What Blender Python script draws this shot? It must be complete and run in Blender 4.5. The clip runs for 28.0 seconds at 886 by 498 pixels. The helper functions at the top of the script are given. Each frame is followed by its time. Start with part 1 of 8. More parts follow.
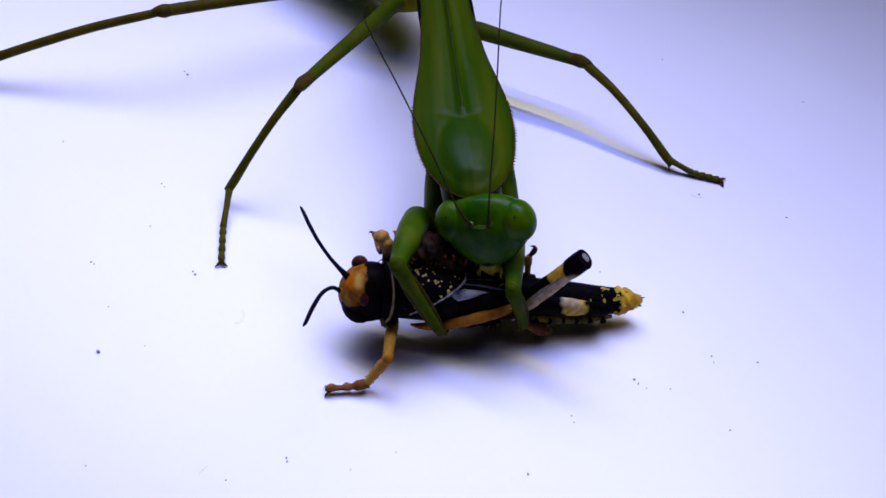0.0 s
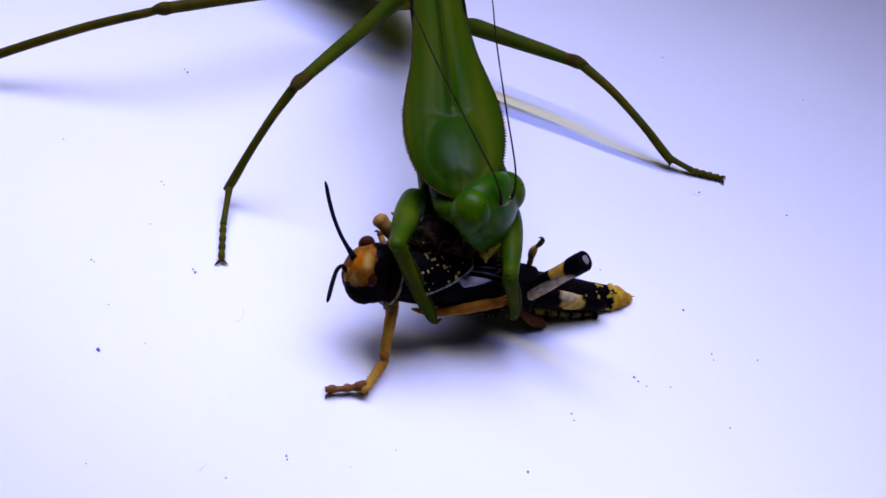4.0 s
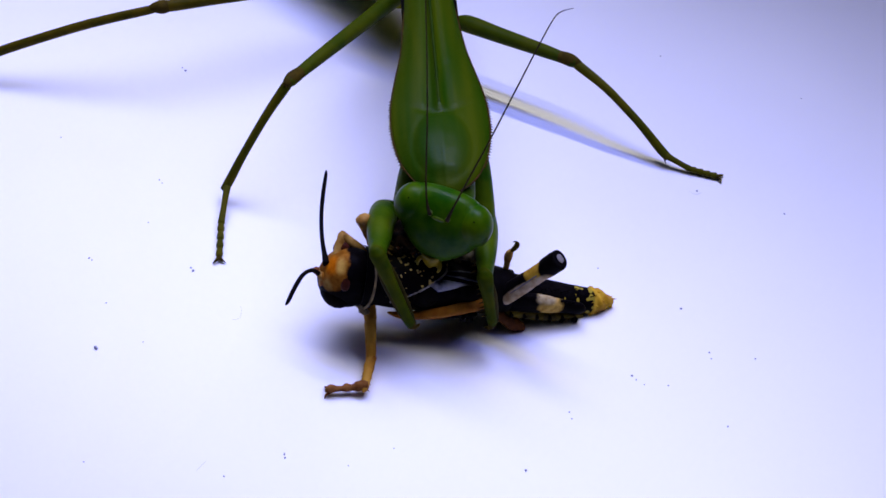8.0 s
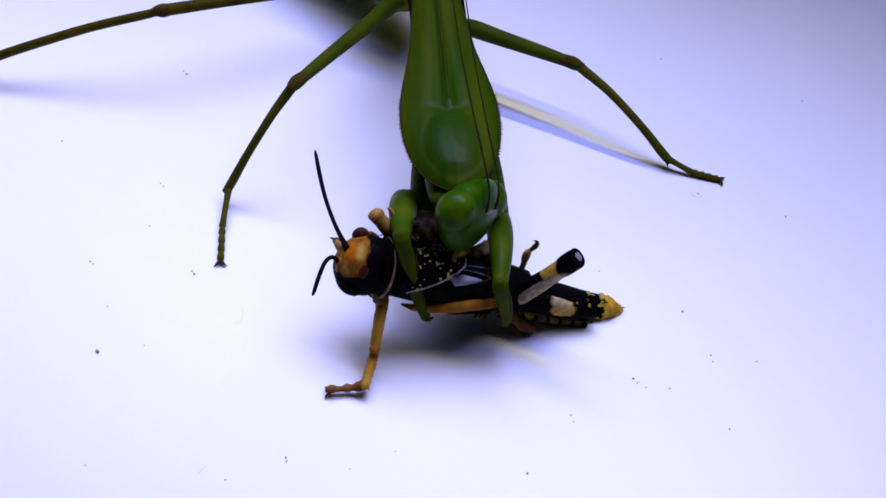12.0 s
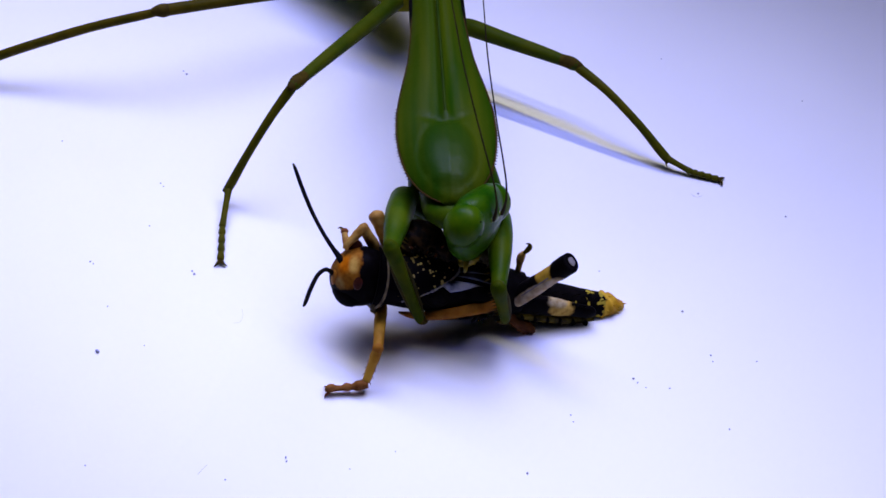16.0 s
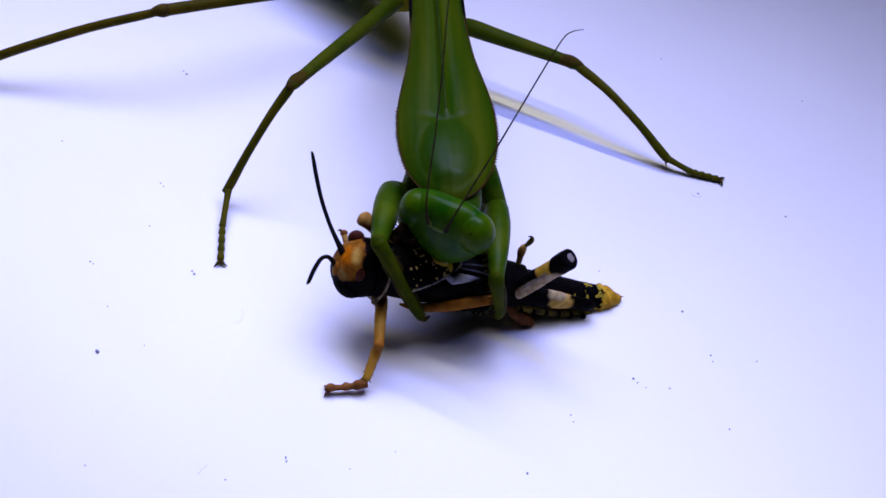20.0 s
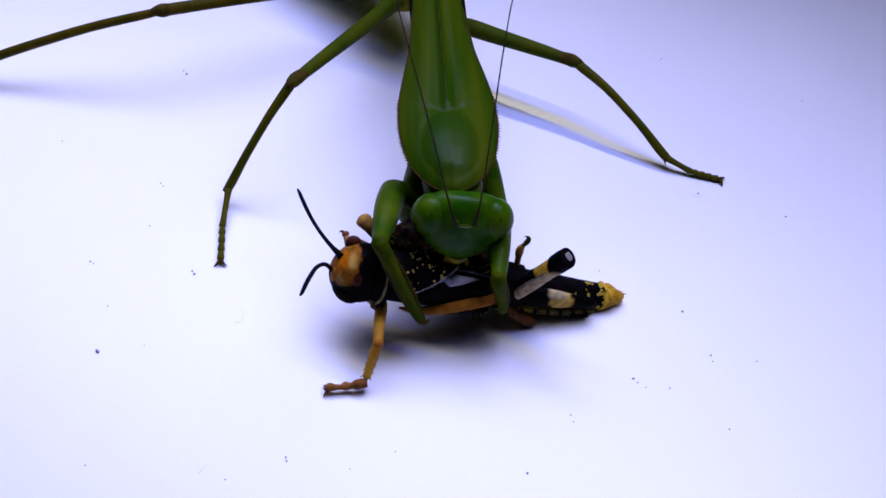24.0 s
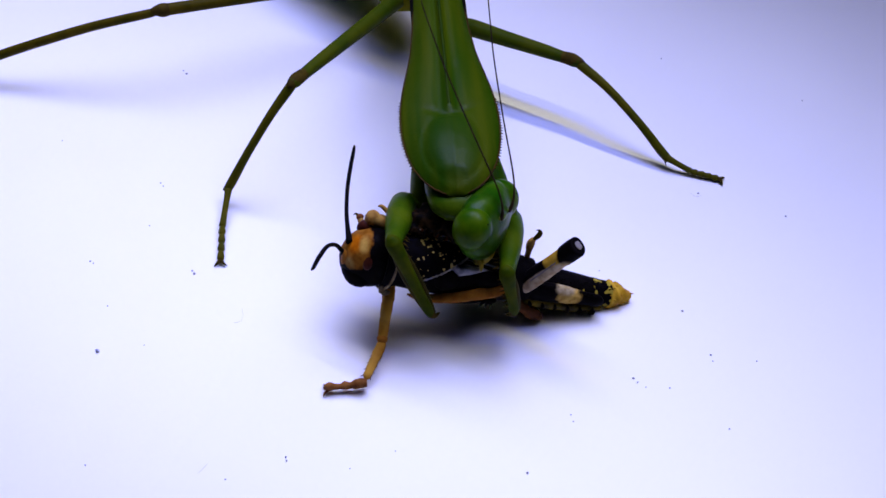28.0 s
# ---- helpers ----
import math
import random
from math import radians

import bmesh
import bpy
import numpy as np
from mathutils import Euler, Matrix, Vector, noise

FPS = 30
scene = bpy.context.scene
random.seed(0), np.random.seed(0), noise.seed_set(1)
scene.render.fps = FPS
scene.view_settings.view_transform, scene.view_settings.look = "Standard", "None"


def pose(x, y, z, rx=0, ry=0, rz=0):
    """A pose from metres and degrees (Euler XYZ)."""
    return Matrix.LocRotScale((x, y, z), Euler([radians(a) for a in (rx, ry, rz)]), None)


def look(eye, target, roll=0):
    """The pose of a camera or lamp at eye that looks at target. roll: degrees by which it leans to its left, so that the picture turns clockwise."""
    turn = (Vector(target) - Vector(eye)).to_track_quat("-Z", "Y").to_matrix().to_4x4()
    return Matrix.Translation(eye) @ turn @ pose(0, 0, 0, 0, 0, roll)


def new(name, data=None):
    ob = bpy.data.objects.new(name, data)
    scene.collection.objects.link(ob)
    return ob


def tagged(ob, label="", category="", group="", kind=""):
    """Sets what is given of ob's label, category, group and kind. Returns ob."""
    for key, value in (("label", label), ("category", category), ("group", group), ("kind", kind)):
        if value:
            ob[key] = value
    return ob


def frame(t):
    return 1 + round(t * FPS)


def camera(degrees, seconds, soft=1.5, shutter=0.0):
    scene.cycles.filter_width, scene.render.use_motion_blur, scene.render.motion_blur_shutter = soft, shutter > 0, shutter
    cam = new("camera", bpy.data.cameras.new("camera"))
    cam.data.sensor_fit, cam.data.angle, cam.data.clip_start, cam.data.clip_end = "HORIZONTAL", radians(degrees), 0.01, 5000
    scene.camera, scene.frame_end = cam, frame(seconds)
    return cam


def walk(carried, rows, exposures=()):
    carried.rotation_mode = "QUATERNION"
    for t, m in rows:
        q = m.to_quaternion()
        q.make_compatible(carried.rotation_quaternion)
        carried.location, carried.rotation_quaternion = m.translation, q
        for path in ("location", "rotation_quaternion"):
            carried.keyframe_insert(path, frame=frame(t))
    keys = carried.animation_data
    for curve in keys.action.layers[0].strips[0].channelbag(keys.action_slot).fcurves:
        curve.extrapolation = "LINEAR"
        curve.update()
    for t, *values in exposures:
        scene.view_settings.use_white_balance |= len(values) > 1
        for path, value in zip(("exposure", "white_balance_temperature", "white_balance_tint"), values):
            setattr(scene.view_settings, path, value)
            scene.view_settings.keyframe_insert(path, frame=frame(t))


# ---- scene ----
cam = camera(40, 28.0, soft=1.6)
walk(cam, [
    (0, look((0, -0.08999, 0.10725), (-0.00009, 0.00005, 0.00004), 0.00)),
    (1, look((0, -0.08999, 0.10725), (-0.00008, 0.00000, 0.00000), 0.00)),
    (3, look((0, -0.08999, 0.10725), (-0.00008, 0.00000, 0.00000), 0.00)),
    (3.5, look((0, -0.08999, 0.10725), (-0.00010, -0.00015, -0.00013), 0.00)),
    (5.5, look((0, -0.08999, 0.10725), (-0.00008, -0.00006, -0.00005), 0.00)),
    (6, look((0, -0.08999, 0.10725), (-0.00005, -0.00010, -0.00008), 0.00)),
    (6.5, look((0, -0.08999, 0.10725), (0.00005, -0.00019, -0.00016), 0.06)),
    (7, look((0, -0.08999, 0.10725), (0.00004, -0.00025, -0.00021), 0.12)),
    (7.5, look((0, -0.08999, 0.10725), (0.00002, -0.00028, -0.00024), 0.13)),
    (8, look((0, -0.08999, 0.10725), (0.00014, -0.00027, -0.00023), 0.14)),
    (8.5, look((0, -0.08999, 0.10725), (0.00010, -0.00005, -0.00004), 0.03)),
    (9, look((0, -0.08999, 0.10725), (0.00000, 0.00000, 0.00000), 0.00)),
    (21, look((0, -0.08999, 0.10725), (0.00000, 0.00000, 0.00000), 0.00)),
    (21.5, look((0, -0.08999, 0.10725), (0.00008, 0.00004, 0.00004), 0.00)),
    (23.5, look((0, -0.08999, 0.10725), (0.00000, 0.00000, 0.00000), 0.00)),
    (27, look((0, -0.08999, 0.10725), (0.00000, -0.00003, -0.00002), 0.00)),
    (28, look((0, -0.08999, 0.10725), (0.00000, -0.00003, -0.00003), 0.00)),
], exposures=[(0, 0.0), (28, 0.0)])

# ---- light: warm-white and bluish strip lamps hung over the white tabletop, and an added soft blue fill in a dim room ----
world = bpy.data.worlds.new("room_air")
scene.world = world
world.use_nodes = True
world.node_tree.nodes["Background"].inputs[0].default_value = (0.75, 0.78, 1.0, 1)
world.node_tree.nodes["Background"].inputs[1].default_value = 0.045


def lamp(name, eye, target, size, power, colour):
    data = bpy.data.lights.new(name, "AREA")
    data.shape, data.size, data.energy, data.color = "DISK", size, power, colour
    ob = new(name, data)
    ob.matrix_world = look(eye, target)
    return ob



def strip(name, at, turn, length, width, power, colour):
    """A long narrow lamp that shines down and forwards in a beam."""
    ob = lamp(name, at, (at[0], at[1], 0), 1, power, colour)
    ob.data.shape, ob.data.size, ob.data.size_y, ob.data.spread = "RECTANGLE", length, width, radians(100)
    ob.matrix_world = pose(*at, 0, 0, turn) @ pose(0, 0, 0, -32, 0, 0)
    return ob


strip("strip_lamp_front", (-0.0270, 0.0469, 0.148), -29, 0.270, 0.0016, 0.0585, (0.98, 0.93, 0.90))
for q in (-0.5, 0.5):
    strip("strip_lamp_blue", (-0.0150 + 0.003 * q, 0.0688 + 0.006 * q, 0.150), -29, 0.270, 0.003, 0.080, (0.20, 0.26, 1.0))
strip("strip_lamp_back", (-0.0020, 0.0919, 0.152), -29, 0.270, 0.0016, 0.068, (0.98, 0.93, 0.90))
# broad bluish panel added to lift and tint the shadows, no known source
lamp("soft_blue_fill", (-0.08, 0.10, 0.60), (0, -0.02, 0), 0.50, 0.31, (0.26, 0.34, 1.0))


# ---- materials ----
def colour(c):
    return (*c, 1)


def mat(name, base, other=None, rough=0.4, scale=600, bump=0.0, metal=0.0, fine=None, spec=0.5, split=(0.35, 0.65)):
    """A surface with two tones mixed by noise, and fine relief. scale: noise cells in a metre."""
    m = bpy.data.materials.new(name)
    m.use_nodes = True
    t = m.node_tree
    b = t.nodes["Principled BSDF"]
    b.inputs["Roughness"].default_value = rough
    b.inputs["Metallic"].default_value = metal
    b.inputs["Specular IOR Level"].default_value = spec
    co = t.nodes.new("ShaderNodeTexCoord")
    n = t.nodes.new("ShaderNodeTexNoise")
    n.inputs["Scale"].default_value = scale
    n.inputs["Detail"].default_value = 5
    t.links.new(co.outputs["Object"], n.inputs["Vector"])
    r = t.nodes.new("ShaderNodeValToRGB")
    r.color_ramp.elements[0].position, r.color_ramp.elements[1].position = split
    r.color_ramp.elements[0].color = colour(base)
    r.color_ramp.elements[1].color = colour(other or base)
    t.links.new(n.outputs["Fac"], r.inputs["Fac"])
    t.links.new(r.outputs["Color"], b.inputs["Base Color"])
    n2 = t.nodes.new("ShaderNodeTexNoise")
    n2.inputs["Scale"].default_value = fine or scale * 6
    n2.inputs["Detail"].default_value = 3
    t.links.new(co.outputs["Object"], n2.inputs["Vector"])
    bp = t.nodes.new("ShaderNodeBump")
    bp.inputs["Strength"].default_value = bump
    bp.inputs["Distance"].default_value = 0.0001
    t.links.new(n2.outputs["Fac"], bp.inputs["Height"])
    t.links.new(bp.outputs["Normal"], b.inputs["Normal"])
    mr = t.nodes.new("ShaderNodeMapRange")
    mr.inputs["To Min"].default_value, mr.inputs["To Max"].default_value = rough * 0.8, min(1, rough * 1.25)
    t.links.new(n.outputs["Fac"], mr.inputs["Value"])
    t.links.new(mr.outputs["Result"], b.inputs["Roughness"])
    m["ramp"], m["coords"], m["noise"] = r.name, co.name, n.name
    return m


def speckled(name, base, spot, scale, size, rough=0.35, rag=0.55, start=None):
    """Round pale spots of uneven size on a dark ground."""
    m = mat(name, base, None, rough, 700, 0.4, spec=0.012)
    t = m.node_tree
    co, r = t.nodes[m["coords"]], t.nodes[m["ramp"]]
    v = t.nodes.new("ShaderNodeTexVoronoi")
    v.inputs["Scale"].default_value = scale
    t.links.new(co.outputs["Object"], v.inputs["Vector"])
    n = t.nodes[m["noise"]]
    mul = t.nodes.new("ShaderNodeMath")
    mul.operation = "MULTIPLY_ADD"
    t.links.new(n.outputs["Fac"], mul.inputs[0])
    mul.inputs[1].default_value = rag / 2
    half = t.nodes.new("ShaderNodeMath")
    half.operation = "MULTIPLY"
    half.inputs[1].default_value = 0.5
    t.links.new(v.outputs["Distance"], half.inputs[0])
    t.links.new(half.outputs[0], mul.inputs[2])
    e = r.color_ramp.elements
    e[0].position, e[0].color = size / 2, colour(spot)
    e[1].position, e[1].color = size / 2 + 0.025, colour(base)
    if start is None:
        t.links.new(mul.outputs[0], r.inputs["Fac"])
        return m
    sp = t.nodes.new("ShaderNodeSeparateXYZ")
    t.links.new(co.outputs["Object"], sp.inputs[0])
    far = t.nodes.new("ShaderNodeMapRange")
    far.inputs["From Min"].default_value, far.inputs["From Max"].default_value = start - 0.0008, start + 0.0008
    far.inputs["To Min"].default_value, far.inputs["To Max"].default_value = 0.3, 0.0
    t.links.new(sp.outputs[0], far.inputs["Value"])
    add = t.nodes.new("ShaderNodeMath")
    t.links.new(mul.outputs[0], add.inputs[0])
    t.links.new(far.outputs["Result"], add.inputs[1])
    t.links.new(add.outputs[0], r.inputs["Fac"])
    return m


def patched(name, base, patches, rough=0.45, wobble=0.25, scale=900, bump=0.2, spec=0.012):
    """Fields of pigment with uneven edges; patches: (centre, radii, colour, softness), in millimetres of the piece."""
    m = mat(name, base, tuple(c * 1.6 for c in base), rough, scale, bump, spec=spec)
    t = m.node_tree
    co, n = t.nodes[m["coords"]], t.nodes[m["noise"]]
    last = t.nodes[m["ramp"]].outputs["Color"]
    for centre, radii, c, soft in patches:
        mp = t.nodes.new("ShaderNodeMapping")
        mp.inputs["Scale"].default_value = [1000 / r for r in radii]
        mp.inputs["Location"].default_value = [-a / r for a, r in zip(centre, radii)]
        t.links.new(co.outputs["Object"], mp.inputs["Vector"])
        d = t.nodes.new("ShaderNodeVectorMath")
        d.operation = "LENGTH"
        t.links.new(mp.outputs["Vector"], d.inputs[0])
        w = t.nodes.new("ShaderNodeMath")
        w.operation = "MULTIPLY_ADD"
        t.links.new(n.outputs["Fac"], w.inputs[0])
        w.inputs[1].default_value = wobble * 2
        t.links.new(d.outputs["Value"], w.inputs[2])
        f = t.nodes.new("ShaderNodeMapRange")
        f.inputs["From Min"].default_value, f.inputs["From Max"].default_value = 1 - soft + wobble, 1 + soft + wobble
        f.inputs["To Min"].default_value, f.inputs["To Max"].default_value = 1, 0
        t.links.new(w.outputs[0], f.inputs["Value"])
        mix = t.nodes.new("ShaderNodeMix")
        mix.data_type = "RGBA"
        t.links.new(f.outputs["Result"], mix.inputs["Factor"])
        t.links.new(last, mix.inputs[6])
        mix.inputs[7].default_value = colour(c)
        last = mix.outputs[2]
    n3 = t.nodes.new("ShaderNodeTexNoise")
    n3.inputs["Scale"].default_value, n3.inputs["Detail"].default_value = scale * 1.7, 4
    t.links.new(co.outputs["Object"], n3.inputs["Vector"])
    g = t.nodes.new("ShaderNodeValToRGB")
    g.color_ramp.elements[0].position, g.color_ramp.elements[1].position = 0.34, 0.62
    g.color_ramp.elements[0].color, g.color_ramp.elements[1].color = (0.62, 0.54, 0.42, 1), (1, 1, 1, 1)
    t.links.new(n3.outputs["Fac"], g.inputs["Fac"])
    mix = t.nodes.new("ShaderNodeMix")
    mix.data_type, mix.blend_type = "RGBA", "MULTIPLY"
    mix.inputs["Factor"].default_value = 1
    t.links.new(last, mix.inputs[6])
    t.links.new(g.outputs["Color"], mix.inputs[7])
    t.links.new(mix.outputs[2], t.nodes["Principled BSDF"].inputs["Base Color"])
    return m


BLACK = (0.0025, 0.002, 0.0025)
CREAM = (0.60, 0.39, 0.09)

SHEET = mat("white_sheet", (0.86, 0.86, 0.89), (0.89, 0.89, 0.91), 0.46, 25, 0.05, fine=900, spec=1.0)
WALL = mat("room_wall", (0.42, 0.42, 0.45), (0.47, 0.47, 0.5), 0.9, 3, 0.1, fine=60)
CRUMB = mat("grey_dust", (0.20, 0.20, 0.26), (0.34, 0.34, 0.42), 0.8, 3000, 0.3)
SHIELD = mat("leaf_green_cuticle", (0.012, 0.044, 0.0003), (0.044, 0.066, 0.0005), 0.38, 150, 0.25, fine=2600, spec=0.08)


def shield_pigment(m):
    """Lengthwise streaks, and a deeper green rounded field on the front lobe."""
    t = m.node_tree
    co, r, n = t.nodes[m["coords"]], t.nodes[m["ramp"]], t.nodes[m["noise"]]
    mp = t.nodes.new("ShaderNodeMapping")
    mp.inputs["Scale"].default_value = (3.2, 0.28, 1)
    t.links.new(co.outputs["Object"], mp.inputs["Vector"])
    t.links.new(mp.outputs["Vector"], n.inputs["Vector"])
    oval = t.nodes.new("ShaderNodeMapping")
    oval.inputs["Location"].default_value = (0, 0.95, 0)
    oval.inputs["Scale"].default_value = (360, 215, 0)
    t.links.new(co.outputs["Object"], oval.inputs["Vector"])
    d = t.nodes.new("ShaderNodeVectorMath")
    d.operation = "LENGTH"
    t.links.new(oval.outputs["Vector"], d.inputs[0])
    f = t.nodes.new("ShaderNodeMapRange")
    f.inputs["From Min"].default_value, f.inputs["From Max"].default_value = 0.85, 1.12
    f.inputs["To Min"].default_value, f.inputs["To Max"].default_value = 0.5, 0.0
    t.links.new(d.outputs["Value"], f.inputs["Value"])
    mix = t.nodes.new("ShaderNodeMix")
    mix.data_type = "RGBA"
    t.links.new(f.outputs["Result"], mix.inputs["Factor"])
    t.links.new(r.outputs["Color"], mix.inputs[6])
    mix.inputs[7].default_value = (0.009, 0.040, 0.002, 1)
    t.links.new(mix.outputs[2], t.nodes["Principled BSDF"].inputs["Base Color"])


shield_pigment(SHIELD)
FLESH = mat("soft_green_cuticle", (0.013, 0.055, 0.0008), (0.058, 0.095, 0.0012), 0.4, 300, 0.35, spec=0.07)
FACE = mat("head_green", (0.009, 0.058, 0.0008), (0.036, 0.095, 0.0008), 0.3, 420, 0.4, spec=0.09)
EYE = mat("eye_green", (0.010, 0.060, 0.0007), (0.056, 0.108, 0.001), 0.3, 420, 0.1, fine=9000, spec=0.08)
BROW = mat("yellow_green", (0.04, 0.10, 0.0012), (0.10, 0.14, 0.002), 0.28, 900, 0.1, spec=0.5)
MOUTH = mat("yellow_mouthparts", (0.16, 0.13, 0.004), (0.30, 0.20, 0.008), 0.4, 700, 0.2, spec=0.2)
THIGHGREEN = mat("green_thigh", (0.026, 0.048, 0.0008), (0.052, 0.064, 0.0012), 0.5, 260, 0.3, spec=0.045)
LEG = mat("olive_leg", (0.040, 0.044, 0.001), (0.072, 0.062, 0.0015), 0.5, 420, 0.3, spec=0.05)
HINDLEG = mat("brown_olive_leg", (0.040, 0.034, 0.0012), (0.072, 0.050, 0.002), 0.5, 420, 0.3, spec=0.04)
JOINT = mat("brown_joint", (0.036, 0.024, 0.003), (0.066, 0.044, 0.005), 0.6, 900, 0.3, spec=0.03)
EDGE = mat("brown_olive_edge", (0.022, 0.020, 0.002), (0.045, 0.034, 0.004), 0.5, 500, 0.3, spec=0.06)
TIBIAGREEN = mat("olive_green_shin", (0.024, 0.046, 0.0008), (0.052, 0.064, 0.0012), 0.5, 500, 0.3, spec=0.025)
KEEL = mat("dark_green_keel", (0.012, 0.032, 0.0004), (0.02, 0.042, 0.0005), 0.5, 400, 0.1, spec=0.06)
RIM = mat("reddish_rim", (0.05, 0.022, 0.004), (0.032, 0.020, 0.004), 0.6, 900, 0.2, spec=0.04)
THREAD = mat("brown_thread", (0.016, 0.010, 0.004), (0.034, 0.021, 0.006), 0.55, 900, 0.2, spec=0.1)
WING = mat("wing_yellow_green", (0.09, 0.10, 0.002), (0.17, 0.15, 0.004), 0.6, 300, 0.3, spec=0.05)
JET = mat("black_cuticle", (0.002, 0.0017, 0.002), (0.005, 0.004, 0.004), 0.5, 700, 0.3, spec=0.012)
TANBROWN = mat("tan_brown_foot", (0.22, 0.095, 0.014), (0.46, 0.26, 0.055), 0.5, 900, 0.4, spec=0.1)
TAN = mat("tan_leg", (0.34, 0.135, 0.010), (0.52, 0.27, 0.030), 0.48, 500, 0.3, spec=0.08)
SHANK = mat("dull_orange_shank", (0.20, 0.062, 0.006), (0.36, 0.14, 0.014), 0.5, 600, 0.3, spec=0.05)
RUST = mat("rust_foot", (0.08, 0.024, 0.006), (0.17, 0.055, 0.014), 0.5, 900, 0.3, spec=0.06)
RUSTTAN = mat("rusty_tan_foot", (0.11, 0.036, 0.007), (0.26, 0.105, 0.025), 0.5, 900, 0.4, spec=0.05)
MAROON = mat("maroon_eye", (0.030, 0.007, 0.004), (0.075, 0.018, 0.010), 0.35, 900, 0.05, spec=0.06)
TAIL = mat("yellow_tail", (0.36, 0.17, 0.008), (0.60, 0.36, 0.025), 0.5, 900, 0.5, spec=0.06)
PAD = mat("grey_wing_pad", (0.005, 0.005, 0.006), (0.24, 0.25, 0.33), 0.5, 380, 0.3, split=(0.5, 0.58), spec=0.08)
SADDLE = speckled("speckled_saddle", BLACK, (0.42, 0.32, 0.10), 2250, 1.12, 0.4, 1.75, -0.0026)
HEAD = patched("locust_head", BLACK, [((-3.0, -1.0, 2.9), (2.5, 9, 2.75), (0.27, 0.105, 0.012), 0.06),
                                      ((-2.2, -0.7, 2.6), (0.75, 1.0, 0.9), (0.55, 0.15, 0.004), 0.4),
                                      ((-1.2, -1.0, 2.9), (0.5, 0.8, 0.7), (0.50, 0.30, 0.06), 0.4),
                                      ((-2.75, -1.6, 1.4), (0.45, 0.6, 0.6), (0.40, 0.15, 0.02), 0.4),
                                      ((-2.4, -2.0, 0.8), (0.6, 0.8, 0.6), (0.36, 0.21, 0.06), 0.4)], 0.42, 0.3, 800)
BELLY = speckled("mottled_abdomen", BLACK, (0.36, 0.27, 0.03), 1300, 1.22, 0.5, 1.9)
OCHRE = mat("dull_ochre_cuticle", (0.03, 0.022, 0.003), (0.20, 0.14, 0.012), 0.5, 700, 0.4, spec=0.08)
AMBER = (0.55, 0.33, 0.035)
THIGH = patched("banded_thigh", BLACK, [((4.95, 0, 1), (1.3, 4, 2.4), AMBER, 0.1), ((1.6, -0.6, -1.45), (5.7, 2, 1.2), (0.52, 0.41, 0.26), 0.08)], 0.42, 0.14, 700)
THIGH_LOW = patched("banded_thigh_low", BLACK, [((4.9, -0.6, 0.3), (1.35, 3, 1.1), CREAM, 0.12), ((4.3, 0.3, 1.35), (1.05, 3, 0.6), (0.48, 0.39, 0.22), 0.3), ((2.2, -0.6, -1.3), (1.6, 1, 0.3), (0.20, 0.14, 0.03), 0.5)], 0.42, 0.35, 1100)
COLLAR = mat("pale_collar", (0.30, 0.23, 0.12), (0.10, 0.07, 0.035), 0.5, 900, 0.4, spec=0.05)
MEMBRANE = mat("pale_membrane", (0.27, 0.25, 0.24), (0.13, 0.11, 0.10), 0.5, 700, 0.4, spec=0.1)
PADGREY = mat("grey_white_pad", (0.012, 0.012, 0.018), (0.30, 0.30, 0.34), 0.5, 420, 0.5, spec=0.08, split=(0.4, 0.56))
VEIN = mat("blue_grey_vein", (0.07, 0.08, 0.11), (0.02, 0.025, 0.035), 0.5, 900, 0.3, spec=0.1)
FLESHY = mat("torn_flesh", (0.003, 0.0025, 0.002), (0.040, 0.020, 0.007), 0.5, 1100, 0.8, spec=0.04, split=(0.42, 0.62))
YOLK = mat("pale_yellow_tissue", (0.15, 0.12, 0.05), (0.05, 0.035, 0.012), 0.5, 800, 0.6, spec=0.05)

MM = 0.001


# ---- mesh helpers, in millimetres ----
def part(name, bm, material, parent=None, label="", smooth=True):
    bmesh.ops.recalc_face_normals(bm, faces=bm.faces)
    for f in bm.faces:
        f.smooth = smooth
    for v in bm.verts:
        v.co *= MM
    me = bpy.data.meshes.new(name)
    bm.to_mesh(me)
    bm.free()
    me.materials.append(material)
    ob = new(name, me)
    ob.parent = parent
    if label:
        ob["label"] = label
    return ob


def loft(path, sizes, sides=14, up=(0, 0, 1), bm=None, lump=0.0):
    """A closed tube along path; sizes: a radius, or (across, upward), at each point."""
    bm = bm or bmesh.new()
    pts = [Vector(p) for p in path]
    rings = []
    for i, p in enumerate(pts):
        d = (pts[min(i + 1, len(pts) - 1)] - pts[max(i - 1, 0)]).normalized()
        s = Vector(up).cross(d)
        if s.length < 1e-4:
            s = Vector((0, 1, 0)).cross(d)
        s.normalize()
        u = d.cross(s)
        a, b = sizes[i] if isinstance(sizes[i], (tuple, list)) else (sizes[i], sizes[i])
        ring = []
        for k in range(sides):
            w = 2 * math.pi * k / sides
            g = 1 + lump * noise.noise(p * 1.7 + Vector((math.cos(w), math.sin(w), 0)) * 1.3)
            ring.append(bm.verts.new(p + s * (a * g * math.cos(w)) + u * (b * g * math.sin(w))))
        rings.append(ring)
    for r, q in zip(rings, rings[1:]):
        for k in range(sides):
            bm.faces.new((r[k], r[(k + 1) % sides], q[(k + 1) % sides], q[k]))
    bm.faces.new(rings[0])
    bm.faces.new(rings[-1])
    return bm


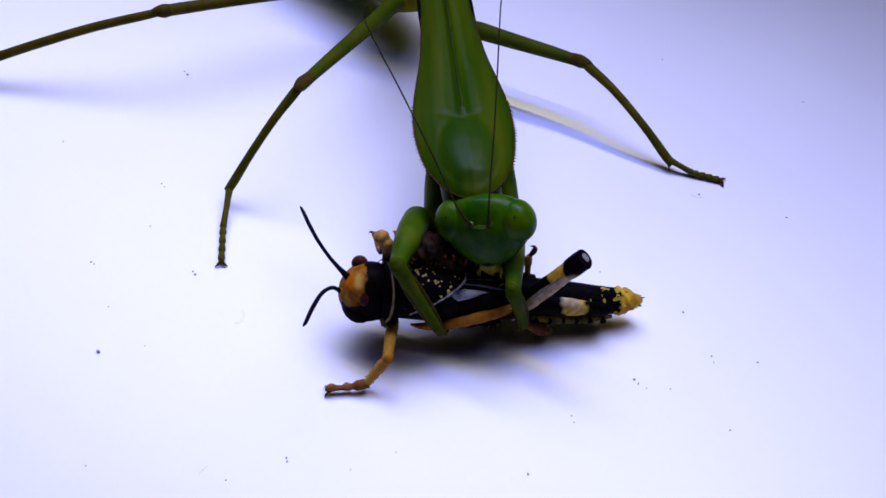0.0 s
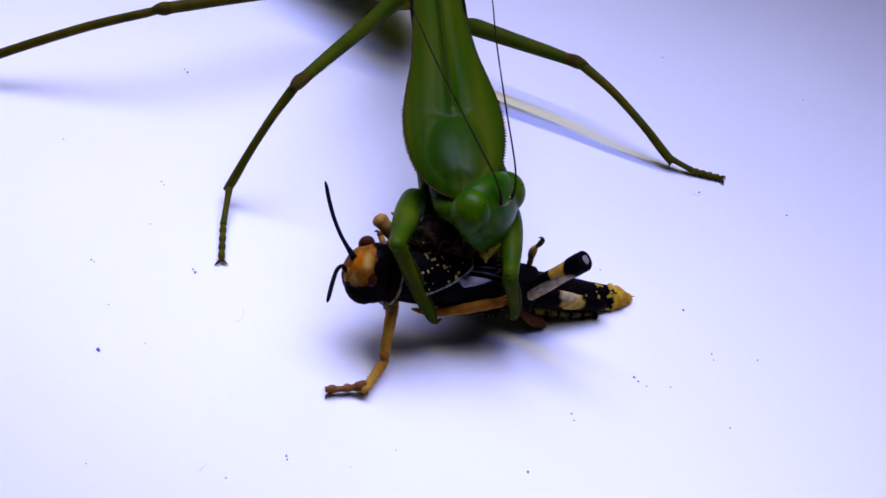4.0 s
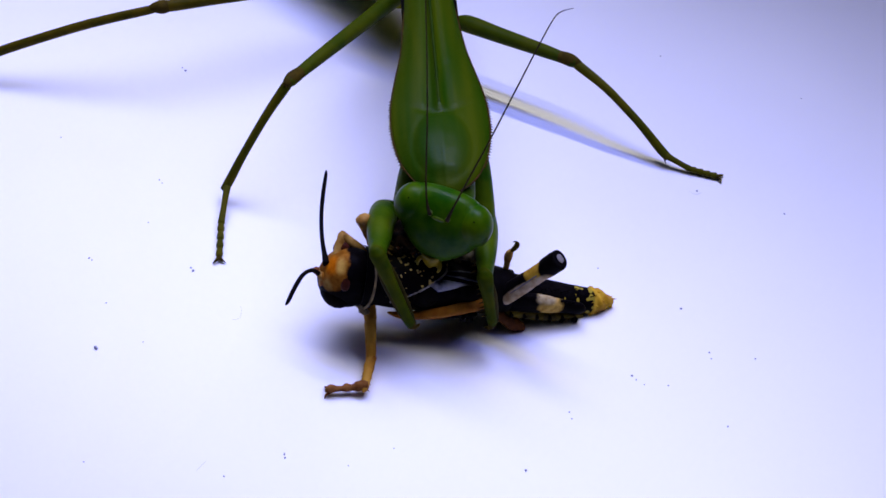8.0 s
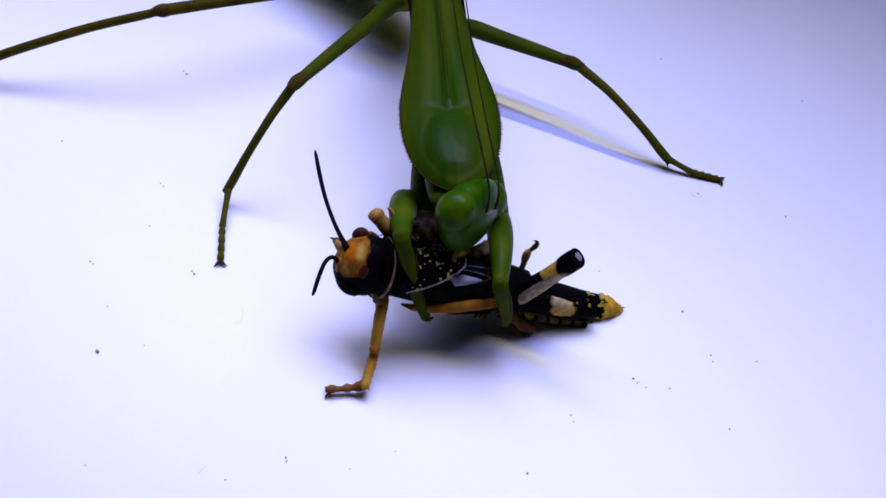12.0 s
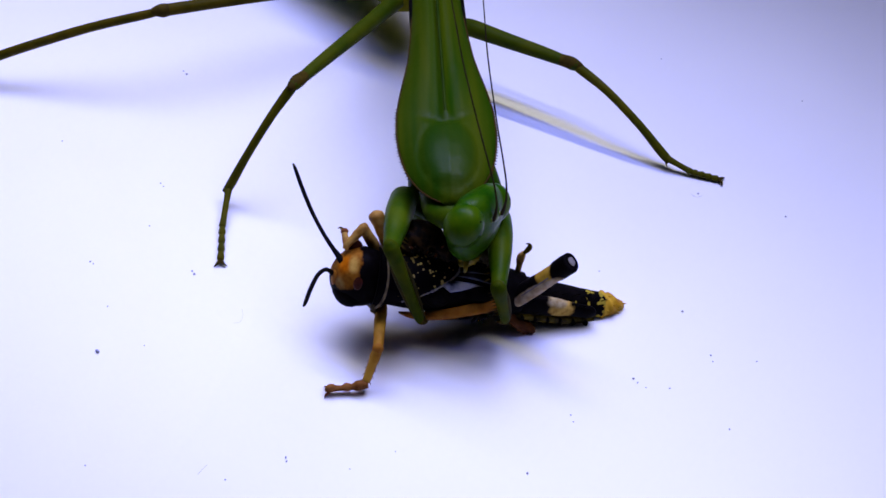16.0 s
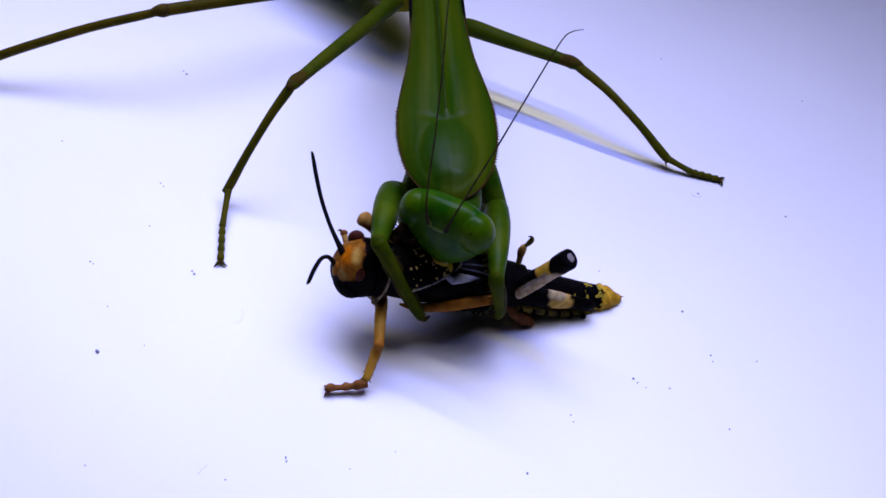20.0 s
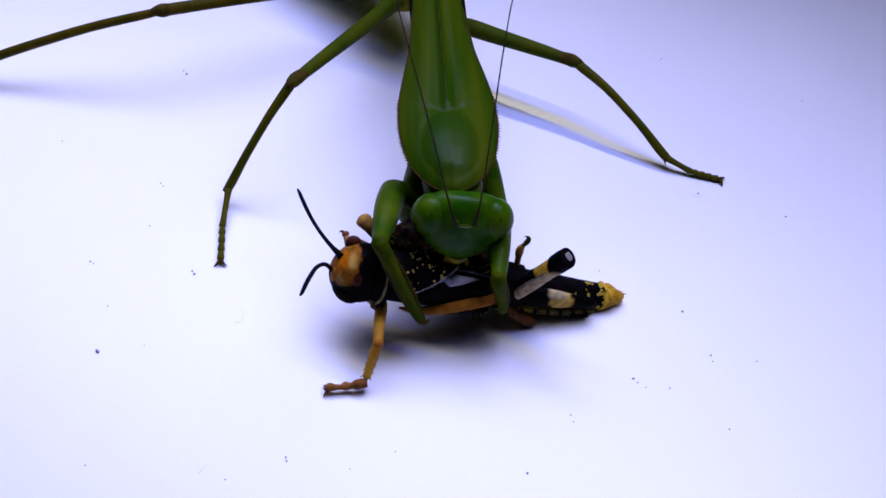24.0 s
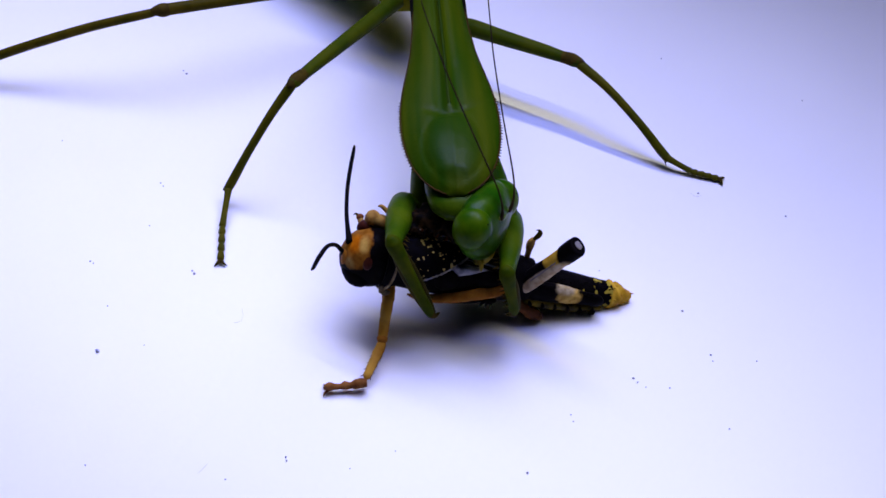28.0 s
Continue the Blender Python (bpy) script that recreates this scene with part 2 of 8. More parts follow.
def fine_path(path, sizes, steps=4):
    """Catmull-Rom points and sizes between the given ones."""
    p = [Vector(q) for q in path]
    z = [Vector(s if isinstance(s, (tuple, list)) else (s, s)) for s in sizes]
    po, so = [], []
    for i in range(len(p) - 1):
        for k in range(steps):
            t = k / steps
            for src, out in ((p, po), (z, so)):
                a, b, c, d = src[max(i - 1, 0)], src[i], src[i + 1], src[min(i + 2, len(p) - 1)]
                out.append(0.5 * (2 * b + (c - a) * t + (2 * a - 5 * b + 4 * c - d) * t * t + (3 * b - a - 3 * c + d) * t ** 3))
    po.append(p[-1])
    so.append(z[-1])
    return po, [(max(0.01, s[0]), max(0.01, s[1])) for s in so]


def limb(path, sizes, sides=14, steps=4, up=(0, 0, 1), bm=None, lump=0.0):
    po, so = fine_path(path, sizes, steps)
    return loft(po, so, sides, up, bm, lump)


def egg(centre, radii, rows=12, sides=18, bm=None, turn=None):
    bm = bm or bmesh.new()
    m = turn or Matrix.Identity(3)
    c = Vector(centre)
    rings = []
    for i in range(rows + 1):
        a = math.pi * (i + 0.02) / (rows + 0.04)
        rings.append([bm.verts.new(c + m @ Vector((radii[0] * math.sin(a) * math.cos(w), radii[1] * math.sin(a) * math.sin(w), radii[2] * math.cos(a))))
                      for w in (2 * math.pi * k / sides for k in range(sides))])
    for r, q in zip(rings, rings[1:]):
        for k in range(sides):
            bm.faces.new((r[k], r[(k + 1) % sides], q[(k + 1) % sides], q[k]))
    bm.faces.new(rings[0])
    bm.faces.new(rings[-1])
    return bm


def spike(bm, a, b, r):
    return loft([a, (Vector(a) + Vector(b)) / 2, b], [r, r * 0.6, r * 0.06], 6, (0.3, 0.5, 0.8), bm)


def slab(x0, x1, y0, y1, z0, z1):
    bm = bmesh.new()
    bmesh.ops.create_cube(bm, size=1, matrix=Matrix.LocRotScale(((x0 + x1) / 2, (y0 + y1) / 2, (z0 + z1) / 2), None, (x1 - x0, y1 - y0, z1 - z0)))
    return bm


def thing(name, label, category, at=(0, 0, 0), group=""):
    ob = new(name)
    ob.empty_display_size = 0.005
    ob.location = Vector(at) * MM
    return tagged(ob, label, category, group)


# ---- the white sheet and the room round it ----
bm = bmesh.new()
bmesh.ops.create_grid(bm, x_segments=60, y_segments=60, size=600)
for v in bm.verts:
    v.co.z = -0.001
low = bmesh.ops.extrude_face_region(bm, geom=bm.faces[:])
for v in low["geom"]:
    if isinstance(v, bmesh.types.BMVert):
        v.co.z = -8
tagged(part("tabletop", bm, SHEET), "smooth glossy white plastic tabletop with fine dust", "tabletop", kind="structure")
tagged(part("floor", slab(-1500, 1500, -1500, 1500, -760, -740), WALL, smooth=False), "plain grey room floor", "floor", kind="structure")
tagged(part("ceiling", slab(-1500, 1500, -1500, 1500, 1500, 1520), WALL, smooth=False), "plain grey ceiling", "ceiling", kind="structure")
for n, q in (("wall_north", (-1500, 1500, 1500, 1520)), ("wall_south", (-1500, 1500, -1520, -1500)),
             ("wall_east", (1500, 1520, -1500, 1500)), ("wall_west", (-1520, -1500, -1500, 1500))):
    tagged(part(n, slab(*q, -740, 1500), WALL, smooth=False), "plain grey room wall", "wall", kind="structure")


# ---- the mantis ----
mantis = thing("praying_mantis", "large green praying mantis eating a locust on the white tabletop", "mantis")


# pronotum: a long shield, widest near the neck, with a keel and a toothed rim
HALF = [(-10.3, 0.5), (-9.9, 1.6), (-9.0, 2.6), (-8.0, 3.4), (-6, 4.37), (-4, 4.85), (-2, 5.15), (0, 5.27), (2.5, 5.2), (5, 4.93), (8, 4.4), (10, 4.0), (12, 3.66), (16, 3.25), (20, 3.0), (24, 2.9), (30, 2.85)]


def half_width(y):
    w = sum(np.interp(y + d, [a for a, _ in HALF], [b for _, b in HALF]) for d in (-0.5, -0.25, 0, 0.25, 0.5)) / 5
    return float(w)


def shield_height(u, y):
    """u from -1 to 1 across."""
    crown = 1.5 + 0.35 * math.exp(-((y + 4) / 3.5) ** 2)
    h = crown * (1 - abs(u) ** 2.2)
    h += 0.32 * math.exp(-(u / 0.07) ** 2) * (1 if y > 1 else 0.25)
    h -= 0.22 * math.exp(-((abs(u) - 0.2) / 0.1) ** 2) * (1 if y > 1 else 0)
    h -= 0.35 * math.exp(-((y - 0.3 - 5 * u * u) / 0.35) ** 2) * math.exp(-(u / 0.55) ** 2)
    d = math.hypot(u * half_width(y) / 2.9, (y + 4.3) / 4.6)
    h += 0.3 * max(0, 1 - d ** 3) if d < 1 else -0.08 * math.exp(-((d - 1.06) / 0.08) ** 2)
    h *= min(1, max(0, (y + 10.3) / 2.4)) ** 0.6
    return h + 0.03 * noise.noise(Vector((u * 3, y * 0.8, 0)))


def build_shield():
    bm = bmesh.new()
    nx, ny = 36, 90
    top, low = [], []
    for j in range(ny + 1):
        y = -10.3 + 40.3 * (j / ny) ** 1.15
        w = half_width(y)
        top.append([bm.verts.new((u * w, y, shield_height(u, y))) for u in (2 * i / nx - 1 for i in range(nx + 1))])
        low.append([bm.verts.new((u * w, y, shield_height(u, y) * 0.8 - 0.25 * (1 - u * u) - 0.08)) for u in (2 * i / nx - 1 for i in range(nx + 1))])
    for j in range(ny):
        for i in range(nx):
            bm.faces.new((top[j][i], top[j][i + 1], top[j + 1][i + 1], top[j + 1][i]))
            bm.faces.new((low[j][i], low[j + 1][i], low[j + 1][i + 1], low[j][i + 1]))
        for i in (0, nx):
            bm.faces.new((top[j][i], top[j + 1][i], low[j + 1][i], low[j][i]))
    for j in (0, ny):
        for i in range(nx):
            bm.faces.new((top[j][i], top[j][i + 1], low[j][i + 1], low[j][i]))
    return bm


pronotum = part("pronotum", build_shield(), SHIELD, mantis, "long leaf-green shield with a dark keel line")
for s in (-1, 1):
    bm = loft([(s * half_width(y), y, -0.02) for y in np.linspace(-10.1, 30, 90)], [0.1] * 90, 6)
    part("rim", bm, RIM, pronotum, "thin reddish rim")
    for k in range(26):
        y = -6.6 + 0.42 * k + random.uniform(-0.05, 0.05)
        w = half_width(y)
        part("rim_tooth", spike(bmesh.new(), (s * (w - 0.05), y, -0.02), (s * (w + random.uniform(0.24, 0.34)), y - 0.1, -0.05), 0.15), JOINT, pronotum, "blunt dark brown rim tooth")
    part("dark_edge", loft([(s * (half_width(y) + 0.02), y, -0.15) for y in (17, 19, 21, 24, 27)], [0.08, 0.22, 0.3, 0.3, 0.2], 8), JET, pronotum, "dark edge of the narrow end")
part("keel_line", loft([(0, y, shield_height(0, y) - 0.03) for y in np.linspace(1, 30, 40)], [(0.16, 0.08)] * 40, 8), KEEL, pronotum, "dark keel line")
part("prothorax", limb([(0, -11.4, -2.3), (0, -10.5, -1.9), (0, -9.2, -1.8), (0, -6, -2.0), (0, -2, -2.0), (0, 6, -1.6), (0, 16, -1.4), (0, 30, -1.4)], [(1.4, 0.9), (2.5, 1.5), (3.0, 1.7), (3.2, 1.9), (3.3, 2.1), (2.9, 1.8), (2.3, 1.6), (2.4, 1.6)], 18), FLESH, pronotum, "soft green underside")

# head
head = part("head", limb([(0, 1.3, 2.5), (0, 1.1, 2.3), (0, 0.6, 1.7), (0, 0.15, 0.7), (0, -0.15, -0.6), (0, -0.35, -2.0), (0, -0.45, -3.2), (0, -0.5, -4.1), (0, -0.5, -4.8), (0, -0.5, -5.1)],
                         [(1.8, 0.5), (3.0, 1.3), (3.7, 2.0), (4.2, 2.2), (4.6, 2.3), (4.2, 2.2), (3.3, 1.9), (2.25, 1.5), (1.2, 0.9), (0.4, 0.3)], 32, 5, (0, 1, 0)), FACE, mantis, "smooth broad green head")
for s in (-1, 1):
    swell = bmesh.new()
    egg((s * 3.3 * MM, -0.1 * MM, 0.2 * MM), (1.93 * MM, 2.0 * MM, 2.32 * MM), 18, 28, swell)
    swell.from_mesh(head.data)
    swell.to_mesh(head.data)
    swell.free()
for q in ("REMESH", "SMOOTH"):
    md = head.modifiers.new(q.lower(), q)
    if q == "REMESH":
        md.mode, md.voxel_size, md.use_smooth_shade = "VOXEL", 0.00018, True
    else:
        md.iterations, md.factor = 14, 0.5
for s in (-1, 1):
    part("eye", egg((s * 3.36, -0.12, 0.26), (1.93, 2.0, 2.32), 22, 32, turn=Euler((0, radians(-9 * s), 0)).to_matrix()), EYE, head, "glossy yellow-green compound eye")
    part("pupil_spot", egg((s * 3.55, -1.62, 1.75), (0.09, 0.09, 0.09), 6, 8), JET, head, "tiny dark spot on the eye")
    part("antenna_socket", egg((s * 0.95, -1.85, 1.12), (0.32, 0.34, 0.32), 8, 12), BROW, head, "yellowish antenna socket")
    part("palp", limb([(s * 0.8, -1.2, -4.6), (s * 1.2, -1.6, -5.2), (s * 1.1, -1.7, -5.8)], [0.3, 0.24, 0.12], 8), MOUTH, head, "yellow mouth palp")
    part("mandible", limb([(s * 0.5, -0.7, -4.4), (s * 0.6, -0.8, -5.2), (s * 0.2, -0.9, -5.9)], [0.55, 0.45, 0.15], 10), MOUTH, head, "yellow mandible")
for q in ((-0.36, -1.2, 2.05), (0.36, -1.2, 2.05), (0, -1.42, 1.85)):
    part("ocellus", egg(q, (0.1, 0.09, 0.1), 8, 10), BROW, head, "pale yellow simple eye")
part("brow_plate", egg((0, -1.88, 0.8), (1.0, 0.32, 0.36), 8, 16), BROW, head, "yellowish plate between the antennae")
part("face_shield", egg((0, -1.9, -0.9), (2.4, 0.46, 1.4), 12, 24), FACE, head, "smooth green shield across the face")
for s in (-1, 1):
    part("face_ridge", limb([(s * 1.25, -1.75, -0.2), (s * 1.5, -1.98, -1.4), (s * 1.25, -1.95, -2.6), (s * 0.8, -1.65, -3.6)], [0.1, 0.22, 0.2, 0.08], 10), FACE, head)
part("lip", limb([(0, -1.6, -3.3), (0, -1.75, -4.0), (0, -1.5, -4.9), (0, -1.1, -5.9)], [(0.5, 0.3), (0.95, 0.45), (0.85, 0.45), (0.25, 0.2)], 14), MOUTH, head, "yellow upper lip")


def mantis_antenna():
    pts = [(0, 0, 0), (0.6, 0, 0.4), (1.6, 0, 0.72), (3, 0, 0.85), (5, 0, 0.75), (9.5, 0, 0.35), (15.5, 0.1, 0), (19.5, 0.15, 0), (22.4, 0.1, 0), (23.4, -0.25, 0), (24.2, -1.1, 0)]
    return part("antenna", limb(pts, [0.24, 0.18, 0.12, 0.1, 0.09, 0.085, 0.078, 0.07, 0.06, 0.05, 0.025], 8), THREAD, head, "long thread-like brown antenna")


mantis_antenna_a, mantis_antenna_b = mantis_antenna(), mantis_antenna()


def foreleg(femur_len, tibia_len, s, bulk, root, girth):
    """root: how far to the side the femur's bent base and its shoulder lie."""
    coxa = part("fore_coxa", limb([(-1.5, 0, 0), (-0.5, 0, 0), (1.5, 0, 0), (4.5, 0, 0), (7.0, 0, 0), (8.4, 0, 0)], [girth * r for r in (0.8, 1.5, 1.75, 1.7, 1.5, 0.8)], 18), FLESH, mantis, "green upper foreleg")
    L = femur_len
    femur = part("fore_femur", limb([(0.3, root[0], -1.6), (-0.3, 0.8 * root[0], -1.1), (-0.35, 0.45 * root[0] + 0.55 * root[1], -0.5), (0.2, root[1], 0.0), (1.4, 0.8 * root[1], 0.25), (0.33 * L, 0.5 * root[1], 0.35), (0.6 * L, 0.2 * root[1], 0.2), (0.82 * L, 0, 0), (L, 0, 0), (L + 0.6, 0, 0)],
                                    [bulk * r for r in (1.5, 1.9, 2.1, 2.25, 2.4, 2.45, 2.1, 1.6, 1.3, 0.6)], 20), FLESH, mantis, "swollen green grasping femur")
    for k in range(7):
        x = L * (0.3 + 0.09 * k)
        part("spine", spike(bmesh.new(), (x, s * 0.9, -0.6), (x + 0.3, s * 1.55, -0.9 + 0.2 * (k % 2)), 0.13), JOINT, femur, "brown grasping spine")
    T_, side = tibia_len, 1
    tibia = part("fore_tibia", limb([(-0.9, 0, 0), (-0.3, 0, 0), (0.5, 0, 0.1), (0.35 * T_, 0, 0.12), (0.7 * T_, 0, 0), (0.95 * T_, 0, -0.05), (T_ + 0.3, 0, -0.2)],
                                    [0.4, 0.8, 0.82, 0.64, 0.56, 0.5, 0.25], 16), TIBIAGREEN, mantis, "slim olive-green grasping tibia")
    part("outer_edge", limb([(0.1 * T_, -s * 0.55, -0.1), (0.35 * T_, -s * 0.62, -0.1), (0.7 * T_, -s * 0.52, -0.1), (0.97 * T_, -s * 0.4, -0.1)], [0.15, 0.3, 0.28, 0.1], 10), EDGE, tibia, "brown-olive outer edge")
    part("tarsus", limb([(0.12 * T_, side * 0.55, -0.1), (0.4 * T_, side * 0.72, -0.2), (0.75 * T_, side * 0.66, -0.2), (1.0 * T_, side * 0.5, -0.2)], [0.2, 0.24, 0.22, 0.12], 8), EDGE, tibia, "thin brown foot folded along the shin")
    part("claw", limb([(T_ - 0.2, 0, 0), (T_ + 0.5, s * 0.3, -0.3), (T_ + 0.8, s * 0.9, -0.8)], [0.45, 0.3, 0.05], 10), JOINT, tibia, "hooked dark brown claw")
    for k in range(8):
        x = T_ * (0.15 + 0.095 * k)
        part("spine", spike(bmesh.new(), (x, s * 0.5, -0.3), (x + 0.35, s * 1.1, -0.55), 0.12), JOINT, tibia, "small brown spine")
    return coxa, femur, tibia


coxa_a, fore_femur_a, fore_tibia_a = foreleg(10.0, 10.2, 1, 0.62, (3.5, 0.3), 1.12)
coxa_b, fore_femur_b, fore_tibia_b = foreleg(10.5, 6.5, -1, 0.57, (-1.8, -0.6), 0.8)


# walking legs: femur and tibia both start at the knee
def walking_femur(L):
    ob = part("walking_femur", limb([(-0.55, 0, 0), (-0.2, 0, 0), (0.6, 0, 0), (1.4, 0, 0), (0.3 * L, 0, 0.05), (0.7 * L, 0, 0), (L, 0, 0), (L + 1.5, 0, -0.3)],
                                    [0.3, 0.62, 0.78, 0.70, 0.82, 0.98, 1.1, 0.9], 14), THIGHGREEN, mantis, "slender olive-green thigh")
    part("knee", limb([(-0.8, 0, -0.1), (-0.2, 0, 0.0), (0.7, 0, 0.08), (1.6, 0, 0.05), (2.6, 0, 0)], [0.35, 0.6, 0.8, 0.76, 0.66], 12), JOINT, ob, "brown knee joint")
    return ob


def walking_tibia(L, bow):
    L += 0.7
    ob = part("walking_tibia", limb([(-0.3, 0, 0), (0.5, 0, 0), (0.3 * L, 0, bow), (0.65 * L, 0, 0.85 * bow), (0.9 * L, 0, 0.1 * bow), (L, 0, 0)],
                                    [0.4, 0.6, 0.52, 0.5, 0.56, 0.5], 12), LEG, mantis, "slender olive-brown shin")
    for s in (-1, 1):
        part("spur", spike(bmesh.new(), (L - 0.5, s * 0.4, 0), (L + 0.4, s * 0.8, -0.3), 0.13), JOINT, ob, "small shin spur")
    return ob


walk_femur_a, walk_tibia_a = walking_femur(22.4), walking_tibia(14.7, 0.35)
walk_femur_b, walk_tibia_b = walking_femur(14.5), walking_tibia(15.5, 0.75)


def foot(ankle, mid, toe):
    a, m, t = Vector(ankle), Vector(mid), Vector(toe)
    ob = part("foot", limb([a, a.lerp(m, 0.4), a.lerp(m, 0.8), m], [0.46, 0.36, 0.36, 0.42], 12, 3), LEG, mantis, "jointed olive-brown foot flat on the tabletop")
    for k in range(4):
        p, q = m.lerp(t, k / 4 - 0.02), m.lerp(t, (k + 1) / 4)
        part("foot_segment", limb([p, p.lerp(q, 0.3), p.lerp(q, 0.75), q], [0.26, 0.33, 0.42, 0.3], 12, 3), LEG, ob)
    d = (t - m).normalized()
    side = Vector((-d.y, d.x, 0))
    for s in (-1, 1):
        part("claw", limb([t, t + d * 0.5 + side * 0.35 * s, t + d * 0.7 + side * 0.75 * s - Vector((0, 0, 0.25))], [0.22, 0.16, 0.04], 8), JOINT, ob, "tiny dark claw")
    return ob


foot((-25.2, 7.6, 2.2), (-25.6, 2.8, 0.75), (-25.3, -2.0, 0.42))
foot((27.05, 13.0, 1.6), (29.9, 11.7, 0.62), (33.1, 10.65, 0.42))

# hind leg reaching out sideways, the far one behind the body, and the hind body
for s, hk, hh, ha, tip in ((1, (-35.4, 29.7, 10.5), (-9.0, 37.4, 9.5), (-60.5, 28.7, 2.6), (-70, 27, 0.4)), (-1, (12, 76, 11), (-2, 48, 9.5), (28, 94, 2.4), (34, 100, 0.4))):
    hk, hh, ha, tip = Vector(hk), Vector(hh), Vector(ha), Vector(tip)
    ob = (part("walking_femur", limb([hk, hk.lerp(hh, 0.05), hk.lerp(hh, 0.3), hk.lerp(hh, 0.7), hh], [0.45, 0.75, 0.72, 0.85, 0.95], 14), HINDLEG, mantis, "slender olive-brown hind thigh"))
    part("knee", limb([hk - Vector((0.9 * s, 0, 0.1)), hk - Vector((0.3 * s, 0, 0)), hk.lerp(hh, 0.025), hk.lerp(hh, 0.07)], [0.3, 0.62, 0.88, 0.62], 12), JOINT, ob, "brown knee joint")
    ob = (part("walking_tibia", limb([hk, hk.lerp(ha, 0.05), hk.lerp(ha, 0.35) + Vector((0, 0, 0.5)), hk.lerp(ha, 0.7) + Vector((0, 0, 0.4)), ha], [0.4, 0.55, 0.58, 0.6, 0.62], 12), HINDLEG, mantis, "slender olive-brown hind shin"))
    (part("foot", limb([ha, ha.lerp(tip, 0.4), ha.lerp(tip, 0.8), tip], [0.45, 0.4, 0.36, 0.3], 10), LEG, mantis, "jointed olive-brown foot flat on the tabletop"))
part("hind_thorax", limb([(-2.8, 32.2, 9.5), (-3.0, 33.0, 9.6), (-3.9, 35.8, 10.2), (-7, 40, 10.2), (-10.5, 45, 9.6)], [(3.6, 0.9), (4.6, 1.6), (5.4, 2.6), (5.6, 3.2), (5.2, 3.2)], 22), WING, mantis, "yellow-green hind thorax")
part("abdomen", limb([(-9.5, 43.5, 11.2), (-13, 48, 12.4), (-19.5, 56, 13.2), (-27, 66, 13.4), (-33, 75, 13), (-35, 78, 13)], [(4.6, 3.2), (6, 4.0), (6.6, 4.4), (5.8, 4.0), (3.4, 2.6), (0.8, 0.8)], 22), FLESH, mantis, "plump green abdomen")
for s in (-1, 1):
    part("wing", limb([(s * 1.8 - 6, 39, 13.4), (s * 2.4 - 10.5, 45, 15.2), (s * 2.6 - 20, 57, 17.4), (s * 2.0 - 30, 70, 17.6), (s * 1.0 - 37, 80, 17)], [(2.0, 0.3), (3.4, 0.45), (3.8, 0.45), (3.0, 0.4), (0.6, 0.2)], 16), WING, mantis, "folded leaf-green wing")

# ---- the locust, head to tail along its own x ----
locust = thing("locust", "black and yellow locust held down by the mantis", "locust")


def piece(name, bm, material, label="", at=(0, 0, 0), parent=None):
    ob = part(name, bm, material, parent or locust, label)
    ob.location = Vector(at) * MM
    return ob


LH = (-6.4, 0.3, -0.3)
lhead = piece("head", egg((0, 0, 0), (3.25, 2.95, 3.55), 18, 26, turn=Euler((0, radians(12), 0)).to_matrix()), HEAD, "black head with an orange face", LH)
piece("eye", egg((-1.1, 1.75, 2.45), (0.9, 0.75, 1.0), 12, 16), MAROON, "dark maroon compound eye", parent=lhead)
piece("eye", egg((-0.45, -1.95, 1.75), (0.62, 0.6, 1.1), 14, 18, turn=Euler((radians(-50), 0, radians(-12))).to_matrix()), MAROON, "dull maroon compound eye", parent=lhead)
piece("face_plate", egg((-2.75, -0.75, 0.3), (0.4, 0.8, 1.1), 10, 14), SHANK, "dull tan face plate", parent=lhead)
piece("face_ridge", limb([(-2.55, -0.5, 1.6), (-2.95, -0.75, 0.7), (-2.95, -0.8, -0.4)], [0.1, 0.16, 0.1], 8), TAN, "pale ridge down the face", parent=lhead)
piece("jaw", egg((-0.9, -0.7, -1.0), (2.0, 2.45, 1.75), 12, 18), JET, "black lower cheek", parent=lhead)
piece("cheek_edge", limb([(-2.3, -1.3, -1.3), (-2.0, -1.75, -2.0), (-1.3, -2.0, -2.5), (-0.3, -2.0, -2.75)], [0.08, 0.13, 0.13, 0.08], 8), MEMBRANE, "pale grey edge of the cheek", parent=lhead)
piece("mouth", egg((-1.4, -0.3, -2.6), (0.8, 0.9, 0.6), 8, 12), RUST, "brown mouthparts", parent=lhead)


def locust_antenna(L, bow):
    pts = [(-1.0, 0, -bow * 0.3), (0, 0, 0), (0.08 * L, 0, bow * 0.35), (0.25 * L, 0, bow * 0.85), (0.5 * L, 0, bow), (0.75 * L, 0, bow * 0.6), (0.93 * L, 0, bow * 0.12), (L, 0, 0)]
    return part("antenna", limb(pts, [0.4, 0.32, 0.25, 0.22, 0.22, 0.23, 0.2, 0.1], 8, 5), JET, locust, "short thick black antenna")


locust_antenna_a, locust_antenna_b = locust_antenna(12.6, 0.45), locust_antenna(10.5, 1.6)

